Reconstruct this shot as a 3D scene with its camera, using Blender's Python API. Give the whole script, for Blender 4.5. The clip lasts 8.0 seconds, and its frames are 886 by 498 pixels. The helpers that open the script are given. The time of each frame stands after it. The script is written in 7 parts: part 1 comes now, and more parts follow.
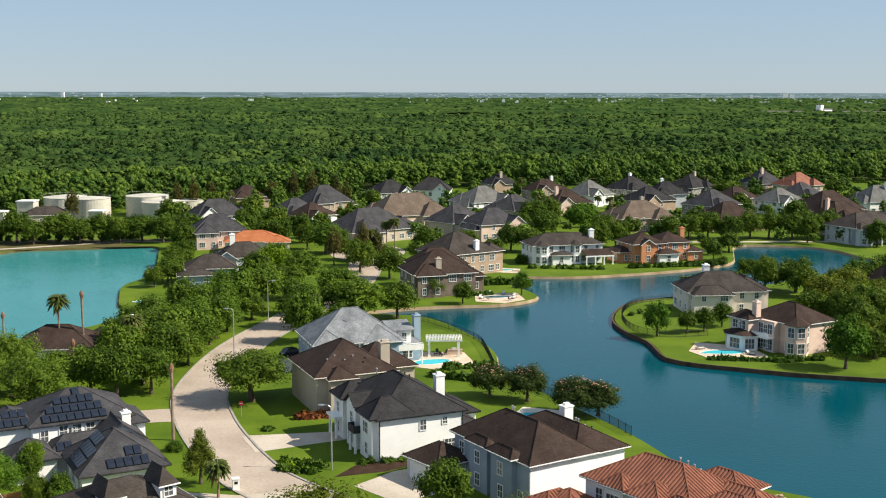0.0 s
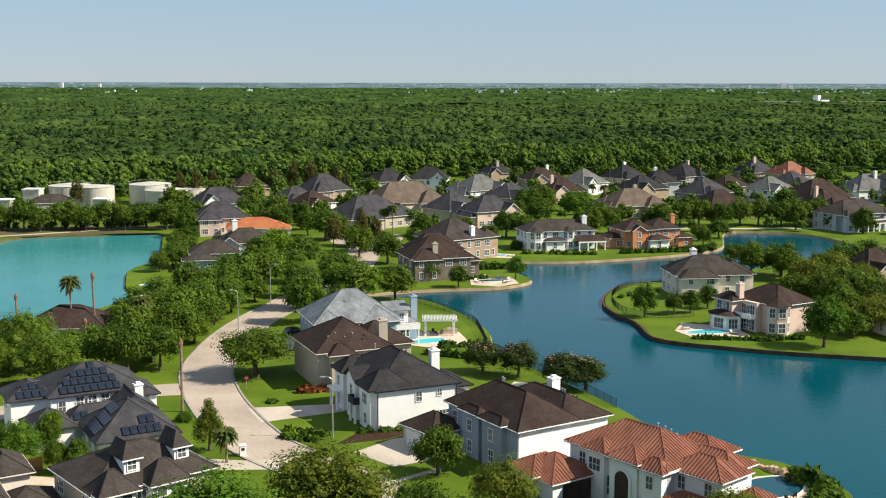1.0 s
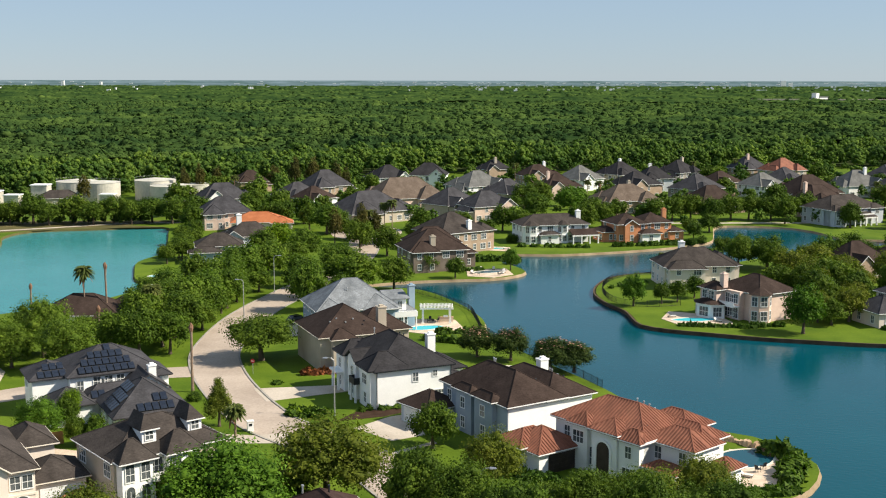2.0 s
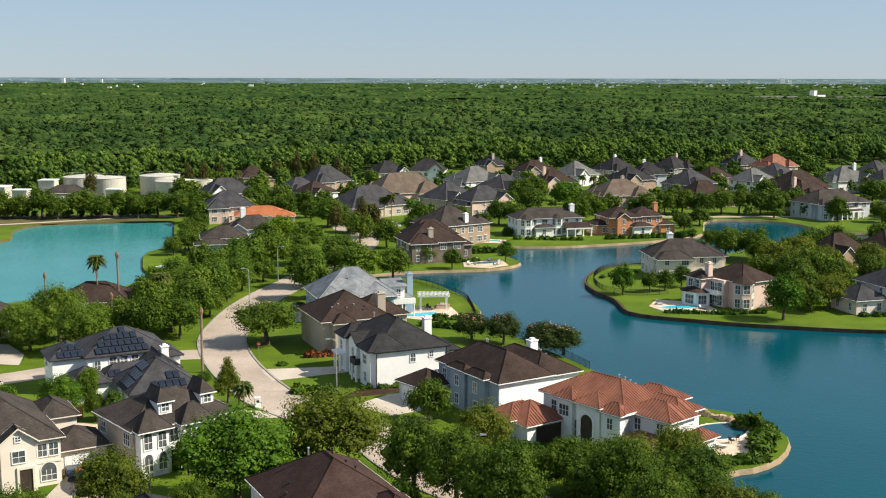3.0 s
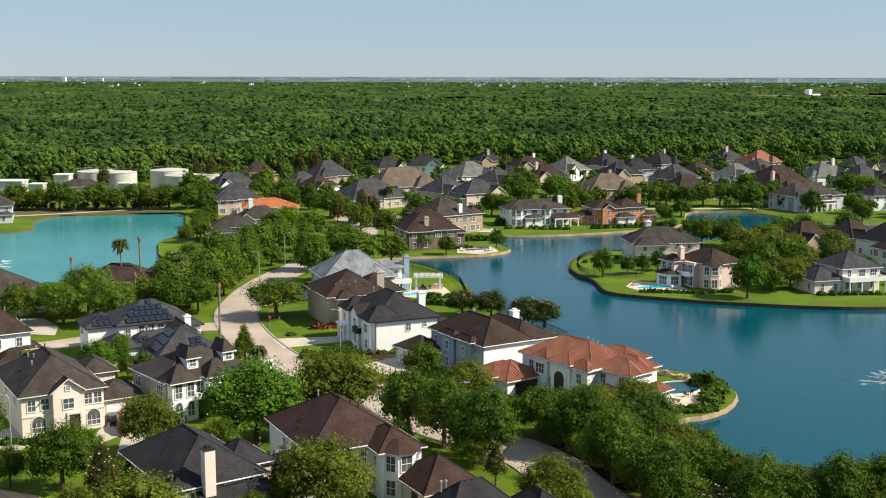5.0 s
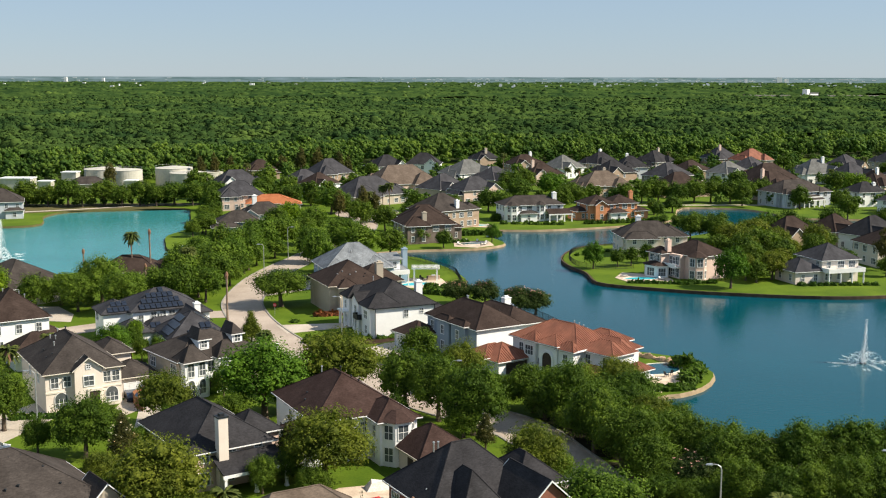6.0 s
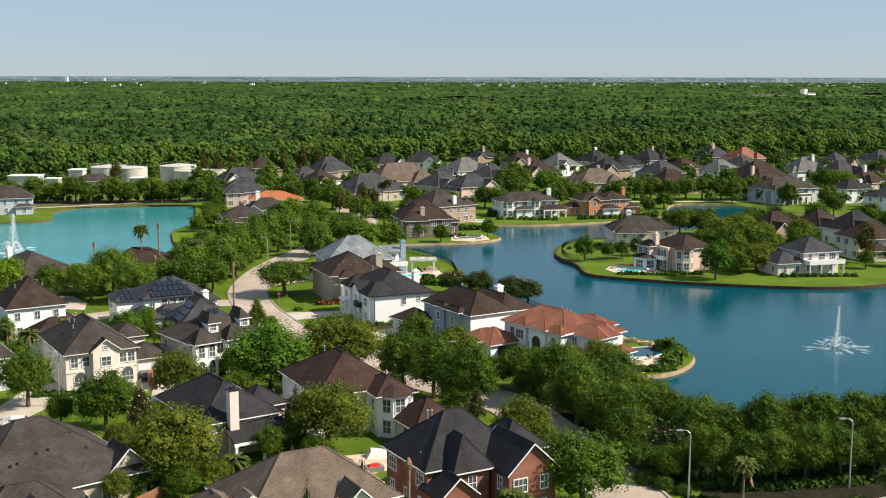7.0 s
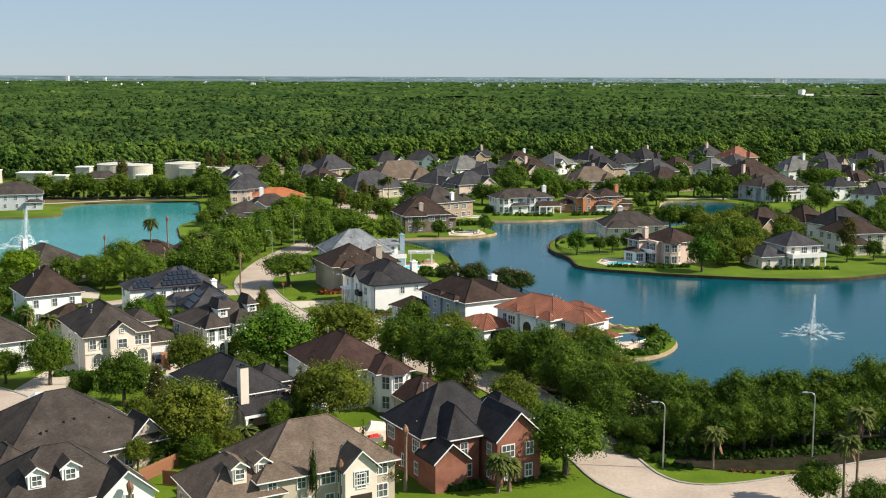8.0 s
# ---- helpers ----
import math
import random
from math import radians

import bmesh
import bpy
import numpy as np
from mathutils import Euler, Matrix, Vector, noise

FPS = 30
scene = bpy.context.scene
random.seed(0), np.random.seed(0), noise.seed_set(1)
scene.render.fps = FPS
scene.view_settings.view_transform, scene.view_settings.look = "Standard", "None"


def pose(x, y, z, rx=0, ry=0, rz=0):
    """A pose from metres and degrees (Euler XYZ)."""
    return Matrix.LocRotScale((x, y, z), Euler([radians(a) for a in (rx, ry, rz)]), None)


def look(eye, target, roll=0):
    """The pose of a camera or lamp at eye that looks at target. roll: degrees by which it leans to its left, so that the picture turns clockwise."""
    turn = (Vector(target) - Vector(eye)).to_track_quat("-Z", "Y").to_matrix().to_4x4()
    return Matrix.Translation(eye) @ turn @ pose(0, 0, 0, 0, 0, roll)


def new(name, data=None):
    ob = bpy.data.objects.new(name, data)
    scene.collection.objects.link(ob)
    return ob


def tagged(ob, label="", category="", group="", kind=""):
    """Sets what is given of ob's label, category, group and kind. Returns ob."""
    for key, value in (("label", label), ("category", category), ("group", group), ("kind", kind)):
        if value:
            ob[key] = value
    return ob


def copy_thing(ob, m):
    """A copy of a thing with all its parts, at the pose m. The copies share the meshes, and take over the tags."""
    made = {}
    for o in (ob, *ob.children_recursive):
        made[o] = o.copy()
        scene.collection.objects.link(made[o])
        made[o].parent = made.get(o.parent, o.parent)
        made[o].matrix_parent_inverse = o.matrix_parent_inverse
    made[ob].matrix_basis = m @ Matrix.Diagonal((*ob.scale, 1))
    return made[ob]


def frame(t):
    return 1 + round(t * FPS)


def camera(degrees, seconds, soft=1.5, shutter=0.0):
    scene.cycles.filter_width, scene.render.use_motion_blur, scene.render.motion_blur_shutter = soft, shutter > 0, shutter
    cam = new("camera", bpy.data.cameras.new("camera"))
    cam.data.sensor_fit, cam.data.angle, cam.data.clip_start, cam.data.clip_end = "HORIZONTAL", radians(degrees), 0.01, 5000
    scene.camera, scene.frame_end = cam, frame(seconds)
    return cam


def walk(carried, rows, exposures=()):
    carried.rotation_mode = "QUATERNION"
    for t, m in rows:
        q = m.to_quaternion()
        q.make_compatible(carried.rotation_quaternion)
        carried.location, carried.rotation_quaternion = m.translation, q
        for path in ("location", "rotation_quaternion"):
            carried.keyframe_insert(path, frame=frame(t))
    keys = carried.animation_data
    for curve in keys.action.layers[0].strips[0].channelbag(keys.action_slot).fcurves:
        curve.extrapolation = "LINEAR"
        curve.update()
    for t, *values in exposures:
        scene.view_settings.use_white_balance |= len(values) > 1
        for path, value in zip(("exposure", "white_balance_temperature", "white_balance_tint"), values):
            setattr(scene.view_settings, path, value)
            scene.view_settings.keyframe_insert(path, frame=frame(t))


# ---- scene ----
cam = camera(42.0, 8.0, 1.1)
PATH = [
    (0, (0.506, 13.473, 52.178), (0.482, 15.454, 51.901), 0.1),
    (0.5, (0.844, 8.802, 52.119), (0.821, 10.781, 51.833), 0.1),
    (1, (1.258, 3.803, 52.127), (1.236, 5.781, 51.834), 0.1),
    (1.5, (1.733, -1.541, 52.227), (1.71, 0.437, 51.932), 0.1),
    (3, (3.084, -18.416, 52.392), (3.061, -16.439, 52.091), 0.1),
    (3.5, (3.391, -24.226, 52.431), (3.368, -22.249, 52.129), 0.0),
    (4, (3.74, -30.135, 52.552), (3.719, -28.158, 52.249), 0.1),
    (4.5, (4.272, -36.212, 52.599), (4.25, -34.235, 52.296), 0.1),
    (6, (5.834, -55.037, 52.643), (5.811, -53.06, 52.34), 0.1),
    (6.5, (6.356, -61.196, 52.57), (6.333, -59.22, 52.267), 0.1),
    (7, (6.83, -67.431, 52.629), (6.807, -65.455, 52.326), 0.1),
    (7.5, (7.29, -73.742, 52.658), (7.267, -71.765, 52.354), 0.1),
    (8, (7.699, -80.091, 52.693), (7.676, -78.115, 52.39), 0.2),
]
walk(cam, [(t, look(eye, target, roll)) for t, eye, target, roll in PATH])

# ---- light ----
SUN_AZ, SUN_EL = 96.0, 40.5      # degrees clockwise from +y, and above the horizon
sun_data = bpy.data.lights.new("sun", "SUN")
sun_data.energy, sun_data.angle, sun_data.color = 6.2, radians(0.53), (1.0, 0.91, 0.76)
sun = new("sun", sun_data)
sun_from = Vector((math.sin(radians(SUN_AZ)) * math.cos(radians(SUN_EL)), math.cos(radians(SUN_AZ)) * math.cos(radians(SUN_EL)), math.sin(radians(SUN_EL))))
sun.matrix_world = look(sun_from * 200, (0, 0, 0))
world = bpy.data.worlds.new("sky")
scene.world = world
world.use_nodes = True
wn = world.node_tree.nodes
sky = wn.new("ShaderNodeTexSky")
sky.sky_type, sky.sun_disc = "NISHITA", False
sky.sun_elevation, sky.sun_rotation = radians(SUN_EL), radians(SUN_AZ)
sky.air_density, sky.dust_density, sky.ozone_density = 1.0, 0.0, 3.0
wn["Background"].inputs["Strength"].default_value = 0.080
haze_tint = wn.new("ShaderNodeMix")
haze_tint.data_type, haze_tint.blend_type = "RGBA", "MULTIPLY"
haze_tint.inputs[0].default_value, haze_tint.inputs[7].default_value = 1.0, (0.73, 0.86, 1.12, 1)
world.node_tree.links.new(sky.outputs[0], haze_tint.inputs[6])
veil = wn.new("ShaderNodeMix")      # thin summer haze over the whole sky
veil.data_type = "RGBA"
veil.inputs[0].default_value, veil.inputs[7].default_value = 0.62, (4.5, 5.65, 6.75, 1)
world.node_tree.links.new(haze_tint.outputs[2], veil.inputs[6])
world.node_tree.links.new(veil.outputs[2], wn["Background"].inputs["Color"])
scene.view_settings.exposure = 0.3


# ---- materials ----
def nodes_of(m):
    m.use_nodes = True
    nt = m.node_tree
    return nt, nt.nodes, nt.links, nt.nodes["Principled BSDF"]


def noise_tex(nt, scale, detail=4.0, vec=None, rough=0.55):
    n = nt.nodes.new("ShaderNodeTexNoise")
    n.inputs["Scale"].default_value, n.inputs["Detail"].default_value, n.inputs["Roughness"].default_value = scale, detail, rough
    if vec:
        nt.links.new(vec, n.inputs["Vector"])
    return n.outputs["Fac"]


def ramp(nt, fac, lo, hi, a=0.3, b=0.7):
    r = nt.nodes.new("ShaderNodeValToRGB")
    r.color_ramp.elements[0].position, r.color_ramp.elements[1].position = a, b
    r.color_ramp.elements[0].color, r.color_ramp.elements[1].color = (*lo, 1), (*hi, 1)
    nt.links.new(fac, r.inputs[0])
    return r.outputs[0]


def mixc(nt, a, b, fac, mode="MIX"):
    m = nt.nodes.new("ShaderNodeMix")
    m.data_type, m.blend_type = "RGBA", mode
    for sock, v in ((m.inputs[0], fac), (m.inputs[6], a), (m.inputs[7], b)):
        if isinstance(v, (int, float)):
            sock.default_value = v
        elif isinstance(v, tuple):
            sock.default_value = (*v, 1)
        else:
            nt.links.new(v, sock)
    return m.outputs[2]


def bump(nt, bsdf, height, strength=0.3, dist=0.05):
    b = nt.nodes.new("ShaderNodeBump")
    b.inputs["Strength"].default_value, b.inputs["Distance"].default_value = strength, dist
    nt.links.new(height, b.inputs["Height"])
    nt.links.new(b.outputs[0], bsdf.inputs["Normal"])


def surf(name, lo, hi, big=0.25, fine=4.0, rough=0.8, relief=0.3, dist=0.03, spec=0.3, metal=0.0, world_space=False, vary=0.0, mottle=0.55):
    """A matt surface: broad stains between lo and hi, fine grain over them, and a little relief."""
    m = bpy.data.materials.new(name)
    nt, nn, ll, bs = nodes_of(m)
    if world_space:
        vec = nn.new("ShaderNodeNewGeometry").outputs["Position"]
    else:
        vec = nn.new("ShaderNodeTexCoord").outputs["Object"]
    c = ramp(nt, noise_tex(nt, big, 5, vec), lo, hi, 0.32, 0.68)
    g = noise_tex(nt, fine, 6, vec, 0.65)
    c = mixc(nt, c, ramp(nt, g, (0.72, 0.72, 0.72), (1.2, 1.2, 1.2)), mottle, "MULTIPLY")
    if vary:
        oi = nn.new("ShaderNodeObjectInfo")
        c = mixc(nt, c, ramp(nt, oi.outputs["Random"], (1 - vary,) * 3, (1 + vary,) * 3, 0, 1), 1.0, "MULTIPLY")
    ll.new(c, bs.inputs["Base Color"])
    bs.inputs["Roughness"].default_value, bs.inputs["Metallic"].default_value = rough, metal
    bs.inputs["Specular IOR Level"].default_value = spec
    bump(nt, bs, g, relief, dist)
    return m


def shingle(name, lo, hi):
    """Asphalt shingles: courses that follow the height, weathered in broad patches and streaks."""
    m = bpy.data.materials.new(name)
    nt, nn, ll, bs = nodes_of(m)
    vec = nn.new("ShaderNodeTexCoord").outputs["Object"]
    c = ramp(nt, noise_tex(nt, 0.3, 5, vec, 0.65), lo, hi, 0.33, 0.67)
    mp = nn.new("ShaderNodeMapping")
    mp.inputs["Scale"].default_value = (2.6, 2.6, 9.0)
    ll.new(vec, mp.inputs["Vector"])
    tabs = noise_tex(nt, 1.0, 3, mp.outputs[0], 0.7)
    c = mixc(nt, c, ramp(nt, tabs, (0.6, 0.6, 0.6), (1.35, 1.35, 1.35)), 0.75, "MULTIPLY")
    mp2 = nn.new("ShaderNodeMapping")
    mp2.inputs["Scale"].default_value = (0.9, 0.9, 0.12)
    ll.new(vec, mp2.inputs["Vector"])
    c = mixc(nt, c, ramp(nt, noise_tex(nt, 1.0, 4, mp2.outputs[0]), (0.75, 0.74, 0.72), (1.15, 1.15, 1.15)), 0.6, "MULTIPLY")
    ll.new(c, bs.inputs["Base Color"])
    bs.inputs["Roughness"].default_value, bs.inputs["Specular IOR Level"].default_value = 0.9, 0.1
    bump(nt, bs, tabs, 0.6, 0.03)
    return m


def leafy(name, dark, light, hue=0.25, thin=0.24):
    """Foliage: each leaf its own tone, clumps lighter and darker, each plant a little different."""
    m = bpy.data.materials.new(name)
    nt, nn, ll, bs = nodes_of(m)
    geo = nn.new("ShaderNodeNewGeometry")
    vec = nn.new("ShaderNodeTexCoord").outputs["Object"]
    c = mixc(nt, dark, light, geo.outputs["Random Per Island"])
    c = mixc(nt, c, ramp(nt, noise_tex(nt, 2.4, 3, vec), (0.5, 0.58, 0.55), (1.4, 1.32, 1.15), 0.36, 0.64), 0.85, "MULTIPLY")
    oi = nn.new("ShaderNodeObjectInfo")
    c = mixc(nt, c, ramp(nt, oi.outputs["Random"], (1 - hue, 1 - hue * 0.7, 1 - hue), (1 + hue, 1 + hue * 0.6, 1.0), 0, 1), 1.0, "MULTIPLY")
    ll.new(c, bs.inputs["Base Color"])
    bs.inputs["Roughness"].default_value, bs.inputs["Specular IOR Level"].default_value = 0.65, 0.10
    tr = nn.new("ShaderNodeBsdfTranslucent")  # light through the leaves
    ll.new(mixc(nt, c, (1.0, 1.25, 0.35), 1.0, "MULTIPLY"), tr.inputs["Color"])
    mx = nn.new("ShaderNodeMixShader")
    mx.inputs[0].default_value = thin
    ll.new(bs.outputs[0], mx.inputs[1])
    ll.new(tr.outputs[0], mx.inputs[2])
    ll.new(mx.outputs[0], nn["Material Output"].inputs["Surface"])
    return m


def woodland(name, dark, light, thin=0.22):
    """Massed foliage: leaves of many tones, tree by tree and patch by patch."""
    m = bpy.data.materials.new(name)
    nt, nn, ll, bs = nodes_of(m)
    geo = nn.new("ShaderNodeNewGeometry")
    c = mixc(nt, dark, light, geo.outputs["Random Per Island"])
    c = mixc(nt, c, ramp(nt, noise_tex(nt, 0.11, 2, geo.outputs["Position"]), (0.5, 0.6, 0.55), (1.45, 1.3, 1.1), 0.38, 0.62), 0.9, "MULTIPLY")
    c = mixc(nt, c, ramp(nt, noise_tex(nt, 0.02, 4, geo.outputs["Position"]), (0.65, 0.75, 0.75), (1.3, 1.22, 1.05), 0.36, 0.64), 0.9, "MULTIPLY")
    ll.new(c, bs.inputs["Base Color"])
    bs.inputs["Roughness"].default_value, bs.inputs["Specular IOR Level"].default_value = 0.7, 0.08
    tr = nn.new("ShaderNodeBsdfTranslucent")
    ll.new(mixc(nt, c, (1.0, 1.25, 0.35), 1.0, "MULTIPLY"), tr.inputs["Color"])
    mx = nn.new("ShaderNodeMixShader")
    mx.inputs[0].default_value = thin
    ll.new(bs.outputs[0], mx.inputs[1])
    ll.new(tr.outputs[0], mx.inputs[2])
    ll.new(mx.outputs[0], nn["Material Output"].inputs["Surface"])
    return m


def canopy(name, dark, light):
    """Far tree tops: each crown its own green, broken into leaf clumps by relief."""
    m = bpy.data.materials.new(name)
    nt, nn, ll, bs = nodes_of(m)
    geo = nn.new("ShaderNodeNewGeometry")
    tone = nn.new("ShaderNodeMath")
    tone.operation = "MULTIPLY_ADD"
    tone.inputs[1].default_value = 0.45
    ll.new(geo.outputs["Random Per Island"], tone.inputs[0])
    patch = ramp(nt, noise_tex(nt, 0.055, 3, geo.outputs["Position"]), (0, 0, 0), (0.55, 0.55, 0.55), 0.35, 0.65)
    ll.new(patch, tone.inputs[2])
    c = mixc(nt, dark, light, tone.outputs[0])
    c = mixc(nt, c, ramp(nt, noise_tex(nt, 0.011, 5, geo.outputs["Position"]), (0.48, 0.58, 0.66), (1.42, 1.32, 1.06), 0.38, 0.62), 0.95, "MULTIPLY")
    clumps = noise_tex(nt, 1.3, 5, geo.outputs["Position"], 0.7)
    c = mixc(nt, c, ramp(nt, clumps, (0.6, 0.62, 0.6), (1.3, 1.27, 1.2)), 0.8, "MULTIPLY")
    ll.new(c, bs.inputs["Base Color"])
    bs.inputs["Roughness"].default_value, bs.inputs["Specular IOR Level"].default_value = 0.9, 0.0
    bump(nt, bs, clumps, 0.8, 0.4)
    return m


def water(name, lo, hi, rough, wave):
    """Lake or pool water of a set colour, with wind ripples."""
    m = bpy.data.materials.new(name)
    nt, nn, ll, bs = nodes_of(m)
    vec = nn.new("ShaderNodeNewGeometry").outputs["Position"]
    ll.new(ramp(nt, noise_tex(nt, 0.02, 4, vec), lo, hi), bs.inputs["Base Color"])
    bs.inputs["Roughness"].default_value, bs.inputs["IOR"].default_value = rough, 1.33
    bs.inputs["Specular IOR Level"].default_value = 0.20
    mp = nn.new("ShaderNodeMapping")
    mp.inputs["Scale"].default_value = (1.0, 1.6, 1.0)
    mp.inputs["Rotation"].default_value = (0, 0, 0.5)
    ll.new(vec, mp.inputs["Vector"])
    bump(nt, bs, noise_tex(nt, 1.1, 3, mp.outputs[0]), wave, 0.12)
    return m


GRASS = surf("lawn_grass", (0.058, 0.106, 0.007), (0.114, 0.171, 0.013), 0.09, 2.2, 0.9, 0.5, 0.08, 0.1, world_space=True)
DRAB = surf("drab_grass", (0.075, 0.072, 0.026), (0.135, 0.115, 0.050), 0.15, 1.5, 0.95, 0.6, 0.1, 0.1, world_space=True)
FOREST_FLOOR = surf("forest_floor", (0.03, 0.05, 0.012), (0.06, 0.08, 0.02), 0.05, 1.0, 0.95, 0.6, 0.1, 0.1, world_space=True)
# near-black so that its colour carries the tree shade on the lakeside bed
SHADE_BED = surf("shade_bed", (0.014, 0.014, 0.008), (0.032, 0.028, 0.016), 0.6, 6.0, 0.95, 0.8, 0.06, 0.1, world_space=True)
MULCH = surf("mulch", (0.030, 0.017, 0.011), (0.060, 0.036, 0.024), 0.6, 6.0, 0.95, 0.8, 0.06, 0.1, world_space=True)
CONCRETE = surf("road_concrete", (0.34, 0.275, 0.222), (0.46, 0.380, 0.312), 0.12, 2.0, 0.85, 0.25, 0.02, 0.3, world_space=True)
DRIVE = surf("drive_concrete", (0.420, 0.360, 0.289), (0.521, 0.456, 0.380), 0.2, 3.0, 0.85, 0.2, 0.02, 0.3, world_space=True)
KERB = surf("kerb_concrete", (0.260, 0.242, 0.211), (0.360, 0.335, 0.298), 0.6, 5.0, 0.85, 0.2, 0.02, world_space=True)
PATIO = surf("patio_stone", (0.50, 0.38, 0.28), (0.66, 0.54, 0.42), 0.6, 4.0, 0.8, 0.3, 0.02, world_space=True)
SAND_BANK = surf("sand_bank", (0.24, 0.175, 0.105), (0.37, 0.285, 0.185), 0.3, 3.0, 0.95, 0.6, 0.1, 0.1, world_space=True)
TIMBER = surf("bulkhead_timber", (0.06, 0.04, 0.025), (0.12, 0.085, 0.055), 0.5, 5.0, 0.9, 0.5, 0.05, 0.2, world_space=True)
LAKE = water("lake_water", (0.0005, 0.052, 0.074), (0.001, 0.066, 0.090), 0.07, 0.28)
# paler than the main lake: reflected sky is put into the water colour
LAKE_SKYLIT = water("pale_lake_water", (0.026, 0.188, 0.193), (0.043, 0.228, 0.230), 0.14, 0.4)
POOL_DARK = water("dark_pool_water", (0.010, 0.060, 0.085), (0.020, 0.085, 0.115), 0.05, 0.2)
POOL = water("pool_water", (0.03, 0.42, 0.50), (0.06, 0.52, 0.60), 0.05, 0.2)

R_BLACK = shingle("black_shingles", (0.025, 0.024, 0.026), (0.044, 0.042, 0.045))
R_CHAR = shingle("charcoal_shingles", (0.038, 0.032, 0.029), (0.070, 0.059, 0.053))
R_BROWN = shingle("brown_shingles", (0.034, 0.023, 0.019), (0.059, 0.041, 0.034))
R_RED = shingle("red_brown_shingles", (0.041, 0.024, 0.020), (0.065, 0.040, 0.034))
R_TAUPE = shingle("taupe_shingles", (0.104, 0.078, 0.060), (0.158, 0.122, 0.096))
R_SLATE = shingle("slate_grey_shingles", (0.040, 0.039, 0.043), (0.070, 0.068, 0.074))
R_GREY = shingle("grey_shingles", (0.136, 0.148, 0.160), (0.256, 0.272, 0.288))
R_PALE = shingle("pale_grey_shingles", (0.104, 0.104, 0.100), (0.160, 0.160, 0.152))
R_TILE = surf("clay_tiles", (0.158, 0.055, 0.031), (0.255, 0.095, 0.055), 0.5, 3.0, 0.75, 0.4, 0.03, 0.3)
R_ORANGE = surf("orange_clay_tiles", (0.315, 0.098, 0.034), (0.413, 0.143, 0.056), 0.5, 3.0, 0.75, 0.4, 0.03, 0.3)
W_WHITE = surf("white_stucco", (0.80, 0.80, 0.78), (0.88, 0.88, 0.86), 0.3, 5.0, 0.85, 0.15, 0.01, mottle=0.16)
W_CREAM = surf("cream_stucco", (0.70, 0.61, 0.52), (0.80, 0.71, 0.62), 0.3, 5.0, 0.85, 0.15, 0.01, mottle=0.16)
W_BEIGE = surf("beige_stucco", (0.413, 0.353, 0.275), (0.499, 0.430, 0.344), 0.3, 5.0, 0.85, 0.15, 0.01, mottle=0.16)
W_TAN = surf("tan_brick", (0.344, 0.249, 0.172), (0.447, 0.335, 0.249), 0.4, 8.0, 0.85, 0.3, 0.02)
W_PINK = surf("pink_brick", (0.60, 0.44, 0.36), (0.72, 0.55, 0.46), 0.4, 8.0, 0.85, 0.3, 0.02)
W_BRICK = surf("red_brick", (0.189, 0.070, 0.046), (0.315, 0.132, 0.092), 0.5, 9.0, 0.85, 0.3, 0.02)
W_DARK = surf("dark_brick", (0.138, 0.107, 0.086), (0.215, 0.172, 0.142), 0.4, 8.0, 0.85, 0.3, 0.02)
W_ORANGE = surf("orange_brick", (0.50, 0.20, 0.09), (0.62, 0.28, 0.14), 0.4, 8.0, 0.85, 0.3, 0.02)
W_BLUE = surf("blue_siding", (0.241, 0.327, 0.404), (0.327, 0.413, 0.490), 0.3, 5.0, 0.8, 0.2, 0.02, mottle=0.16)
W_GREYBLUE = surf("pale_grey_siding", (0.473, 0.507, 0.550), (0.559, 0.585, 0.619), 0.3, 5.0, 0.8, 0.2, 0.02, mottle=0.16)
# siding of a shaded wall, with the shade mixed into its blue
W_SHADE_BLUE = surf("shade_blue_siding", (0.27, 0.32, 0.38), (0.35, 0.40, 0.46), 0.3, 5.0, 0.8, 0.2, 0.02, mottle=0.16)
W_GREY = surf("grey_render", (0.206, 0.189, 0.168), (0.284, 0.258, 0.232), 0.3, 5.0, 0.85, 0.2, 0.02, mottle=0.16)
TRIM = surf("white_trim", (0.74, 0.74, 0.72), (0.84, 0.84, 0.82), 0.5, 6.0, 0.6, 0.1, 0.01, mottle=0.16)
TRIM_CREAM = surf("cream_trim", (0.66, 0.60, 0.50), (0.76, 0.70, 0.60), 0.5, 6.0, 0.6, 0.1, 0.01, mottle=0.16)
# for dark doors, and for flat panels that paint the shade of entry recesses
DOOR_AND_SHADE = surf("dark_door_and_shade", (0.035, 0.025, 0.02), (0.07, 0.05, 0.04), 1.0, 6.0, 0.5, 0.1, 0.01)
IRON = surf("black_iron", (0.012, 0.014, 0.016), (0.03, 0.033, 0.036), 1.0, 8.0, 0.5, 0.1, 0.01)
STEEL = surf("galvanised_steel", (0.42, 0.43, 0.44), (0.55, 0.56, 0.57), 0.8, 6.0, 0.4, 0.1, 0.01, 0.5, 0.6)
FENCE_WOOD = surf("cedar_boards", (0.20, 0.085, 0.045), (0.34, 0.16, 0.085), 0.6, 6.0, 0.85, 0.3, 0.02)
TANK = surf("cream_tank_steel", (0.464, 0.439, 0.370), (0.585, 0.559, 0.482), 0.1, 1.0, 0.6, 0.1, 0.02)
ROCK = surf("pool_rock", (0.34, 0.22, 0.13), (0.54, 0.38, 0.25), 0.5, 3.0, 0.9, 0.8, 0.15)
BARK = surf("bark", (0.07, 0.052, 0.038), (0.15, 0.115, 0.085), 1.0, 6.0, 0.95, 0.9, 0.06)
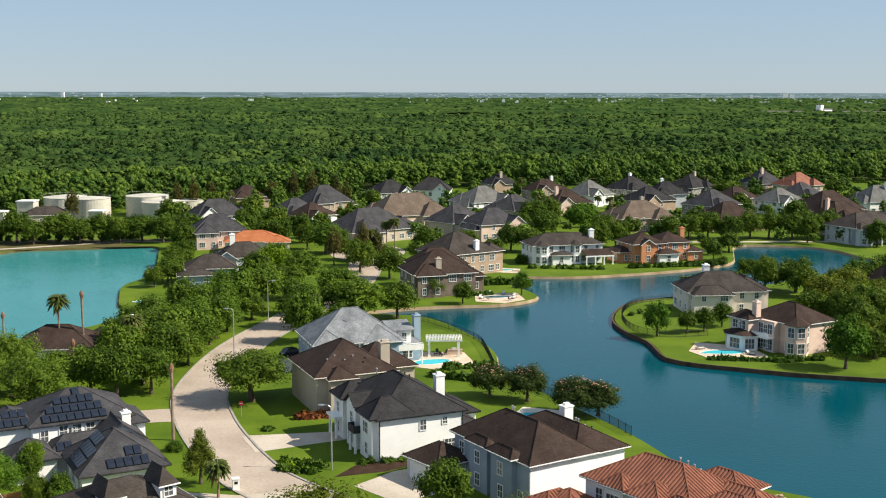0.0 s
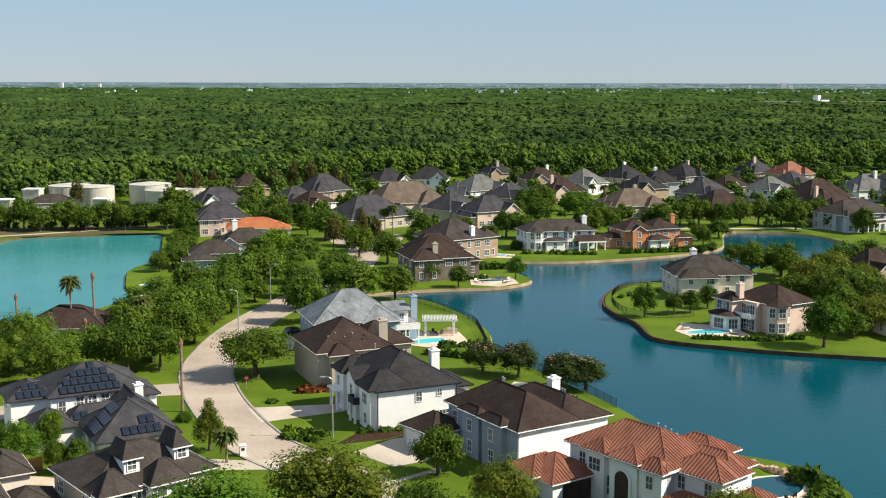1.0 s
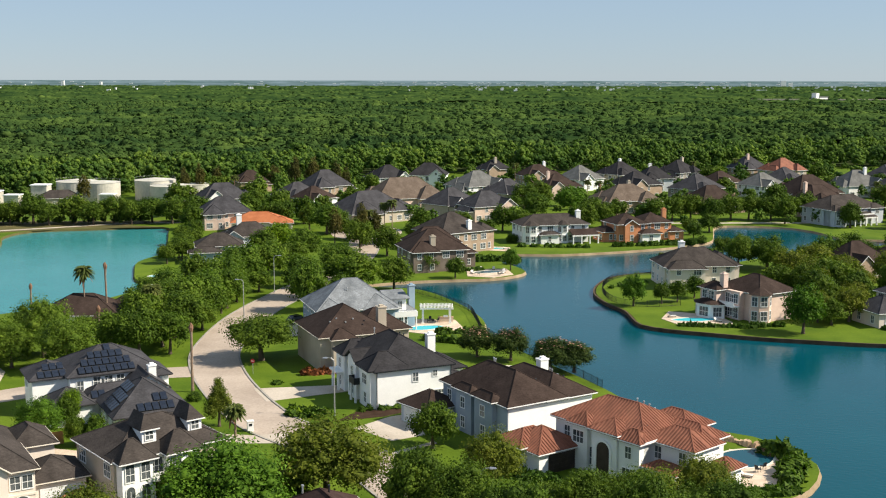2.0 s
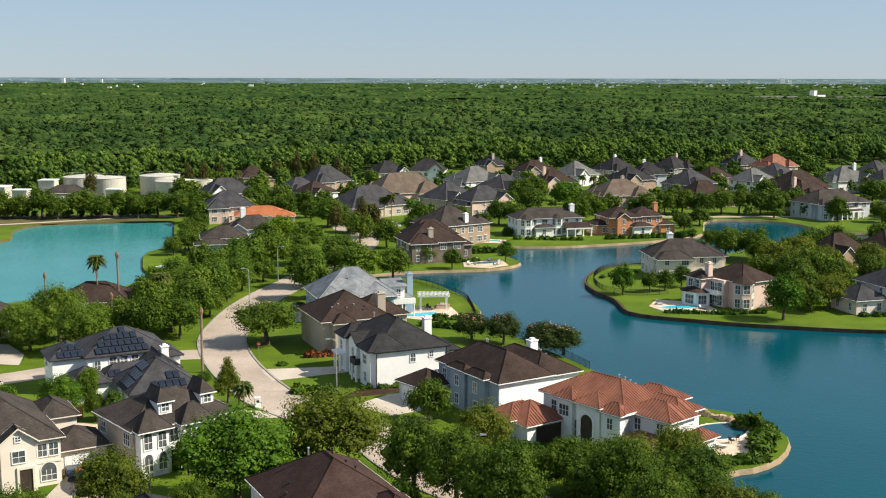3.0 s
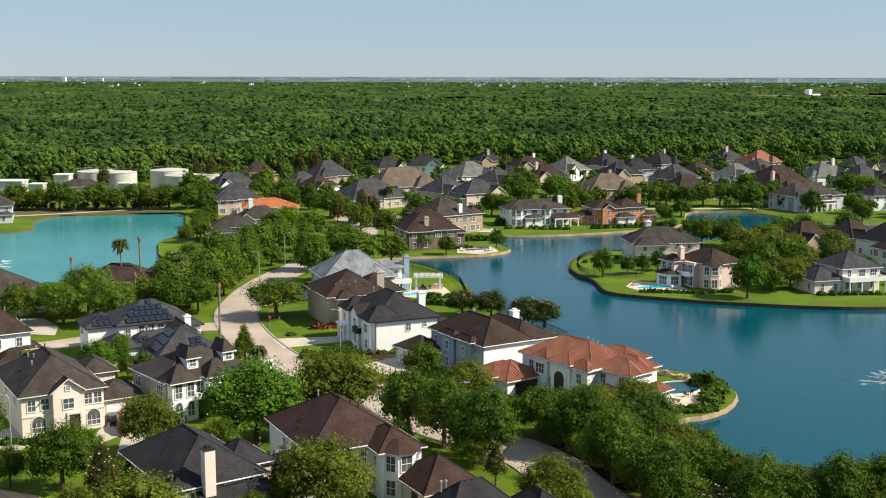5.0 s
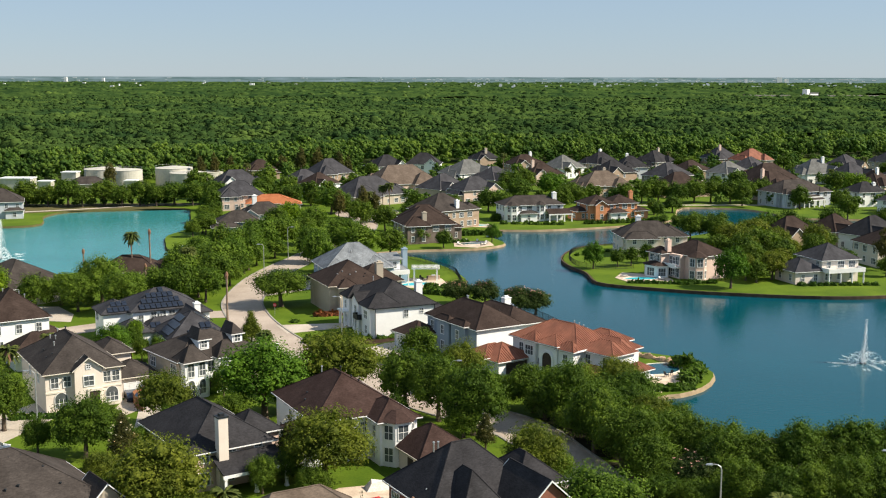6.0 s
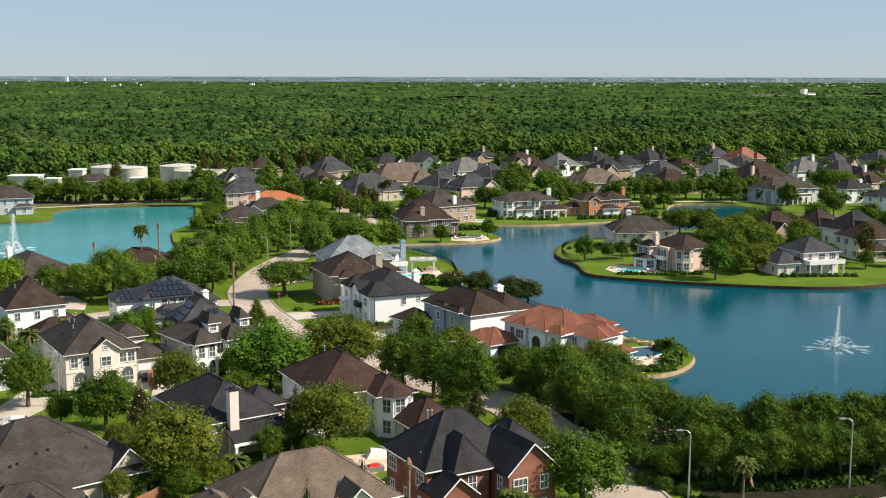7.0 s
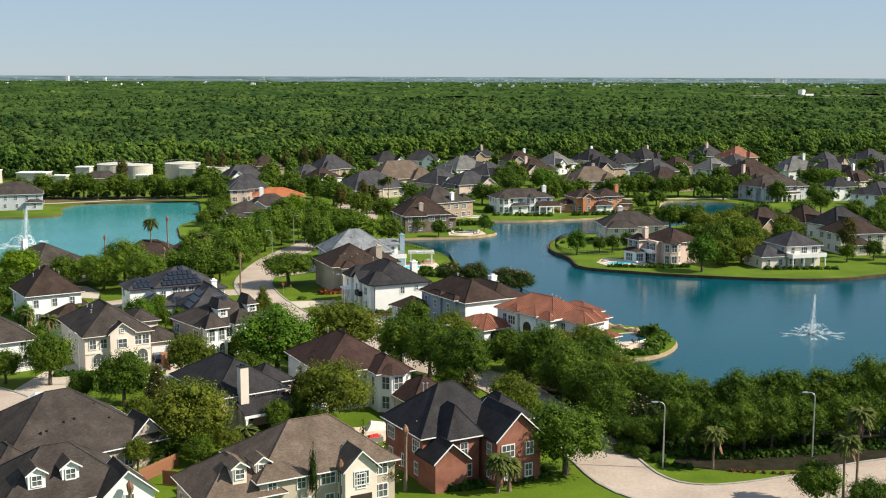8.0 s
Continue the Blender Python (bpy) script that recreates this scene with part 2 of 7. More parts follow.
PALM_BARK = surf("palm_bark", (0.17, 0.12, 0.085), (0.30, 0.22, 0.16), 1.0, 6.0, 0.95, 0.9, 0.06)
DEAD = surf("dead_fronds", (0.16, 0.085, 0.05), (0.27, 0.155, 0.10), 1.0, 6.0, 0.95, 0.9, 0.06)
OAK = leafy("oak_leaves", (0.054, 0.096, 0.011), (0.094, 0.148, 0.018), 0.22)
CRAPE = leafy("crape_myrtle_leaves", (0.022, 0.043, 0.012), (0.061, 0.090, 0.022), 0.1)
FRESH = leafy("fresh_leaves", (0.054, 0.121, 0.010), (0.094, 0.179, 0.019), 0.12)
ELM = leafy("elm_leaves", (0.075, 0.132, 0.016), (0.128, 0.194, 0.027), 0.16, 0.32)
OLIVE = leafy("olive_leaves", (0.096, 0.120, 0.017), (0.145, 0.174, 0.024), 0.12, 0.32)
LIME = leafy("lime_leaves", (0.072, 0.137, 0.007), (0.173, 0.259, 0.017), 0.1)
MAGNOLIA = leafy("magnolia_leaves", (0.022, 0.036, 0.007), (0.094, 0.086, 0.030), 0.12)
HEDGE = leafy("hedge_leaves", (0.025, 0.061, 0.009), (0.072, 0.130, 0.017), 0.3)
PALM_LEAF = leafy("palm_fronds", (0.050, 0.072, 0.017), (0.122, 0.144, 0.043), 0.15)
CYPRESS = leafy("cypress_leaves", (0.015, 0.035, 0.010), (0.045, 0.075, 0.018), 0.1)
PINE = leafy("pine_needles", (0.050, 0.056, 0.016), (0.100, 0.092, 0.030), 0.25)
PINK = leafy("pink_blossom", (0.42, 0.20, 0.20), (0.62, 0.36, 0.34), 0.1)
FLOWER = leafy("pale_blossom", (0.5, 0.42, 0.32), (0.72, 0.64, 0.52), 0.1)
RED_SHRUB = leafy("red_shrub_leaves", (0.10, 0.035, 0.02), (0.26, 0.09, 0.04), 0.2)
# the blue in these greens paints distance haze into the tree tops
CANOPY = canopy("hazed_forest_canopy", (0.024, 0.051, 0.017), (0.064, 0.106, 0.030))
WOOD_LEAF = woodland("woodland_leaves", (0.052, 0.103, 0.021), (0.112, 0.180, 0.034))

GLASS = bpy.data.materials.new("window_glass")
nt, nn, ll, bs = nodes_of(GLASS)
ll.new(ramp(nt, noise_tex(nt, 0.7, 3, nn.new("ShaderNodeTexCoord").outputs["Object"]), (0.04, 0.05, 0.055), (0.13, 0.145, 0.15)), bs.inputs["Base Color"])
bs.inputs["Roughness"].default_value, bs.inputs["IOR"].default_value = 0.06, 1.5
SOLAR = bpy.data.materials.new("solar_cells")
nt, nn, ll, bs = nodes_of(SOLAR)
ll.new(ramp(nt, noise_tex(nt, 1.5, 2, nn.new("ShaderNodeTexCoord").outputs["Object"]), (0.010, 0.014, 0.024), (0.020, 0.026, 0.042)), bs.inputs["Base Color"])
bs.inputs["Roughness"].default_value = 0.18
SPRAY = bpy.data.materials.new("fountain_spray")
nt, nn, ll, bs = nodes_of(SPRAY)
bs.inputs["Base Color"].default_value, bs.inputs["Roughness"].default_value = (0.85, 0.9, 0.92, 1), 0.3
bs.inputs["Transmission Weight"].default_value = 0.3
CAR_WHITE = surf("white_car_paint", (0.72, 0.72, 0.72), (0.8, 0.8, 0.8), 0.5, 8.0, 0.25, 0.02, 0.005, 0.6)
CAR_BLUE = surf("dark_blue_car_paint", (0.02, 0.03, 0.055), (0.035, 0.05, 0.085), 0.5, 8.0, 0.25, 0.02, 0.005, 0.6)
CAR_BLACK = surf("black_car_paint", (0.012, 0.012, 0.014), (0.02, 0.02, 0.024), 0.5, 8.0, 0.25, 0.02, 0.005, 0.6)
RUBBER = surf("tyre_rubber", (0.012, 0.012, 0.012), (0.03, 0.03, 0.03), 2.0, 9.0, 0.9, 0.2, 0.01)
SIGN_RED = surf("red_sign", (0.45, 0.02, 0.025), (0.55, 0.03, 0.035), 1.0, 6.0, 0.5, 0.05, 0.01)
RED_CLOTH = surf("red_cloth", (0.42, 0.02, 0.02), (0.58, 0.04, 0.035), 1.5, 6.0, 0.9, 0.5, 0.05)
WHITE_CLOTH = surf("white_cloth", (0.6, 0.56, 0.5), (0.78, 0.74, 0.68), 1.5, 6.0, 0.9, 0.5, 0.05)


# ---- mesh helpers ----
class Mesh:
    """Gathers corners and faces for one mesh."""

    def __init__(self):
        self.v, self.f = [], []

    def poly(self, pts):
        n = len(self.v)
        self.v += [tuple(p) for p in pts]
        self.f.append(tuple(range(n, n + len(pts))))
        return self

    def solid(self, low, high):
        """A closed body between two rings with the same number of corners (counter-clockwise from above)."""
        n, k = len(self.v), len(low)
        self.v += [tuple(p) for p in low] + [tuple(p) for p in high]
        self.f += [tuple(range(n + k - 1, n - 1, -1)), tuple(range(n + k, n + 2 * k))]
        self.f += [(n + i, n + (i + 1) % k, n + k + (i + 1) % k, n + k + i) for i in range(k)]
        return self

    def box(self, x0, x1, y0, y1, z0, z1):
        ring = [(x0, y0), (x1, y0), (x1, y1), (x0, y1)]
        return self.solid([(x, y, z0) for x, y in ring], [(x, y, z1) for x, y in ring])

    def tube(self, pts, radii, sides=6, cap=True):
        """A round bar along pts."""
        rings = []
        for i, p in enumerate(pts):
            p = Vector(p)
            d = (Vector(pts[min(i + 1, len(pts) - 1)]) - Vector(pts[max(i - 1, 0)])).normalized()
            a = d.cross(Vector((0.31, 0.95, 0.05))).normalized()
            b = d.cross(a)
            n = len(self.v)
            self.v += [tuple(p + (a * math.cos(2 * math.pi * k / sides) + b * math.sin(2 * math.pi * k / sides)) * radii[i]) for k in range(sides)]
            rings.append(n)
        for m, n in zip(rings, rings[1:]):
            self.f += [(m + k, m + (k + 1) % sides, n + (k + 1) % sides, n + k) for k in range(sides)]
        if cap:
            self.f += [tuple(rings[0] + k for k in range(sides)), tuple(rings[-1] + k for k in reversed(range(sides)))]
        return self

    def data(self, name, smooth=False, weld=False):
        me = bpy.data.meshes.new(name)
        me.from_pydata(self.v, [], self.f)
        bm = bmesh.new()
        bm.from_mesh(me)
        if weld:
            bmesh.ops.remove_doubles(bm, verts=bm.verts, dist=0.0005)
        loose = [v for v in bm.verts if not v.link_faces]
        bmesh.ops.delete(bm, geom=loose, context="VERTS")
        bmesh.ops.recalc_face_normals(bm, faces=bm.faces)
        bm.to_mesh(me)
        bm.free()
        if smooth:
            me.shade_smooth()
        return me


def part(name, mesh, material, parent=None, label="", at=None, smooth=False):
    """One mesh object, under a thing or a part."""
    me = mesh.data(name, smooth) if isinstance(mesh, Mesh) else mesh
    if not me.materials:
        me.materials.append(material)
    ob = new(name, me)
    if parent:
        ob.parent = parent
    if at is not None:
        ob.matrix_basis = at
    return tagged(ob, label) if label else ob


def thing(name, m, label, category, group="", kind=""):
    ob = new(name)
    ob.empty_display_size = 0.3
    ob.matrix_basis = m
    return tagged(ob, label, category, group, kind)


def spline(ctrl, step=2.0, closed=False):
    """Points along a smooth curve through ctrl."""
    out, n = [], len(ctrl)
    last = n if closed else n - 1
    for i in range(last):
        p = [Vector(ctrl[(i + k) % n] if closed else ctrl[min(max(i + k, 0), n - 1)]) for k in (-1, 0, 1, 2)]
        m = max(2, int((p[2] - p[1]).length / step))
        for j in range(m):
            t = j / m
            out.append(0.5 * (2 * p[1] + (p[2] - p[0]) * t + (2 * p[0] - 5 * p[1] + 4 * p[2] - p[3]) * t * t + (3 * p[1] - p[0] - 3 * p[2] + p[3]) * t ** 3))
    if not closed:
        out.append(Vector(ctrl[-1]))
    return out


def offset(pts, d, closed=False):
    """The curve moved d to its left."""
    out = []
    for i, p in enumerate(pts):
        a = pts[(i - 1) % len(pts)] if closed else pts[max(i - 1, 0)]
        b = pts[(i + 1) % len(pts)] if closed else pts[min(i + 1, len(pts) - 1)]
        t = (b - a).normalized()
        out.append(p + Vector((-t.y, t.x)) * d)
    return out


def ribbon(left, right, z):
    """A strip between two curves."""
    m = Mesh()
    n = len(left)
    m.v = [(*p, z) for p in left] + [(*p, z) for p in right]
    m.f = [(i, n + i, n + i + 1, i + 1) for i in range(n - 1)]
    return m


def sheet(outline, z, holes=()):
    """A flat sheet inside an outline, with holes."""
    from mathutils.geometry import tessellate_polygon
    loops = [[Vector((p[0], p[1], 0)) for p in loop] for loop in (outline, *holes)]
    m = Mesh()
    m.v = [(p.x, p.y, z) for loop in loops for p in loop]
    m.f = [tuple(t) for t in tessellate_polygon(loops)]
    return m


# ---- ground and lakes ----
NORTH_SHORE = [(-22, 279), (-11, 285), (0, 288), (11, 290), (18, 295), (21, 301), (19, 309), (15, 318), (18, 331), (33, 332), (51, 338), (69, 347),
               (83, 359), (88, 376), (92, 393), (98, 400), (116, 396), (124, 386), (129, 368), (141, 365), (175, 362), (230, 362), (260, 356), (260, 350),
               (220, 348), (170, 350), (135, 352), (115, 346), (95, 330), (75, 312), (57, 301)]
PENINSULA = [(45, 294), (39, 283), (36.3, 270), (37.5, 258.5), (40.6, 249), (41.2, 241), (42, 234), (47, 229.6), (55, 226.2), (63, 222.8), (73, 220), (85, 217.2), (98, 216), (110, 218), (122, 224), (140, 229)]
SOUTH_SHORE = PENINSULA + [(165, 228), (230, 205), (250, 150), (220, 100), (150, 88), (90, 87), (63, 87), (42, 86), (35, 90), (34, 105), (36, 120),
               (39, 129), (43, 131), (47.5, 135), (51, 142), (51, 148), (46, 157), (39, 161), (33, 167), (27, 184), (16, 207), (9, 224), (8, 239), (3, 256),
               (-6, 273), (-16, 277)]
LEFT_SHORE = [(-250, 330), (-200, 326), (-158, 334), (-141, 340), (-141, 350), (-146, 365), (-142, 380), (-121, 387), (-100, 391), (-94, 374), (-88, 348), (-85, 332),
              (-88, 315), (-84, 297), (-81, 287), (-76, 277), (-80, 262), (-92, 248), (-104, 238), (-120, 228), (-160, 222), (-250, 225), (-300, 270)]
main_lake = spline(NORTH_SHORE + SOUTH_SHORE, 3.0, True)
left_lake = spline(LEFT_SHORE, 4.0, True)
# the lakes run counter-clockwise or clockwise: find the inward side once
def inward(loop, d):
    area = sum(a.x * b.y - b.x * a.y for a, b in zip(loop, loop[1:] + loop[:1]))
    return offset(loop, d if area > 0 else -d, True)


FAR = 4880.0
outer = [Vector(p) for p in ((-FAR * 0.62, -260), (FAR * 0.62, -260), (FAR * 0.62, FAR), (-FAR * 0.62, FAR))]
ground = part("ground", sheet(outer, 0.0, (main_lake, left_lake)), GRASS)
tagged(ground, "bright green mown lawns around the houses", "lawn", kind="structure")
for name, loop, material, label in (("lake_water", main_lake, LAKE, "calm deep teal-blue lake water"), ("pale_lake_water", left_lake, LAKE_SKYLIT, "pale turquoise lake water, sky reflection in its colour")):
    tagged(part(name, sheet([*loop], -0.7), material), label, "water", kind="structure")
for name, loop, material, label in (("lake_bank", main_lake, SAND_BANK, "sandy tan lake bank"), ("left_lake_bank", left_lake, DRAB, "brown grassy lake bank")):
    inner = inward(loop, 0.7)
    m = Mesh()
    n = len(loop)
    m.v = [(p.x, p.y, 0.0) for p in loop] + [(p.x, p.y, -1.4) for p in inner]
    m.f = [(i, (i + 1) % n, n + (i + 1) % n, n + i) for i in range(n)]
    tagged(part(name, m, material), label, "bank", kind="structure")
# a dark timber edge along the peninsula
edge = offset(spline([(57, 301)] + PENINSULA, 2.5), -0.45)
m = Mesh()
for a, b in zip(edge, edge[1:]):
    t = (b - a).normalized()
    s = Vector((-t.y, t.x)) * 0.16
    m.solid([(*(a - s), -1.2), (*(b - s), -1.2), (*(b + s), -1.2), (*(a + s), -1.2)], [(*(a - s), 0.12), (*(b - s), 0.12), (*(b + s), 0.12), (*(a + s), 0.12)])
tagged(part("bulkhead", m, TIMBER), "low dark timber bulkhead along the water", "retaining wall", kind="structure")


def road(name, ctrl, width, label, z=0.03, kerbs=True):
    mid = spline(ctrl, 2.5)
    l, r = offset(mid, width / 2), offset(mid, -width / 2)
    ob = tagged(part(name, ribbon(l, r, z), CONCRETE), label, "road", kind="structure")
    if kerbs:
        for side in (1, -1):
            a, b = offset(mid, side * width / 2), offset(mid, side * (width / 2 + 0.35))
            m = Mesh()
            for i in range(len(mid) - 1):
                q = [a[i], a[i + 1], b[i + 1], b[i]]
                m.solid([(*p, -0.05) for p in q], [(*p, 0.15) for p in q])
            part("kerb", m, KERB, ob)
    return ob


road("road", [(150, 84), (90, 77), (69, 69.7), (62, 66.8), (53, 62.3), (45.3, 59.4), (39.5, 58.6), (34, 60.6), (30.4, 65.5), (28.6, 72), (25.8, 82), (22.8, 92), (19.6, 101), (17.2, 108), (13.2, 114.5), (7, 120), (1.2, 126), (-3.2, 133), (-7.4, 141), (-13.4, 149), (-20.4, 156), (-26, 162.2), (-30.2, 169.4), (-34.6, 178.5), (-39.2, 190), (-43.2, 204), (-44.3, 218), (-43.8, 236), (-41.5, 252), (-39, 263), (-34, 285), (-28, 310), (-26, 335), (-27, 360), (-26, 385)], 8.9, "pale concrete street with kerbs curving past the trees")
road("road_side", [(-39.5, 193), (-47, 192.5), (-56, 189), (-68, 180), (-80, 172), (-100, 168), (-140, 170)], 7.5, "pale concrete side street", 0.036, False)
road("road_left", [(-110, 122), (-85, 112), (-66, 100), (-54, 86), (-45, 70), (-40, 40)], 7.5, "pale concrete street between the houses")
court = [(-28 + 12 * math.cos(a * math.pi / 12), 378 + 18 * math.sin(a * math.pi / 12)) for a in range(24)]
tagged(part("pavement", sheet(court, 0.05), CONCRETE), "pale concrete turning circle", "road", kind="structure")


def slab(name, pts, label, material=None, z=0.05, category="driveway"):
    m = Mesh()
    cx, cy = sum(p[0] for p in pts) / len(pts), sum(p[1] for p in pts) / len(pts)
    pts = sorted(pts, key=lambda p: math.atan2(p[1] - cy, p[0] - cx))
    m.solid([(*p, -0.1) for p in pts], [(*p, z) for p in pts])
    return tagged(part(name, m, material or DRIVE), label, category, kind="structure")


# ---- houses ----
CACHE = {}


def lattice(m, us, vs, keep, w0, w1, place):
    """A closed body of one piece: the kept cells of a grid, made thick from w0 to w1."""
    nu, nv, n = len(us), len(vs), len(m.v)
    for w in (w0, w1):
        m.v += [place(u, v, w) for v in vs for u in us]
    at = lambda i, j, k: n + k * nu * nv + j * nu + i  # noqa: E731
    on = lambda i, j: 0 <= i < nu - 1 and 0 <= j < nv - 1 and keep(i, j)  # noqa: E731
    for i in range(nu - 1):
        for j in range(nv - 1):
            if not on(i, j):
                continue
            for k in (0, 1):
                m.f.append((at(i, j, k), at(i + 1, j, k), at(i + 1, j + 1, k), at(i, j + 1, k)))
            for ni, nj, p, q in ((i - 1, j, (i, j), (i, j + 1)), (i + 1, j, (i + 1, j), (i + 1, j + 1)), (i, j - 1, (i, j), (i + 1, j)), (i, j + 1, (i, j + 1), (i + 1, j + 1))):
                if not on(ni, nj):
                    m.f.append((at(*p, 0), at(*q, 0), at(*q, 1), at(*p, 1)))
    return m


def window_mesh(w, h, arched=False):
    """Frame with a meeting rail and muntins, and its pane, lying in the x-z plane with the outside towards -y."""
    key = (round(w, 2), round(h, 2), arched)
    if key in CACHE:
        return CACHE[key]
    f, p = Mesh(), Mesh()
    t = 0.11
    us = [-w / 2 - t, -w / 2, -0.025, 0.025, w / 2, w / 2 + t]
    if w > 1.5:
        us = [-w / 2 - t, -w / 2, -w / 6 - 0.03, -w / 6 + 0.03, w / 6 - 0.03, w / 6 + 0.03, w / 2, w / 2 + t]
    vs = [-h / 2 - t * 1.3, -h / 2, -0.03, 0.03, h / 2] + ([] if arched else [h / 2 + t])
    lattice(f, us, vs, lambda i, j: i % 2 == 0 or j % 2 == 0, -0.075, 0.03, lambda u, v, q: (u, q, v))
    if arched:
        k, n = 10, len(f.v)
        for i in range(k + 1):
            c, sn = math.cos(math.pi * i / k), math.sin(math.pi * i / k)
            f.v += [(r * c, q, h / 2 + r * sn) for r in (w / 2, w / 2 + t) for q in (-0.075, 0.03)]
        for i in range(k):
            o = n + 4 * i
            f.f += [(o + a, o + b, o + b + 4, o + a + 4) for a, b in ((0, 1), (1, 3), (3, 2), (2, 0))]
        arc = [(w / 2 * math.cos(math.pi * i / k), h / 2 + w / 2 * math.sin(math.pi * i / k)) for i in range(k + 1)]
        ring = [(-w / 2, -h / 2), (w / 2, -h / 2)] + arc
        p.solid([(x, -0.02, z) for x, z in ring], [(x, 0.02, z) for x, z in ring])
    else:
        p.box(-w / 2, w / 2, -0.02, 0.02, -h / 2, h / 2)
    CACHE[key] = (f.data("frame", weld=True), p.data("pane"))
    return CACHE[key]


def window(owner, at, w, h, trim, arched=False):
    f, p = window_mesh(w, h, arched)
    f2 = CACHE.setdefault((id(f), trim.name), f if not f.materials else f.copy())
    if not f2.materials:
        f2.materials.append(trim)
    elif f2.materials[0] != trim:
        f2.materials[0] = trim
    fr = part("window", f2, trim, owner, "", at)
    part("pane", p, GLASS, fr)
    return fr


SIDES = {"S": (0, -1, 0), "E": (1, 0, 90), "N": (0, 1, 180), "W": (-1, 0, -90)}


def hip_roof(w, d, pitch, ov=0.55, thick=0.24):
    """Hipped roof over a w by d plan, its eave at z = 0; also the rings of its slopes."""
    a, b = w / 2 + ov, d / 2 + ov
    r = min(a, b)
    top = r * math.tan(radians(pitch))
    e = [(-a, -b, 0), (a, -b, 0), (a, b, 0), (-a, b, 0)]
    if a >= b:
        p, q = (-(a - b) - 0.02, 0, top), ((a - b) + 0.02, 0, top)
        slopes = [[e[0], e[1], q, p], [e[1], e[2], q], [e[2], e[3], p, q], [e[3], e[0], p]]
    else:
        p, q = (0, -(b - a) - 0.02, top), (0, (b - a) + 0.02, top)
        slopes = [[e[0], e[1], p], [e[1], e[2], q, p], [e[2], e[3], q], [e[3], e[0], p, q]]
    m = Mesh()
    for s in slopes:
        m.poly(s)
    low = [(x, y, -thick) for x, y, z in e]
    for i in range(4):
        m.poly([low[i], low[(i + 1) % 4], e[(i + 1) % 4], e[i]])
    m.poly(low[::-1])
    ridges = [(e[0], p), (e[3], p if a >= b else q), (e[1], q if a >= b else p), (e[2], q), (p, q)]
    return m, slopes, ridges, top


def gable_roof(w, d, pitch, along="y", ov=0.4, thick=0.22):
    """Gabled roof, ridge along x or y, eave at z = 0."""
    if along == "x":
        m, s, r, top = gable_roof(d, w, pitch, "y", ov, thick)
        turn = lambda p: (p[1], -p[0], p[2])  # noqa: E731
        m.v = [turn(p) for p in m.v]
        return m, [[turn(p) for p in q] for q in s], [(turn(p), turn(q)) for p, q in r], top
    a, b = w / 2 + ov, d / 2 + ov
    top = a * math.tan(radians(pitch))
    L, R = [(-a, -b, 0), (0, -b, top), (0, b, top), (-a, b, 0)], [(a, -b, 0), (a, b, 0), (0, b, top), (0, -b, top)]
    m = Mesh()
    for q in (L, R):
        m.solid([(x, y, z - thick) for x, y, z in q], q)
    return m, [[L[0], L[1], L[2], L[3]], R], [(L[1], L[2])], top


def tile_rolls(slopes, step=0.5):
    """Rows of rounded clay tiles running down each slope."""
    out = []
    for s in slopes:
        pts = [Vector(p) for p in s]
        n = (pts[1] - pts[0]).cross(pts[2] - pts[0]).normalized()
        if n.z < 0:
            n = -n
        down = Vector((n.x, n.y, 0)).normalized()
        u = Vector((-down.y, down.x, 0))
        v = n.cross(u)
        o = pts[0]
        flat = [((p - o).dot(u), (p - o).dot(v)) for p in pts]
        lo, hi = min(f[0] for f in flat), max(f[0] for f in flat)
        x = lo + step / 2
        while x < hi:
            cross = []
            for (ax, ay), (bx, by) in zip(flat, flat[1:] + flat[:1]):
                if (ax - x) * (bx - x) < 0:
                    cross.append(ay + (by - ay) * (x - ax) / (bx - ax))
            if len(cross) >= 2:
                y0, y1 = min(cross), max(cross)
                if y1 - y0 > 0.3:
                    m, k = Mesh(), 0
                    out.append(m)
                    for y in (y0, y1):
                        c = o + u * x + v * y
                        m.v += [tuple(c - u * 0.19 - n * 0.01), tuple(c - u * 0.09 + n * 0.1), tuple(c + u * 0.09 + n * 0.1), tuple(c + u * 0.19 - n * 0.01)]
                    m.f += [(k, k + 4, k + 5, k + 1), (k + 1, k + 5, k + 6, k + 2), (k + 2, k + 6, k + 7, k + 3), (k, k + 1, k + 2, k + 3), (k + 4, k + 7, k + 6, k + 5)]
            x += step
    return out


def inside(p, blocks, skip):
    for i, b in enumerate(blocks):
        if i != skip and abs(p[0] - b[0]) < b[2] / 2 + 0.1 and abs(p[1] - b[1]) < b[3] / 2 + 0.1 and b[4] < p[2] < b[5] + 0.6:
            return True
    return False


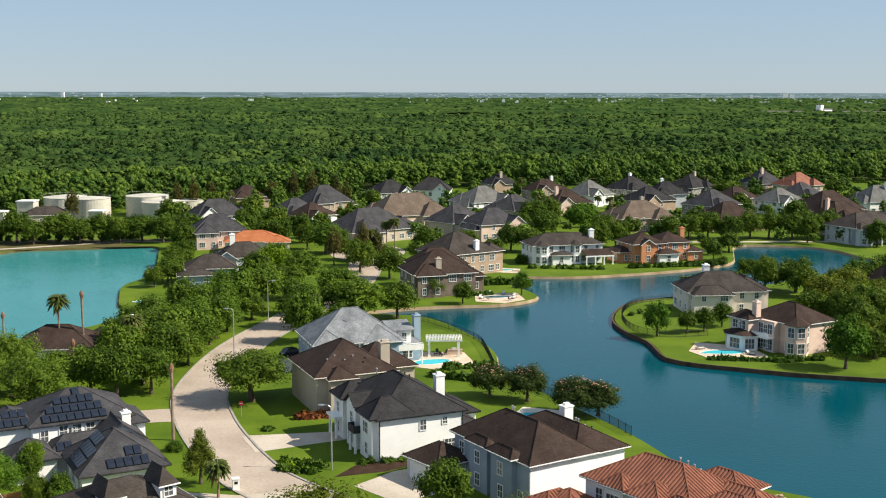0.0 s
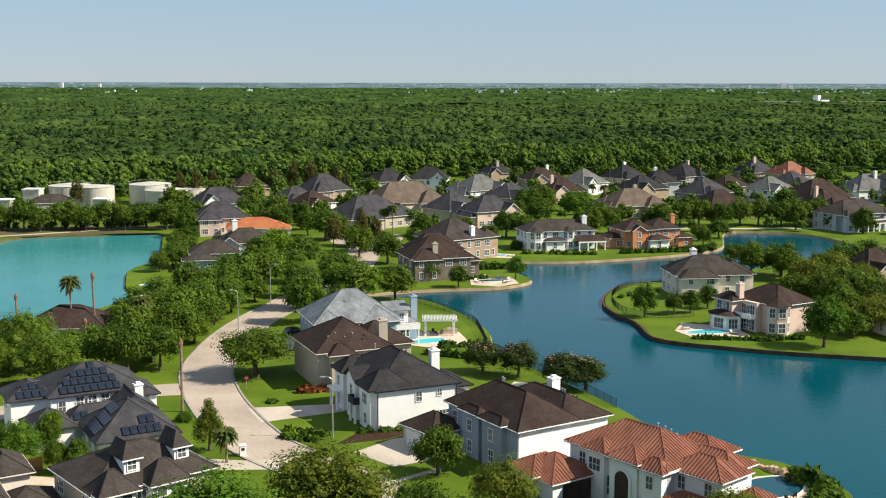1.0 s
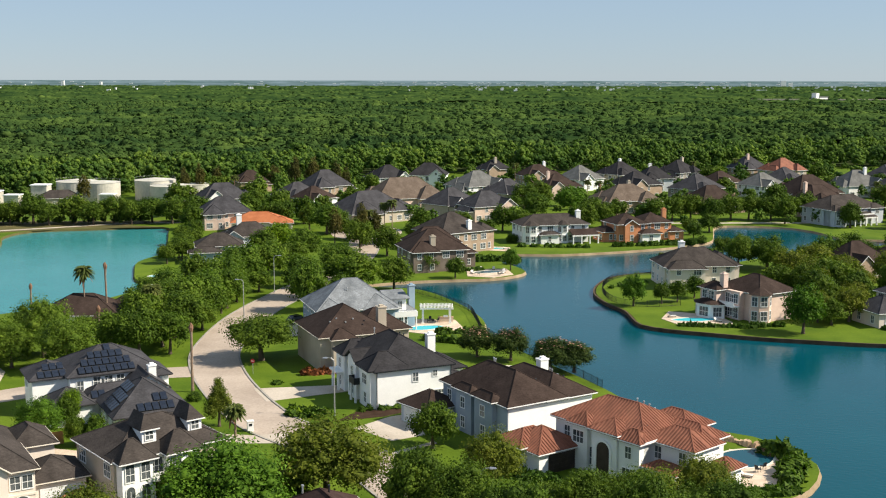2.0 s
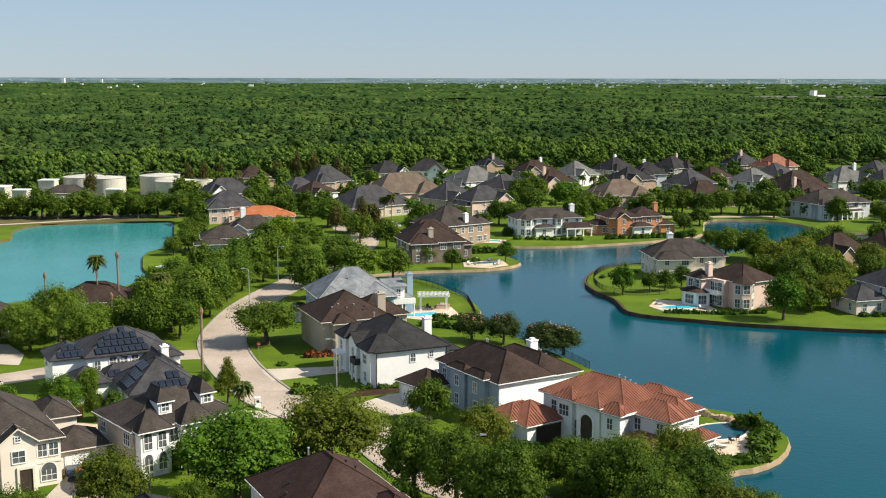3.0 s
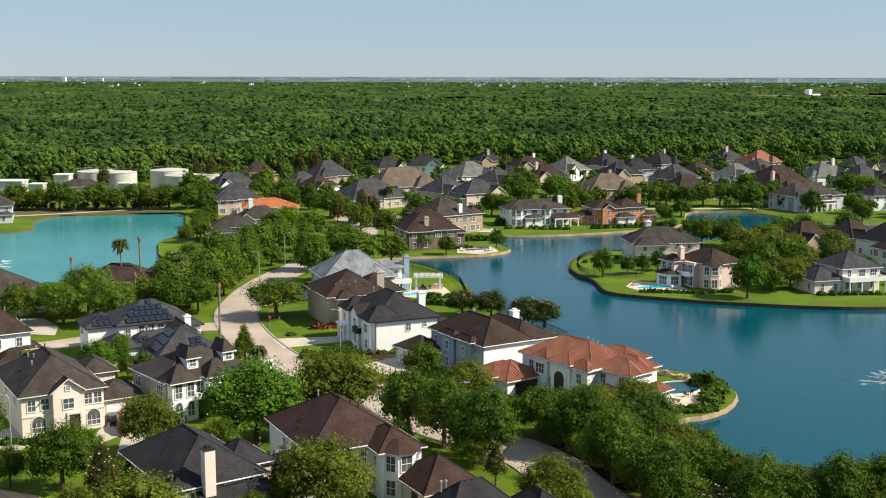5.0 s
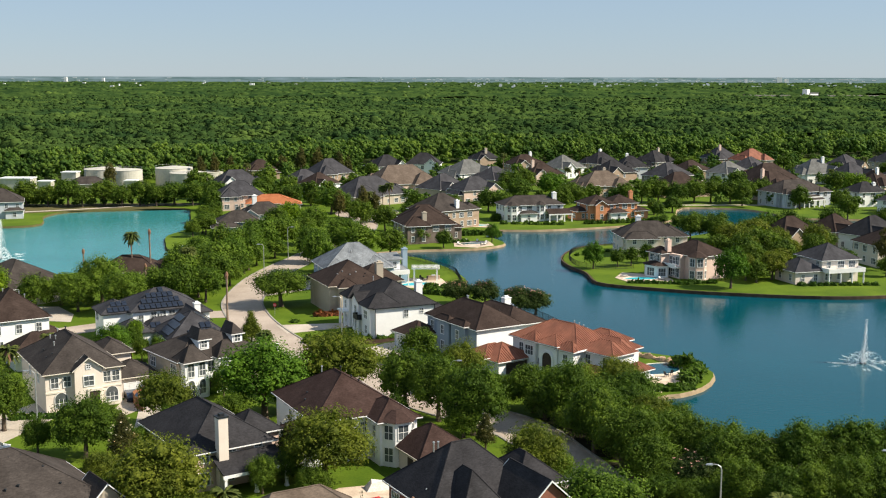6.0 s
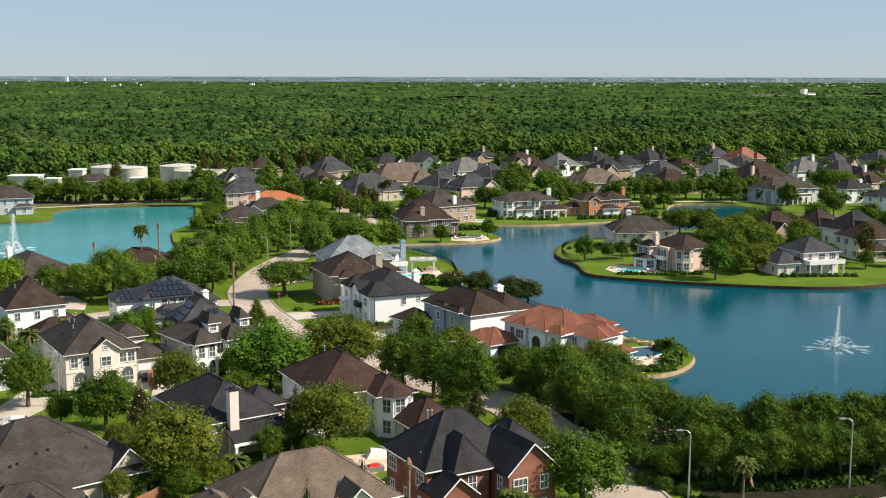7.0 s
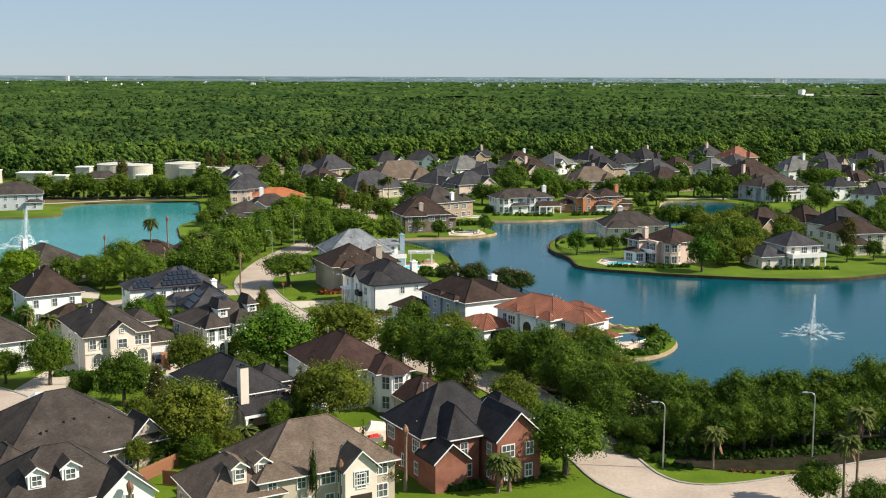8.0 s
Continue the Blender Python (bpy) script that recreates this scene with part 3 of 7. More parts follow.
def house(name, x, y, rot, blocks, wall, roof, trim, label, group="", seed=0, windows="SWEN", tiles=False, detail=True, category="house", fascia=None, gaps=0.22):
    """blocks: x, y, width, depth, floor, eave, roof kind (hip, gx, gy, flat), pitch, in the house's own axes."""
    rng = random.Random(seed + int(x * 7 + y * 13))
    h = thing(name, pose(x, y, 0, 0, 0, rot), label, category, group)
    for i, (bx, by, w, d, z0, z1, kind, pitch, *own) in enumerate(blocks):
        m = Mesh().box(bx - w / 2, bx + w / 2, by - d / 2, by + d / 2, z0 - (0.3 if z0 == 0 else 0), z1)
        rm, slopes, ridges, top = None, [], [], 0
        if kind == "hip":
            rm, slopes, ridges, top = hip_roof(w, d, pitch)
        elif kind in ("gx", "gy"):
            rm, slopes, ridges, top = gable_roof(w, d, pitch, kind[1])
            inner = (w if kind == "gy" else d) / 2 * math.tan(radians(pitch))
            base = top - inner - 0.22
            if kind == "gy":
                for yy in (by - d / 2, by + d / 2 - 0.25):
                    m.solid([(bx - w / 2, yy, z1), (bx + w / 2, yy, z1), (bx, yy, z1 + inner + max(base, 0))], [(bx - w / 2, yy + 0.25, z1), (bx + w / 2, yy + 0.25, z1), (bx, yy + 0.25, z1 + inner + max(base, 0))])
            else:
                for xx in (bx - w / 2, bx + w / 2 - 0.25):
                    m.solid([(xx, by - d / 2, z1), (xx, by + d / 2, z1), (xx, by, z1 + inner + max(base, 0))], [(xx + 0.25, by - d / 2, z1), (xx + 0.25, by + d / 2, z1), (xx + 0.25, by, z1 + inner + max(base, 0))])
        elif kind == "flat":
            rm = Mesh().box(-w / 2 - 0.3, w / 2 + 0.3, -d / 2 - 0.3, d / 2 + 0.3, 0, 0.25)
        part("wall", m, own[0] if own else wall, h)
        if rm:
            at = pose(bx, by, z1 + 0.02)
            r = part("roof", rm, roof, h, "", at)
            if tiles and slopes:
                for roll in tile_rolls(slopes):
                    part("roof_tile", roll, roof, r)
            if detail and kind in ("hip", "gx", "gy"):
                cap = Mesh()
                for p, q in ridges:
                    if (Vector(p) - Vector(q)).length > 0.5:
                        cap.tube([(p[0], p[1], p[2] + 0.0), (q[0], q[1], q[2] + 0.0)], [0.13, 0.13] if tiles else [0.085, 0.085], 5)
                if cap.v:
                    part("ridge_cap", cap, roof, r)
                a, b = w / 2 + (0.55 if kind == "hip" else 0.4), d / 2 + (0.55 if kind == "hip" else 0.4)
                if kind == "hip":
                    ring = lattice(Mesh(), [-a - 0.06, -a + 0.02, a - 0.02, a + 0.06], [-b - 0.06, -b + 0.02, b - 0.02, b + 0.06], lambda i, j: not (i == 1 and j == 1), -0.16, -0.02, lambda u, v, q: (u, v, q))
                    part("fascia", ring, fascia or trim, r, "painted fascia and gutter")
                else:
                    run = w if kind == "gy" else d
                    ln = b if kind == "gy" else a
                    half = run / 2 + 0.4
                    for end in (-ln - 0.06, ln - 0.02):
                        q = [(-half - 0.03, -0.18), (0, top - 0.2), (half + 0.03, -0.18), (half + 0.03, 0.0), (0, top), (-half - 0.03, 0.0)]
                        lo = [(px, end, pz) for px, pz in q]
                        hi = [(px, end + 0.08, pz) for px, pz in q]
                        if kind == "gx":
                            lo, hi = [(b_, -a_, c_) for a_, b_, c_ in lo], [(b_, -a_, c_) for a_, b_, c_ in hi]
                        part("fascia", Mesh().solid(lo, hi), fascia or trim, r, "painted fascia board")
        if not windows or z1 - z0 < 2.4:
            continue
        storeys = [1.55] if z1 - z0 < 5.0 else [1.6, 4.55]
        for s in windows:
            nx, ny, turn = SIDES[s]
            run = w if ny else d
            n = max(1, int(run / 3.3))
            for zc in storeys:
                for k in range(n):
                    u = (k + 0.5) / n * run - run / 2 + rng.uniform(-0.25, 0.25)
                    ww, hh = rng.choice(((0.95, 1.55), (1.0, 1.6), (1.8, 1.6)))
                    if rng.random() < gaps or ww > run / n - 0.5:
                        continue
                    px, py = bx + (u if ny else nx * (w / 2 + 0.02)), by + (ny * (d / 2 + 0.02) if ny else u)
                    if not inside((px, py, z0 + zc), blocks, i):
                        window(h, pose(px, py, z0 + zc, 0, 0, turn), ww, hh, trim)
    h["rng"] = seed
    return h


def chimney(h, x, y, w, d, z0, z1, material, cap_material=None):
    c = part("chimney", Mesh().box(x - w / 2, x + w / 2, y - d / 2, y + d / 2, z0, z1), material, h)
    part("chimney_cap", Mesh().box(x - w / 2 - 0.1, x + w / 2 + 0.1, y - d / 2 - 0.1, y + d / 2 + 0.1, z1, z1 + 0.18).box(x - w / 4, x + w / 4, y - d / 4, y + d / 4, z1 + 0.18, z1 + 0.5), cap_material or material, c)


def garage_door(h, x, y, turn, w=4.9, hgt=2.3, material=None):
    m = Mesh()
    for i in range(4):
        for k in range(6):
            m.box(-w / 2 + k * w / 6 + 0.03, -w / 2 + (k + 1) * w / 6 - 0.03, -0.05, 0.02, i * hgt / 4 + 0.03, (i + 1) * hgt / 4 - 0.03)
    m.box(-w / 2, w / 2, -0.02, 0.02, 0, hgt)
    m.box(-w / 2 - 0.18, -w / 2, -0.07, 0.02, 0, hgt + 0.18).box(w / 2, w / 2 + 0.18, -0.07, 0.02, 0, hgt + 0.18).box(-w / 2, w / 2, -0.07, 0.02, hgt, hgt + 0.18)
    part("garage_door", m, material or TRIM, h, "panelled garage door", pose(x, y, 0.02, 0, 0, turn))


def entry_door(h, x, y, turn, w=1.5, hgt=2.6):
    m = Mesh().box(-w / 2, w / 2, -0.04, 0.02, 0, hgt).box(-w / 2 + 0.12, -0.06, -0.07, 0.02, 0.2, hgt - 0.2).box(0.06, w / 2 - 0.12, -0.07, 0.02, 0.2, hgt - 0.2)
    part("door", m, DOOR_AND_SHADE, h, "dark front door", pose(x, y, 0.05, 0, 0, turn))


def dormer(h, x, y, z, turn, w, d, wall, roof, trim, hipped=False):
    """A gabled roof dormer facing -y before it is turned."""
    at = pose(x, y, z, 0, 0, turn)
    inner = w / 2 * math.tan(radians(35))
    b = Mesh().box(-w / 2, w / 2, 0, d, -0.6, 1.5)
    if not hipped:
        b.solid([(-w / 2, 0, 1.5), (w / 2, 0, 1.5), (0, 0, 1.5 + inner)], [(-w / 2, 0.2, 1.5), (w / 2, 0.2, 1.5), (0, 0.2, 1.5 + inner)])
    db = part("dormer", b, wall, h, "", at)
    e = w / 2 + 0.33
    if hipped:
        peak = (0, w / 2 + 0.3, 1.75 + (w / 2 + 0.3) * 1.15)
        back = (0, d + 1.0, peak[2])
        ring = [(-e, -0.35, 1.5), (e, -0.35, 1.5), (e, d + 0.6, 1.5), (-e, d + 0.6, 1.5)]
        rm = Mesh().poly([ring[0], ring[1], peak]).poly([ring[1], ring[2], back, peak]).poly([ring[3], ring[0], peak, back]).poly(ring[::-1]).poly([ring[2], ring[3], back])
        part("dormer_roof", rm, roof, db)
        part("fascia", Mesh().box(-e - 0.03, e + 0.03, -0.42, -0.34, 1.38, 1.52), trim, db)
    else:
        rm, slopes, ridges, top = gable_roof(w, d, 35, "y", 0.3, 0.16)
        part("dormer_roof", rm, roof, db, "", pose(0, d / 2, 1.5))
        q = [(-e, -0.16), (0, top - 0.14), (e, -0.16), (e, 0.02), (0, top + 0.04), (-e, 0.02)]
        part("fascia", Mesh().solid([(px, -0.36, pz) for px, pz in q], [(px, -0.3, pz) for px, pz in q]), trim, db, "", pose(0, 0, 1.5))
    fm, pm = window_mesh(min(1.0, w - 0.6), 1.1)
    part("frame", fm.copy() if fm.materials and fm.materials[0] != trim else fm, trim, db, "", pose(0, -0.03, 0.75))
    part("pane", pm, GLASS, db, "", pose(0, -0.03, 0.75))


def vents(h, spots):
    """Roof vents and flue pipes at given places."""
    for x, y, z, tall in spots:
        m = Mesh().tube([(x, y, z - 0.3), (x, y, z + tall)], [0.09, 0.09], 6).tube([(x, y, z + tall), (x, y, z + tall + 0.12)], [0.17, 0.14], 6)
        part("roof_vent", m, STEEL if tall > 0.45 else IRON, h)


def porch(h, x, y, turn, w, d, hgt, n, roof, trim):
    """A lean-to roof on square posts, in front of a wall."""
    at = pose(x, y, 0, 0, 0, turn)
    p = part("porch_roof", Mesh().solid([(-w / 2, -d, hgt), (w / 2, -d, hgt), (w / 2, 0, hgt + d * 0.35), (-w / 2, 0, hgt + d * 0.35)], [(-w / 2, -d, hgt + 0.2), (w / 2, -d, hgt + 0.2), (w / 2, 0, hgt + d * 0.35 + 0.2), (-w / 2, 0, hgt + d * 0.35 + 0.2)]), roof, h, "", at)
    part("beam", Mesh().box(-w / 2 - 0.05, w / 2 + 0.05, -d - 0.08, -d + 0.12, hgt - 0.3, hgt + 0.1), trim, h, "", at)
    post = Mesh().box(-0.17, 0.17, -0.17, 0.17, 0, hgt - 0.3).box(-0.25, 0.25, -0.25, 0.25, 0, 0.25).box(-0.23, 0.23, -0.23, 0.23, hgt - 0.5, hgt - 0.3).data("post")
    for k in range(n):
        part("post", post, trim, h, "", at @ pose(-w / 2 + 0.3 + k * (w - 0.6) / max(n - 1, 1), -d + 0.15, 0))


def bay(owner, x, y, turn, w, out, z1, wall, trim, roof, sill=0.7, storeys=2, roof_h=1.3, wide=1.15):
    """A three-sided bay standing out towards -y before it is turned, with a window in each side and storey."""
    at = pose(x, y, 0, 0, 0, turn)
    k = w * 0.26
    plan = [(-w / 2, 0.4), (-w / 2, 0), (-w / 2 + k, -out), (w / 2 - k, -out), (w / 2, 0), (w / 2, 0.4)]
    body = part("bay", Mesh().solid([(a, b, -0.2) for a, b in plan], [(a, b, z1) for a, b in plan]), wall, owner, "", at)
    eave = [(a * 1.14, b * 1.2 - (0.25 if b <= 0 else -0.2)) for a, b in plan]
    part("bay_roof", Mesh().solid([(a, b, z1) for a, b in eave], [(a * 0.25, b * 0.2 + 0.35, z1 + roof_h) for a, b in eave]), roof, owner, "", at)
    for (x0, y0), (x1, y1) in zip(plan[1:4], plan[2:5]):
        long = math.hypot(x1 - x0, y1 - y0)
        deg = math.degrees(math.atan2(y1 - y0, x1 - x0))
        for s in range(storeys):
            tall = z1 / storeys * 0.62
            window(body, pose((x0 + x1) / 2, (y0 + y1) / 2, 0, 0, 0, deg) @ pose(0, -0.02, sill + tall / 2 + s * z1 / storeys), min(long * 0.62, 2.2) * wide / 1.15, tall, trim)


# ---- the houses near the street ----
h = house("white_house", -8, 180, 25, [(0, 0, 13, 17, 0, 6.3, "hip", 30), (-4.3, -5.7, 6.2, 4.8, 0, 6.4, "hip", 38), (-4.4, 0.4, 6.0, 3.8, 0, 6.5, "gx", 34), (-4.4, 6.0, 6.0, 4.0, 0, 6.4, "hip", 38), (9.0, 3.6, 7.0, 8.0, 0, 3.3, "hip", 26), (8.0, -2.2, 4.6, 5.6, 0, 3.0, "hip", 22)],
          W_WHITE, R_BLACK, W_WHITE, "white two-storey stucco house with a charcoal hipped roof", seed=1, fascia=IRON, windows="W", gaps=0.05)
window(h, pose(0.2, -8.52, 4.7), 0.9, 1.4, TRIM)
window(h, pose(3.6, -8.52, 5.0), 0.7, 0.9, TRIM)
window(h, pose(4.4, -8.52, 1.6), 1.6, 1.2, TRIM)
chimney(h, 6.7, 0.5, 1.4, 1.2, 3.0, 9.2, W_WHITE)
for px_ in (-6.42, 6.42):
    part("downpipe", Mesh().tube([(px_, -8.58, 0), (px_, -8.58, 6.2)], [0.07, 0.07], 6), IRON, h, "black downpipe")
part("balcony", Mesh().box(-8.4, -6.5, -3.4, -0.9, 3.0, 3.2).box(-8.4, -8.3, -3.4, -0.9, 3.2, 4.1).box(-8.4, -6.5, -3.4, -3.3, 3.2, 4.1).box(-8.4, -6.5, -1.0, -0.9, 3.2, 4.1), IRON, h, "black iron balcony")
for yy in (-3.2, -1.1, 5.0, 8.0):
    part("column", Mesh().tube([(-8.1, yy, 0), (-8.1, yy, 3.0)], [0.22, 0.18], 10), W_WHITE, h)
part("porch_roof", Mesh().box(-8.6, -6.5, 4.6, 8.4, 3.0, 3.3), W_WHITE, h)
vents(h, [(1, -3, 9.5, 0.3), (2.5, 2, 9.0, 0.3), (-2, 4, 9.8, 0.5), (3, 5, 8.6, 0.3)])
# white south walls and slate-blue west cladding: sun and shade as colours
h = house("grey_blue_house", 11.3, 161.5, 33, [(-2.6, 0, 9.8, 17, 0, 6.3, "hip", 33, W_WHITE), (3.6, -0.7, 8.2, 15.5, 0, 6.2, "hip", 29, W_WHITE), (-7.6, -3.5, 1.6, 4.6, 0, 6.5, "hip", 35, W_SHADE_BLUE), (-7.6, 1.8, 1.4, 4.0, 0, 6.5, "hip", 35, W_SHADE_BLUE), (6.5, 6.5, 7, 9, 0, 4.2, "hip", 26), (-7.46, 0, 0.3, 16.9, 0, 6.2, "none", 0, W_SHADE_BLUE)],
          W_GREYBLUE, R_BROWN, TRIM, "pale grey-blue two-storey house with a dark brown hipped roof", seed=2, windows="W", gaps=0.05)
chimney(h, 7.6, 3.6, 1.5, 1.2, 5.0, 8.6, W_WHITE)
vents(h, [(4.2, -4.6, 8.0, 0.5), (4.6, -2.2, 8.3, 0.5), (5.2, -2.0, 8.0, 0.5), (2.4, -5.8, 7.3, 0.45), (5.5, -4.4, 7.6, 0.45), (0.2, -4.6, 7.9, 0.45), (-2.4, 2, 9.8, 0.5), (-2.0, 3.0, 9.6, 0.6)])
h = house("garage_wing", -1.6, 163.6, 40, [(0, 0, 6.2, 6.6, 0, 3.0, "hip", 30)], W_GREYBLUE, R_BROWN, TRIM, "pale grey double garage with a brown hipped roof", seed=3, windows="", category="garage")
garage_door(h, -3.12, 0.0, -90, 4.9)
h = house("tile_roof_house", 27.0, 142.6, 42, [(-0.5, 2.6, 10.0, 15.4, 0, 6.3, "hip", 28), (-0.7, -7.4, 5.4, 7.6, 0, 6.0, "hip", 28), (2.6, -6.0, 4.4, 7.8, 0, 6.1, "hip", 28), (5.0, -2.2, 5.0, 7.0, 0, 6.3, "hip", 28),
           (-4.7, 0.5, 4.2, 4.2, 0, 6.55, "hip", 28), (-4.9, 5.4, 2.6, 2.8, 0, 6.4, "hip", 36), (-5.3, -3.4, 2.4, 3.4, 0, 6.15, "hip", 36), (1.8, -12.3, 3.0, 2.8, 0, 3.3, "hip", 30), (-4.6, -8.0, 2.4, 4.4, 0, 3.2, "hip", 26)],
          W_WHITE, R_TILE, W_WHITE, "white stucco villa with a red clay tile roof", seed=4, tiles=True, windows="W", gaps=0.1)
vents(h, [(0.3, 0.9, 8.9, 0.6), (0.7, 0.1, 8.6, 0.6), (1.0, -0.6, 8.2, 0.7), (1.4, -1.2, 7.9, 0.5), (-2.4, -2.6, 7.5, 0.3), (-3.0, -3.4, 7.1, 0.3)])
arch = Mesh()
for i in range(12):
    a0, a1 = math.pi * i / 12, math.pi * (i + 1) / 12
    q = [(1.1 * math.cos(a0), 4.0 + 1.1 * math.sin(a0)), (1.4 * math.cos(a0), 4.0 + 1.4 * math.sin(a0)), (1.4 * math.cos(a1), 4.0 + 1.4 * math.sin(a1)), (1.1 * math.cos(a1), 4.0 + 1.1 * math.sin(a1))]
    arch.solid([(px, -0.24, pz) for px, pz in q], [(px, 0.05, pz) for px, pz in q])
arch.box(-1.4, -1.1, -0.24, 0.05, 0, 4.0).box(1.1, 1.4, -0.24, 0.05, 0, 4.0)
part("entry_arch", arch, W_WHITE, h, "", pose(-6.84, 0.5, 0, 0, 0, -90))
# the arch is filled by a slab whose dark colour gives the recess shade
recess = Mesh().solid([(1.1 * math.cos(math.pi * i / 12), -0.13, 4.0 + 1.1 * math.sin(math.pi * i / 12)) for i in range(13)], [(1.1 * math.cos(math.pi * i / 12), 0.02, 4.0 + 1.1 * math.sin(math.pi * i / 12)) for i in range(13)]).box(-1.1, 1.1, -0.13, 0.02, 0, 4.0)
part("door", recess, DOOR_AND_SHADE, h, "tall arched entry, recess shade painted dark", pose(-6.84, 0.5, 0, 0, 0, -90))
for yy in (3.6, 7.8):
    window(h, pose(-5.53, yy, 1.9, 0, 0, -90), 1.0, 2.0, W_WHITE, True)
h = house("tile_roof_garage", 14.0, 144.6, 36, [(0, 0, 7.4, 7.6, 0, 3.1, "hip", 28), (-1.2, 1.5, 6.6, 5.0, 0, 3.4, "hip", 28)], W_WHITE, R_TILE, W_WHITE, "white stucco garage with a red clay tile roof", seed=5, windows="W", tiles=True, category="garage")
garage_door(h, 0.6, -3.83, 0, 5.0, 2.4, DOOR_AND_SHADE)
h = house("brown_roof_house", -17.2, 202.4, 24, [(-1.4, 0.4, 13.4, 14.4, 0, 6.3, "hip", 31), (5.6, 2.6, 10.0, 9.6, 0, 5.6, "hip", 33), (-4.2, -6.6, 4.0, 3.6, 0, 6.1, "hip", 34)], W_BEIGE, R_BROWN, TRIM_CREAM, "beige two-storey house with a dark brown hipped roof", seed=6, windows="E")
chimney(h, 5.0, -2.4, 1.6, 1.4, 5.0, 10.0, W_BEIGE)
vents(h, [(-4.0, -3.4, 8.3, 0.5), (-2.6, -4.4, 7.7, 0.5), (-1.0, -3.8, 8.1, 0.5), (-5.4, -4.0, 7.9, 0.5), (0.8, -2.2, 9.0, 0.9), (1.0, -4.4, 7.8, 0.4), (0.4, -5.2, 7.3, 0.4)])
h = house("blue_house", -20.0, 230.4, 20, [(0, 0, 17, 14, 0, 5.2, "hip", 35), (-5.6, -4.6, 5.4, 5.6, 0, 5.0, "hip", 36), (4.4, -3.6, 6.4, 7.4, 0, 5.0, "hip", 36), (10.4, 0.4, 4.6, 8.4, 0, 3.6, "hip", 34)], W_BLUE, R_GREY, TRIM, "pale blue house with a light grey shingle roof", seed=7)
part("dormer_room", Mesh().box(7.2, 11.0, -4.2, 0.4, 3.0, 6.2), TRIM, h, "white upper room with a dark window")
part("dormer_roof", Mesh().solid([(6.6, -4.8, 6.2), (11.6, -4.8, 6.2), (11.6, 0.6, 6.2), (6.6, 0.6, 6.2)], [(6.6, -4.8, 6.4), (11.6, -4.8, 6.4), (11.6, 0.6, 7.4), (6.6, 0.6, 7.4)]), R_GREY, h)
for px_ in (8.2, 9.6):
    window(h, pose(px_, -4.22, 4.9), 0.9, 1.6, TRIM)
part("deck", Mesh().box(6.6, 12.6, -7.2, -4.2, 2.9, 3.1).box(6.6, 12.6, -7.2, -7.1, 3.1, 4.0), TRIM, h, "white railed upper deck")
for px_ in (6.9, 9.6, 12.3):
    part("post", Mesh().box(px_ - 0.12, px_ + 0.12, -7.15, -6.91, 0, 2.9), TRIM, h)
chimney(h, 12.6, -2.6, 1.3, 1.2, 0, 8.6, W_BLUE)
vents(h, [(-1.4, -3, 8.4, 0.6), (2, 2, 9.6, 0.5)])
h = house("solar_house", -55.0, 173.0, 29, [(1.0, 0.4, 13.4, 11.4, 0, 6.2, "hip", 28), (-8.0, 0.4, 6.0, 7.6, 0, 5.9, "hip", 28), (6.8, -1.8, 5.6, 7.2, 0, 5.0, "hip", 30), (5.0, -6.6, 6.0, 9.0, 0, 4.3, "gy", 36), (3.2, -14.6, 10.8, 11.6, 0, 3.2, "hip", 34), (-6.6, -7.8, 6.0, 6.0, 0, 3.2, "hip", 32), (0.4, -6.9, 9.0, 4.6, 0, 3.1, "hip", 34)],
          W_WHITE, R_SLATE, TRIM, "white house with a charcoal roof full of solar panels", seed=8, fascia=R_SLATE)
for px_ in (-1.6, 0.2, 2.0):
    window(h, pose(px_, -5.33, 5.0), 1.1, 1.5, TRIM)
chimney(h, 6.4, -7.6, 1.2, 1.0, 3.0, 7.1, W_WHITE)


def solar(x, y, z, turn, tilt, cols, rows, skip=()):
    """A block of solar panels lying on a roof slope that faces -y before it is turned."""
    for r in range(rows):
        for c in range(cols):
            if (c, r) in skip:
                continue
            at = pose(x, y, z, 0, 0, turn) @ pose(0, 0, 0, tilt) @ pose((c - (cols - 1) / 2) * 1.1, r * 1.72, 0.16)
            pn = part("solar_panel", PANEL_FRAME, IRON, h, "", at)
            part("panel_glass", PANEL_CELLS, SOLAR, pn)


PANEL_CELLS = Mesh().box(-0.45, 0.45, -0.73, 0.73, 0.0, 0.04).data("panel_glass")
PANEL_FRAME = (Mesh().box(-0.47, 0.47, -0.76, -0.73, -0.1, 0.045).box(-0.47, 0.47, 0.73, 0.76, -0.1, 0.045).box(-0.47, -0.45, -0.73, 0.73, -0.1, 0.045).box(0.45, 0.47, -0.73, 0.73, -0.1, 0.045)).data("solar_panel")
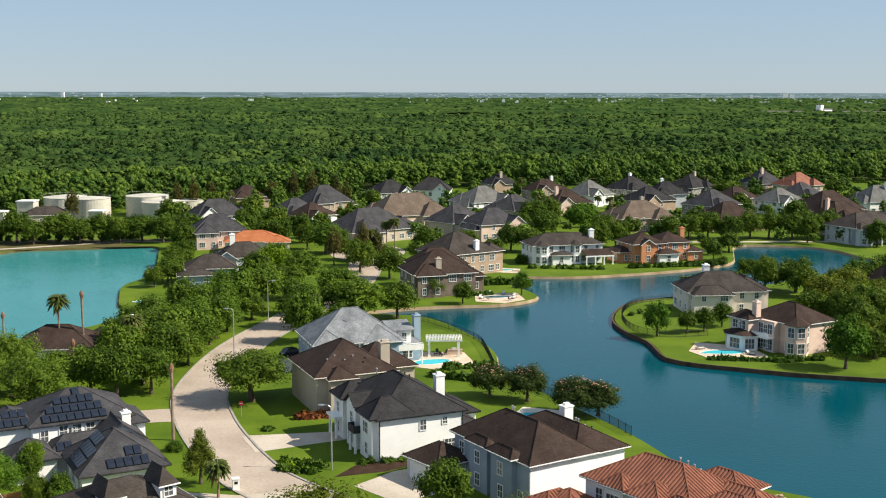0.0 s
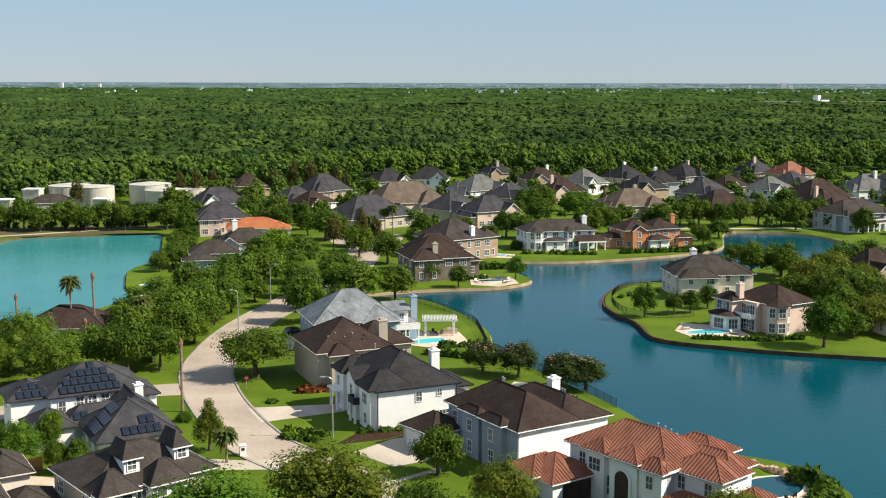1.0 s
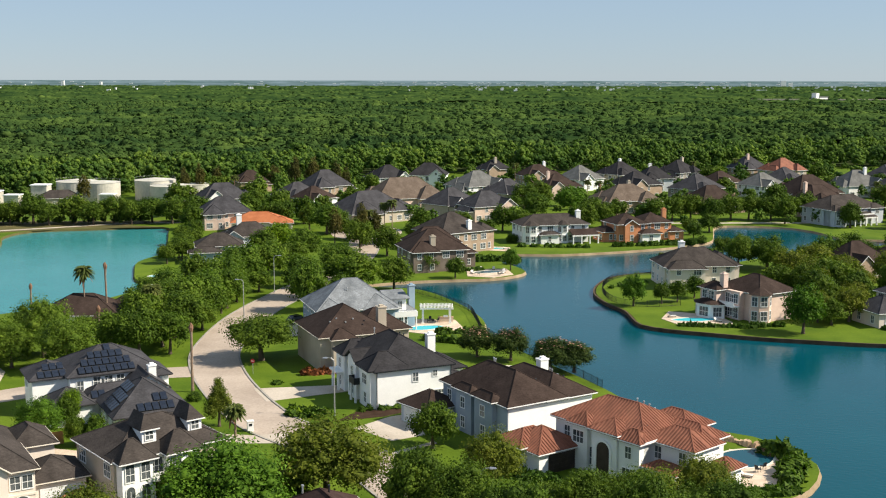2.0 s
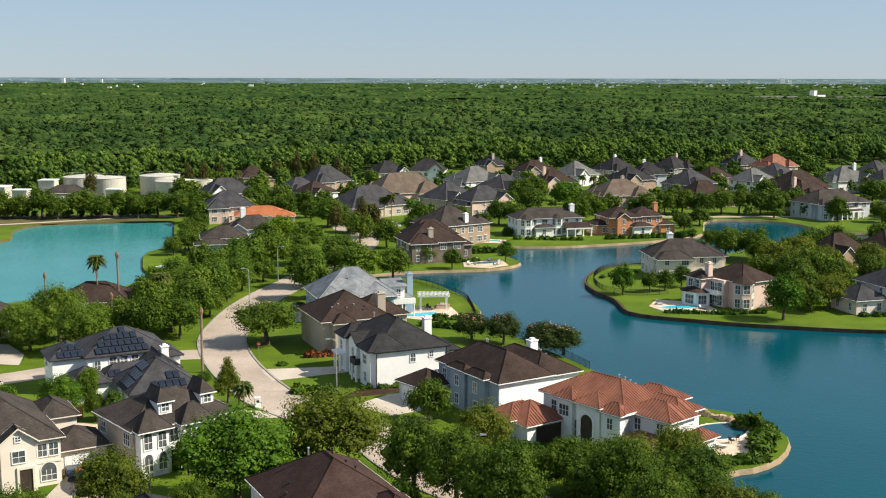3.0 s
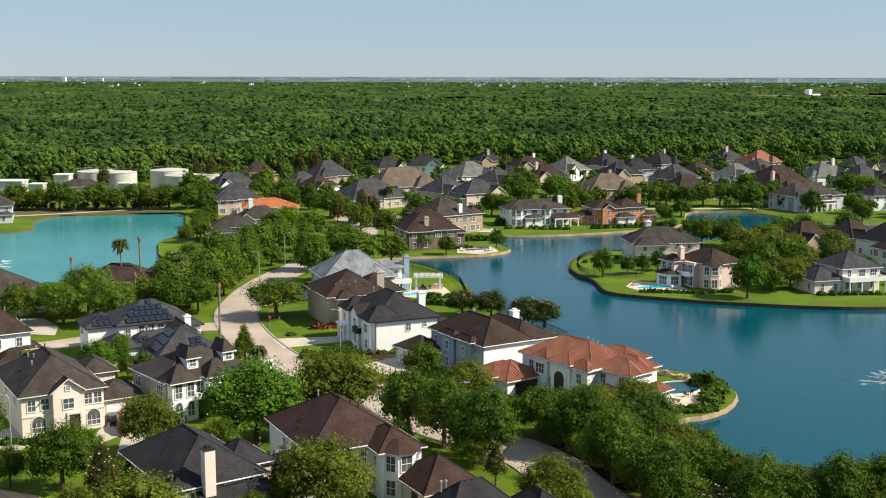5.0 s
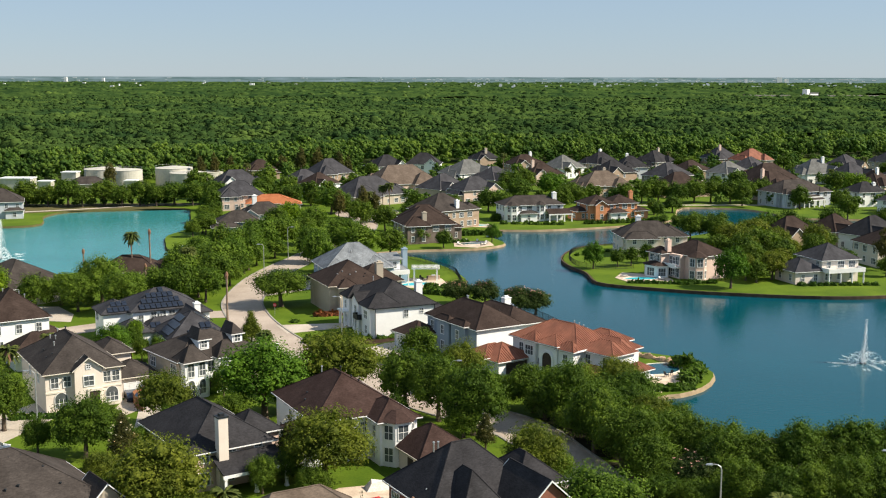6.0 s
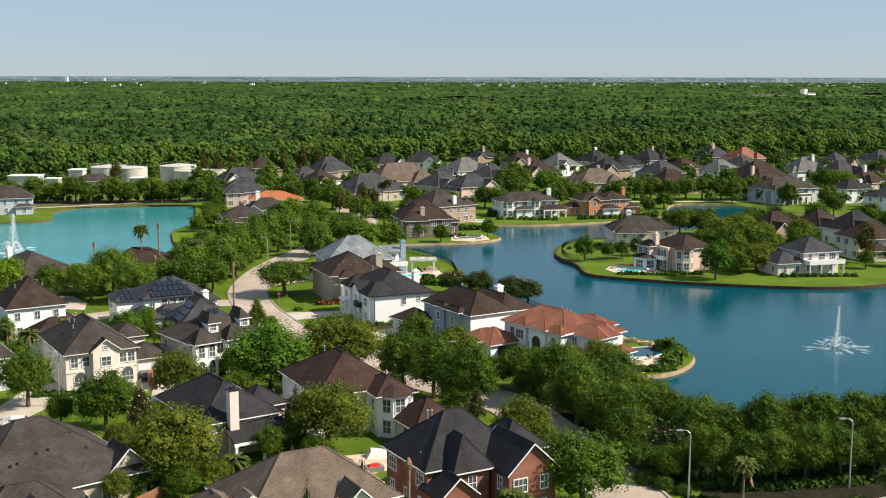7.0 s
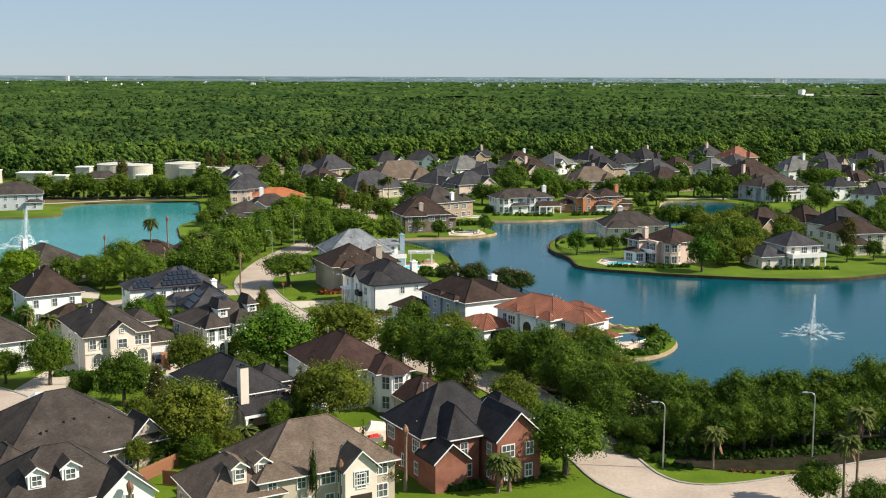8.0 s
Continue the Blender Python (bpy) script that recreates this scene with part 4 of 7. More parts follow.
for (lx, ly, lz, turn, tilt, cols, rows, skip) in ((0.0, -4.9, 6.78, 0, 28, 8, 1, ()), (0.2, -3.38, 7.59, 0, 28, 7, 1, ()), (0.4, -1.86, 8.40, 0, 28, 5, 1, ()), (1.0, -0.5, 9.12, 0, 28, 1, 1, ()), (-8.0, -3.05, 6.35, 0, 28, 4, 1, ()), (-7.6, -1.5, 7.17, 0, 28, 3, 1, ()),
                                                  (3.8, -19.8, 4.0, 0, 34, 5, 1, ()), (4.8, -18.35, 4.98, 0, 34, 2, 1, ()), (-1.6, -15.6, 4.0, -90, 34, 5, 1, ()), (-0.18, -15.1, 4.96, -90, 34, 5, 1, ()), (1.24, -13.8, 5.92, -90, 34, 4, 1, ()), (-6.4, -10.2, 3.9, 0, 32, 1, 1, ()), (-2.2, -8.7, 3.8, 0, 34, 2, 1, ())):
    solar(lx, ly, lz, turn, tilt, cols, rows, skip)
h = house("dormer_house", -37.0, 135.6, 40, [(0, 0, 15, 11.5, 0, 6.2, "hip", 27), (-5.2, -5.7, 4.0, 3.4, 0, 6.3, "hip", 46, W_WHITE), (1.0, -5.7, 4.2, 3.4, 0, 6.3, "hip", 46, W_WHITE), (-1.9, -5.2, 2.6, 1.4, 0, 6.25, "none", 0, W_WHITE)],
          W_BEIGE, R_CHAR, TRIM, "beige two-storey house with a grey roof and white dormers", seed=9, windows="W")
for wx in (-6.2, -4.2, 0.0, 2.0):
    for wz in (1.7, 4.7):
        window(h, pose(wx, -7.43, wz), 1.1, 1.8, TRIM, wx < 0)
window(h, pose(-2.1, -5.93, 4.6), 1.7, 1.9, TRIM)
dormer(h, -2.2, -4.4, 7.4, 0, 1.9, 3.2, W_WHITE, R_CHAR, TRIM, True)
dormer(h, 4.3, -3.9, 7.4, 0, 1.9, 3.0, W_WHITE, R_CHAR, TRIM, True)
part("balcony", Mesh().box(-3.15, -1.15, -7.2, -5.6, 3.0, 3.25).box(-3.15, -1.15, -7.2, -7.1, 3.25, 4.1), TRIM, h, "white railed balcony")
for xx in (-2.95, -1.35):
    part("column", Mesh().tube([(xx, -7.0, 0), (xx, -7.0, 3.0)], [0.2, 0.17], 10), TRIM, h)
entry_door(h, -2.1, -5.94, 0, 1.6, 2.8)
h = house("cream_house", -57.3, 128.1, 32, [(0, 0, 11.8, 17.3, 0, 6.3, "hip", 34), (0.5, -8.9, 4.3, 1.6, 0, 6.5, "gy", 38), (9.2, -2.4, 6.6, 7.0, 0, 3.4, "hip", 28), (8.0, 5.2, 5.0, 7.0, 0, 5.8, "hip", 32)],
          W_CREAM, R_CHAR, TRIM_CREAM, "cream stucco two-storey house with a gabled front", seed=10, windows="EN")
# thin dark panel on the gable, painted for the shade inside the entry
part("entry_recess", Mesh().box(0.5, 2.1, -9.76, -9.66, 0, 3.0), DOOR_AND_SHADE, h, "dark panel painting the shade of the entry recess")
part("entry_surround", lattice(Mesh(), [0.2, 0.5, 2.1, 2.4], [0, 3.0, 3.35], lambda i, j: not (i == 1 and j == 0), -9.9, -9.68, lambda u, v, q: (u, q, v)), TRIM_CREAM, h)
for wx in (-4.5, -2.6, 3.6, 5.0):
    window(h, pose(wx, -8.68, 4.75), 1.1, 1.6, TRIM)
window(h, pose(0.5, -9.73, 4.7), 1.5, 1.5, TRIM)
window(h, pose(0.5, -9.73, 7.0), 0.6, 0.6, TRIM)
for wx in (-3.6, 4.3):
    window(h, pose(wx, -8.68, 1.4), 1.9, 1.4, TRIM, True)
for wy in (-4.0, 2.0):
    window(h, pose(-5.93, wy, 4.7, 0, 0, -90), 0.9, 1.3, TRIM)
part("band_course", Mesh().box(-5.95, 5.95, -8.76, -8.6, 3.05, 3.3), TRIM_CREAM, h)
garage_door(h, 9.4, -5.93, 0, 4.6)
vents(h, [(-2.6, -1.0, 8.9, 0.6), (-1.8, 1.4, 9.4, 0.6), (-2.2, 3.4, 9.2, 0.5), (-0.8, 4.2, 10.0, 0.5), (-3.6, -4.0, 8.0, 0.35), (-4.4, -3.4, 7.4, 0.35), (-4.0, 0.4, 7.8, 0.35), (0.6, 4.6, 10.2, 0.4)])
h = house("white_corner_house", -80.2, 162.4, 34, [(0, 0, 11.2, 12.4, 0, 6.3, "hip", 40), (5.0, -4.6, 4.4, 4, 0, 3.2, "hip", 30)], W_WHITE, R_BROWN, TRIM, "white two-storey house with a dark hipped roof", seed=11)
vents(h, [(-2.6, 0, 9.4, 0.6), (-1.0, 1.0, 10.6, 0.6), (1.6, -0.6, 10.2, 0.5), (3.0, 1.0, 9.2, 0.5)])
house("small_garage_house", -70.5, 148.5, 33, [(0, 0, 9, 8, 0, 3.0, "hip", 34)], W_WHITE, R_BROWN, TRIM, "low white house with a dark brown roof", seed=12)
house("grey_edge_house", -76.0, 121.0, 35, [(0, 0, 13, 13, 0, 5.6, "hip", 33)], W_WHITE, R_CHAR, TRIM, "white house with a grey hipped roof", seed=13)
h = house("chimney_house", -27.6, 93.6, 35, [(0, 0, 11.4, 16.5, 0, 5.2, "hip", 33), (5.4, -2.2, 5.6, 6.0, 0, 5.4, "hip", 35)], W_PINK, R_BLACK, TRIM, "house with a charcoal roof and a tall beige chimney", seed=14)
chimney(h, -1.6, -9.0, 1.3, 1.2, 0, 9.6, W_CREAM, IRON)
porch(h, 1.6, -8.3, 0, 9.0, 4.0, 2.9, 3, R_BLACK, TRIM)
vents(h, [(-0.5, 2.5, 9.6, 0.4), (0.8, 3.5, 9.5, 0.4)])
h = house("brown_white_house", -10.9, 104.2, 28, [(0, 0, 13, 16, 0, 6.3, "hip", 32), (4.0, -8.0, 5.6, 7.2, 0, 6.2, "hip", 32), (-5.5, -5.2, 7, 6, 0, 4.4, "hip", 30)], W_WHITE, R_RED, TRIM, "white two-storey house with a red-brown hipped roof", seed=15)
vents(h, [(-1.5, 2.5, 10.4, 0.5), (1.0, 1.5, 10.4, 0.4), (2.0, 0.0, 9.3, 0.4), (2.5, -1.5, 9.0, 0.4), (-4.5, 0.5, 7.6, 0.4), (-5.4, -1.0, 7.1, 0.4)])
bay(h, 4.0, -11.6, 0, 4.8, 1.5, 6.2, W_WHITE, TRIM, R_RED)
for wx in (-2.4, -1.1, 0.2):
    window(h, pose(wx, -8.03, 4.7), 1.1, 1.5, TRIM)
h = house("brown_garage", 2.6, 94.2, 30, [(0, 0, 7.6, 8.2, 0, 3.0, "hip", 36)], W_CREAM, R_RED, TRIM_CREAM, "cream garage with a red-brown hipped roof", seed=16, windows="S", category="garage")
entry_door(h, -3.82, -1.2, -90, 1.6, 2.2)
h = house("taupe_house", -11.0, 58.6, 30, [(0.2, -0.6, 17.6, 12.4, 0, 5.4, "hip", 36), (3.4, -7.2, 4.2, 3.6, 0, 5.6, "gy", 44, W_CREAM), (-10.6, -1.4, 9.4, 11.0, 0, 3.8, "hip", 36), (5.5, 7.4, 6.0, 6.0, 0, 3.2, "hip", 20)],
          W_BEIGE, R_TAUPE, TRIM, "tan house with a weathered taupe shingle roof", seed=17)
window(h, pose(3.4, -9.02, 4.2), 1.1, 1.7, TRIM)
# no opening here: a flat dark box paints the shade of an entry
part("garage_recess", Mesh().box(2.0, 4.8, -9.06, -8.98, 0, 2.5), DOOR_AND_SHADE, h, "dark panel painting a shaded entry")
dormer(h, -10.6, -5.6, 5.6, 0, 1.7, 2.8, W_CREAM, R_TAUPE, TRIM)
dormer(h, -7.6, -5.2, 5.6, 0, 1.7, 2.8, W_CREAM, R_TAUPE, TRIM)
h = house("brick_house", 10.0, 68.6, 30, [(-2.0, 3.6, 13.0, 10.6, 0, 6.2, "hip", 42), (2.6, -3.6, 6.6, 7.6, 0, 6.1, "gy", 43), (-6.5, -3.4, 4.6, 4.6, 0, 4.0, "gy", 41), (-3.6, -0.6, 4.6, 6.6, 0, 6.2, "hip", 52), (7.0, 4.6, 6.0, 7.4, 0, 5.6, "hip", 40)],
          W_BRICK, R_BLACK, TRIM, "red brick house with a steep black roof and white gables", seed=18)
vents(h, [(-5.0, 4.6, 10.6, 0.8), (-4.2, 5.0, 10.4, 0.8), (-7.6, 1.4, 6.9, 0.5), (-7.4, 0.4, 6.6, 0.5)])
h = house("big_brown_house", -46.4, 71.0, 40, [(0, 0, 22, 19, 0, 3.4, "hip", 33), (9.0, -6.6, 5.0, 4.5, 0, 3.6, "gy", 45), (-9.0, -6.0, 6.0, 8.0, 0, 3.4, "hip", 34)], W_BEIGE, R_CHAR, TRIM, "house with a broad dark grey-brown hipped roof", seed=19)
vents(h, [(-2.5, -1.0, 8.9, 0.25), (-0.8, -1.0, 8.9, 0.25), (0.8, -1.0, 8.9, 0.25), (2.2, -1.0, 8.9, 0.25), (-1.0, -5.0, 6.5, 0.4), (0.5, -4.8, 6.6, 0.4), (-4.5, -6.0, 5.9, 0.4), (-3.6, -5.8, 6.0, 0.4), (4.0, -3.0, 7.7, 0.25), (5.0, -5.5, 6.2, 0.25)])
h = house("grey_dormer_house", -38.5, 47.5, 33, [(0, 0, 15, 12, 0, 5.4, "hip", 36), (6.0, -5.2, 6.0, 5.0, 0, 5.2, "gy", 42)], W_WHITE, R_CHAR, TRIM, "white house with a grey roof and two white dormers", seed=20)
dormer(h, -3.2, -4.6, 7.0, 0, 1.9, 3.0, W_WHITE, R_CHAR, TRIM)
dormer(h, 0.6, -4.2, 7.0, 0, 1.9, 3.0, W_WHITE, R_CHAR, TRIM)

# ---- houses by the lakes ----
h = house("dark_brick_house", -4.5, 307, 18, [(0, 0, 16, 14, 0, 5.8, "hip", 34), (-4, -5.0, 7.0, 6.0, 0, 5.6, "hip", 36), (8.5, 2.0, 7, 8, 0, 4.0, "hip", 32), (2.5, 9.0, 14, 10, 0, 6.2, "hip", 36)], W_DARK, R_BROWN, TRIM, "dark brick lakeside house with a brown roof", seed=21)
chimney(h, -1.4, -5.4, 1.4, 1.1, 4.5, 9.4, W_BEIGE)
h = house("tan_brick_house", 0.5, 340, 36, [(0, 0, 17, 15, 0, 6.2, "hip", 34), (8.6, -3.6, 5, 7, 0, 6.2, "hip", 34), (-7, -3, 8, 8, 0, 4.5, "hip", 34)], W_TAN, R_CHAR, TRIM, "tan brick two-storey house with a dark grey roof", seed=22, gaps=0.04)
chimney(h, 2.0, -6.6, 1.3, 1.1, 6.0, 9.4, W_WHITE)
h = house("white_lake_house", 32.3, 360.4, 16, [(0, 0, 22, 10.5, 0, 5.8, "hip", 27), (-2.5, -5.8, 6, 2.4, 0, 3.0, "hip", 26)], W_WHITE, R_CHAR, TRIM, "long white two-storey lakeside house with a grey roof", seed=23, gaps=0.04)
chimney(h, 8.6, -2.0, 1.5, 1.2, 5.0, 9.6, W_WHITE)
porch(h, 8.6, -5.3, 0, 9.0, 4.0, 2.7, 4, R_BROWN, TRIM)
h = house("orange_house", 61.0, 364.5, 18, [(-4.6, 0, 10.5, 11, 0, 5.8, "hip", 27), (4.8, 0.8, 10.0, 10, 0, 5.8, "hip", 27), (0.6, -6.6, 6.4, 4, 0, 3.0, "hip", 26, W_WHITE), (11.2, -2.4, 5, 6.0, 0, 3.0, "hip", 24), (-11, 1, 5, 8, 0, 3.2, "hip", 26), (-5.6, -5.6, 4.4, 2.4, 0, 5.6, "gy", 34)], W_ORANGE, R_BROWN, TRIM, "orange brick lakeside house with a brown roof", seed=24, windows="SW", gaps=0.08)
chimney(h, 8.6, -1.0, 1.4, 1.2, 5.0, 9.6, W_ORANGE)
h = house("grey_peninsula_house", 62.5, 284, 6, [(0, 0, 18, 12, 0, 5.4, "hip", 31), (-4.0, -6.4, 9, 5, 0, 5.2, "hip", 31), (7.0, 2.0, 8, 11, 0, 5.2, "hip", 31)], W_CREAM, R_CHAR, TRIM, "pale two-storey house with a grey hipped roof", seed=25, gaps=0.05)
chimney(h, -2.5, 2.0, 1.4, 1.4, 6.0, 10.4, W_WHITE)
h = house("pink_lake_house", 67.6, 243.2, 31, [(1.0, 0.2, 10.5, 12.4, 0, 6.2, "hip", 29), (-6.2, 5.4, 4.0, 5.0, 0, 6.2, "hip", 30), (-4.6, 0.6, 2.4, 4.6, 0, 6.2, "none", 0)],
          W_PINK, R_BROWN, TRIM, "pink brick two-storey lakeside house with bay windows", seed=26, windows="W", gaps=0.0)


white_lake = bpy.data.objects["white_lake_house"]
bay(white_lake, -8.0, -5.2, 0, 4.6, 1.3, 5.8, W_WHITE, TRIM, R_CHAR)
bay(white_lake, 2.6, -5.2, 0, 4.0, 1.1, 5.8, W_WHITE, TRIM, R_CHAR)
bay(h, -3.4, -5.6, -20, 4.8, 1.5, 6.2, W_PINK, TRIM, R_BROWN)
bay(h, -8.2, 4.8, -78, 7.4, 2.2, 3.2, W_WHITE, TRIM, R_BROWN, 0.5, 1, 0.9)
for wy in (4.4, 6.4):
    window(h, pose(-8.22, wy, 4.9, 0, 0, -90), 1.5, 1.6, TRIM)
for wy in (-0.6, 1.8):
    window(h, pose(-5.82, wy, 4.6, 0, 0, -90), 1.2, 2.0, TRIM)
    window(h, pose(-5.82, wy, 1.5, 0, 0, -90), 1.5, 2.2, TRIM)
chimney(h, -5.6, 3.4, 1.3, 1.2, 3.0, 9.4, W_PINK)
part("balcony", Mesh().box(-7.6, -5.8, -1.8, 2.6, 2.9, 3.1).box(-7.6, -7.5, -1.8, 2.6, 3.1, 4.0), TRIM, h, "white balcony")
h = house("balcony_house", 98.6, 239.4, 18, [(3.2, 0, 10.8, 11, 0, 5.8, "hip", 31), (-5.8, -1.0, 8.0, 9.0, 0, 3.2, "hip", 32)], W_CREAM, R_SLATE, TRIM, "cream two-storey lakeside house with a columned balcony", seed=27, gaps=0.04)
part("balcony", Mesh().box(-2.2, 8.6, -8.5, -5.5, 2.9, 3.15).box(-2.2, 8.6, -8.5, -8.4, 3.15, 4.0).box(-2.2, -2.1, -8.4, -5.5, 3.15, 4.0).box(8.5, 8.6, -8.4, -5.5, 3.15, 4.0), TRIM, h, "white railed balcony")
for xx in (-1.9, 1.5, 4.9, 8.3):
    part("column", Mesh().tube([(xx, -8.2, 0), (xx, -8.2, 2.9)], [0.24, 0.2], 10), TRIM, h)
house("cream_lake_house", 126.5, 264.5, 14, [(0, 0, 15, 12, 0, 6.0, "hip", 32), (-2.0, -6.6, 6, 4, 0, 3.0, "hip", 34)], W_CREAM, R_BROWN, TRIM, "cream two-storey house with a brown roof", seed=28, gaps=0.04)
house("far_left_house", -162.5, 362, 20, [(0, 0, 19, 13, 0, 6.0, "hip", 32), (6.5, -6.0, 6.0, 4, 0, 3.0, "hip", 26)], W_GREYBLUE, R_CHAR, TRIM, "pale house with a grey hipped roof beside the lake", seed=29, gaps=0.04)
h = house("lake_edge_house", -99.5, 215.0, 52, [(0, 0, 13, 15, 0, 4.4, "hip", 30), (0.6, -11.0, 9.6, 9.0, 0, 3.6, "hip", 30), (-5.6, -7.0, 6, 7, 0, 3.4, "hip", 30)], W_CREAM, R_CHAR, TRIM, "cream house with a grey hipped roof", seed=30)
chimney(h, -3.0, 4.0, 1.3, 1.0, 4.0, 9.0, W_WHITE)
h = house("brown_lake_house", -73.8, 226.5, 6, [(-1, 0, 15, 11, 0, 4.3, "hip", 30), (8.0, 5.5, 8, 9, 0, 4.3, "hip", 30), (4.6, -6.5, 6, 5, 0, 3.4, "hip", 34)], W_WHITE, R_BROWN, TRIM, "white house with a dark brown roof", seed=31)
chimney(h, 12.2, 3.0, 1.4, 1.0, 3.0, 8.4, W_WHITE)
h = house("blue_balcony_house", 141.5, 410, 27, [(0, 0, 24, 14, 0, 5.8, "hip", 30), (-9, -6.5, 6, 5, 0, 5.6, "hip", 32), (10, -5.5, 6, 4, 0, 5.6, "hip", 32)], W_GREYBLUE, R_CHAR, TRIM, "pale blue two-storey house with balconies", seed=32)
bay(h, -9.0, -9.0, 0, 5.0, 1.4, 5.6, W_GREYBLUE, TRIM, R_CHAR)
porch(h, 1.0, -7.0, 0, 11.0, 4.2, 2.9, 5, R_CHAR, TRIM)
part("balcony", Mesh().box(-4.6, 6.6, -9.6, -7.0, 3.0, 3.2).box(-4.6, 6.6, -9.6, -9.5, 3.2, 4.1), TRIM, h, "white railed balcony")
h = house("white_gable_house", 169.5, 409, 20, [(0, 0, 13, 11, 0, 5.8, "hip", 32), (6, 3, 8, 7, 0, 4.0, "gx", 38)], W_WHITE, R_BLACK, TRIM, "white house with a black roof", seed=33)
chimney(h, 3.0, -2.0, 1.4, 1.1, 5.0, 9.0, W_WHITE)
h = house("grey_lake_house", -66.0, 321, 14, [(0, 0, 13, 10, 0, 4.4, "hip", 30), (-4, -6.0, 9, 5, 0, 3.2, "hip", 24)], W_BLUE, R_CHAR, TRIM, "pale blue house with a grey roof", seed=34)
h = house("orange_tile_house", -64.5, 379, 10, [(0, 0, 18, 12, 0, 4.0, "hip", 24), (7.5, -3.0, 7, 8, 0, 3.8, "hip", 24)], W_CREAM, R_ORANGE, TRIM, "cream house with a bright orange tile roof", seed=35)
h = house("grey_chimney_house", -61.0, 342, 20, [(0, 0, 15, 11, 0, 4.4, "hip", 32), (-6, -4, 6, 6, 0, 4.0, "gy", 36)], W_GREYBLUE, R_CHAR, TRIM, "house with a grey roof and a white chimney", seed=36)
chimney(h, -3.0, 1.0, 1.5, 1.2, 4.0, 10.2, W_WHITE)

# ---- the far rows of houses ----
WALLS = {"w": (W_WHITE, "white"), "c": (W_BEIGE, "beige"), "b": (W_TAN, "tan brick"), "t": (W_TAN, "tan brick"), "p": (W_PINK, "pink brick"), "g": (W_GREYBLUE, "pale grey"), "d": (W_GREY, "grey")}
ROOFS = {"k": (R_BLACK, "black"), "c": (R_SLATE, "charcoal"), "b": (R_BROWN, "brown"), "t": (R_TAUPE, "taupe"), "p": (R_PALE, "pale grey"), "o": (R_TILE, "red-brown")}
# x, y, width, depth, turn, wall, roof, ridge height
FAR_HOUSES = ["-79 393 15 12 4 p c 10", "-90 444 17 12 15 w c 10", "-92 518 12 10 10 b b 9", "-54 484 16 13 20 t c 12", "-53 436 11 10 30 w b 9.6", "-30 410 23 16 25 c c 10.4", "-19 455 26 16 12 p t 11.4", "-30 533 14 12 15 w k 10.4", "-11 539 15 12 -20 w k 11",
              "0 428 15 13 30 c c 10", "11 494 17 14 20 w p 11", "13 415 15 12 15 p c 10", "21 575 12 10 10 b k 10", "41 549 15 12 10 b b 9.6", "60 534 14 13 25 w p 10.4", "81 550 14 12 20 c k 11", "93 526 13 11 0 g k 10.6"]
FAR_HOUSES += ["111 561 14 12 30 d k 11", "80 493 14 12 15 b k 11", "68 441 19 14 5 t t 10.2", "104 482 16 14 25 d c 10.8", "102 446 17 14 12 t b 9.4", "120 510 13 11 20 b b 9.8", "152 589 14 12 10 t c 11.2", "166 575 14 12 15 c o 11.2", "136 500 14 12 20 w p 10",
               "147 470 20 16 10 b b 11.6", "139 432 17 13 20 t b 11", "179 505 16 13 5 w p 10.8", "193 495 14 12 15 b c 10", "236 561 14 12 10 c c 11", "186 444 14 12 25 c b 10.6", "218 488 16 13 15 b k 10.4", "108 297 13 11 10 b b 8.6", "124 305 11 10 20 c b 8.4", "131 291 13 11 15 w k 9.6", "176 380 14 11 25 w c 9.6",
               "23 470 15 12 35 c c 9.6", "154 530 14 12 30 b c 10", "205 540 14 12 25 t c 10.6", "46 497 14 12 10 p b 9.4", "-62 455 14 12 25 t c 9.4"]
HOUSE_SPOTS = []
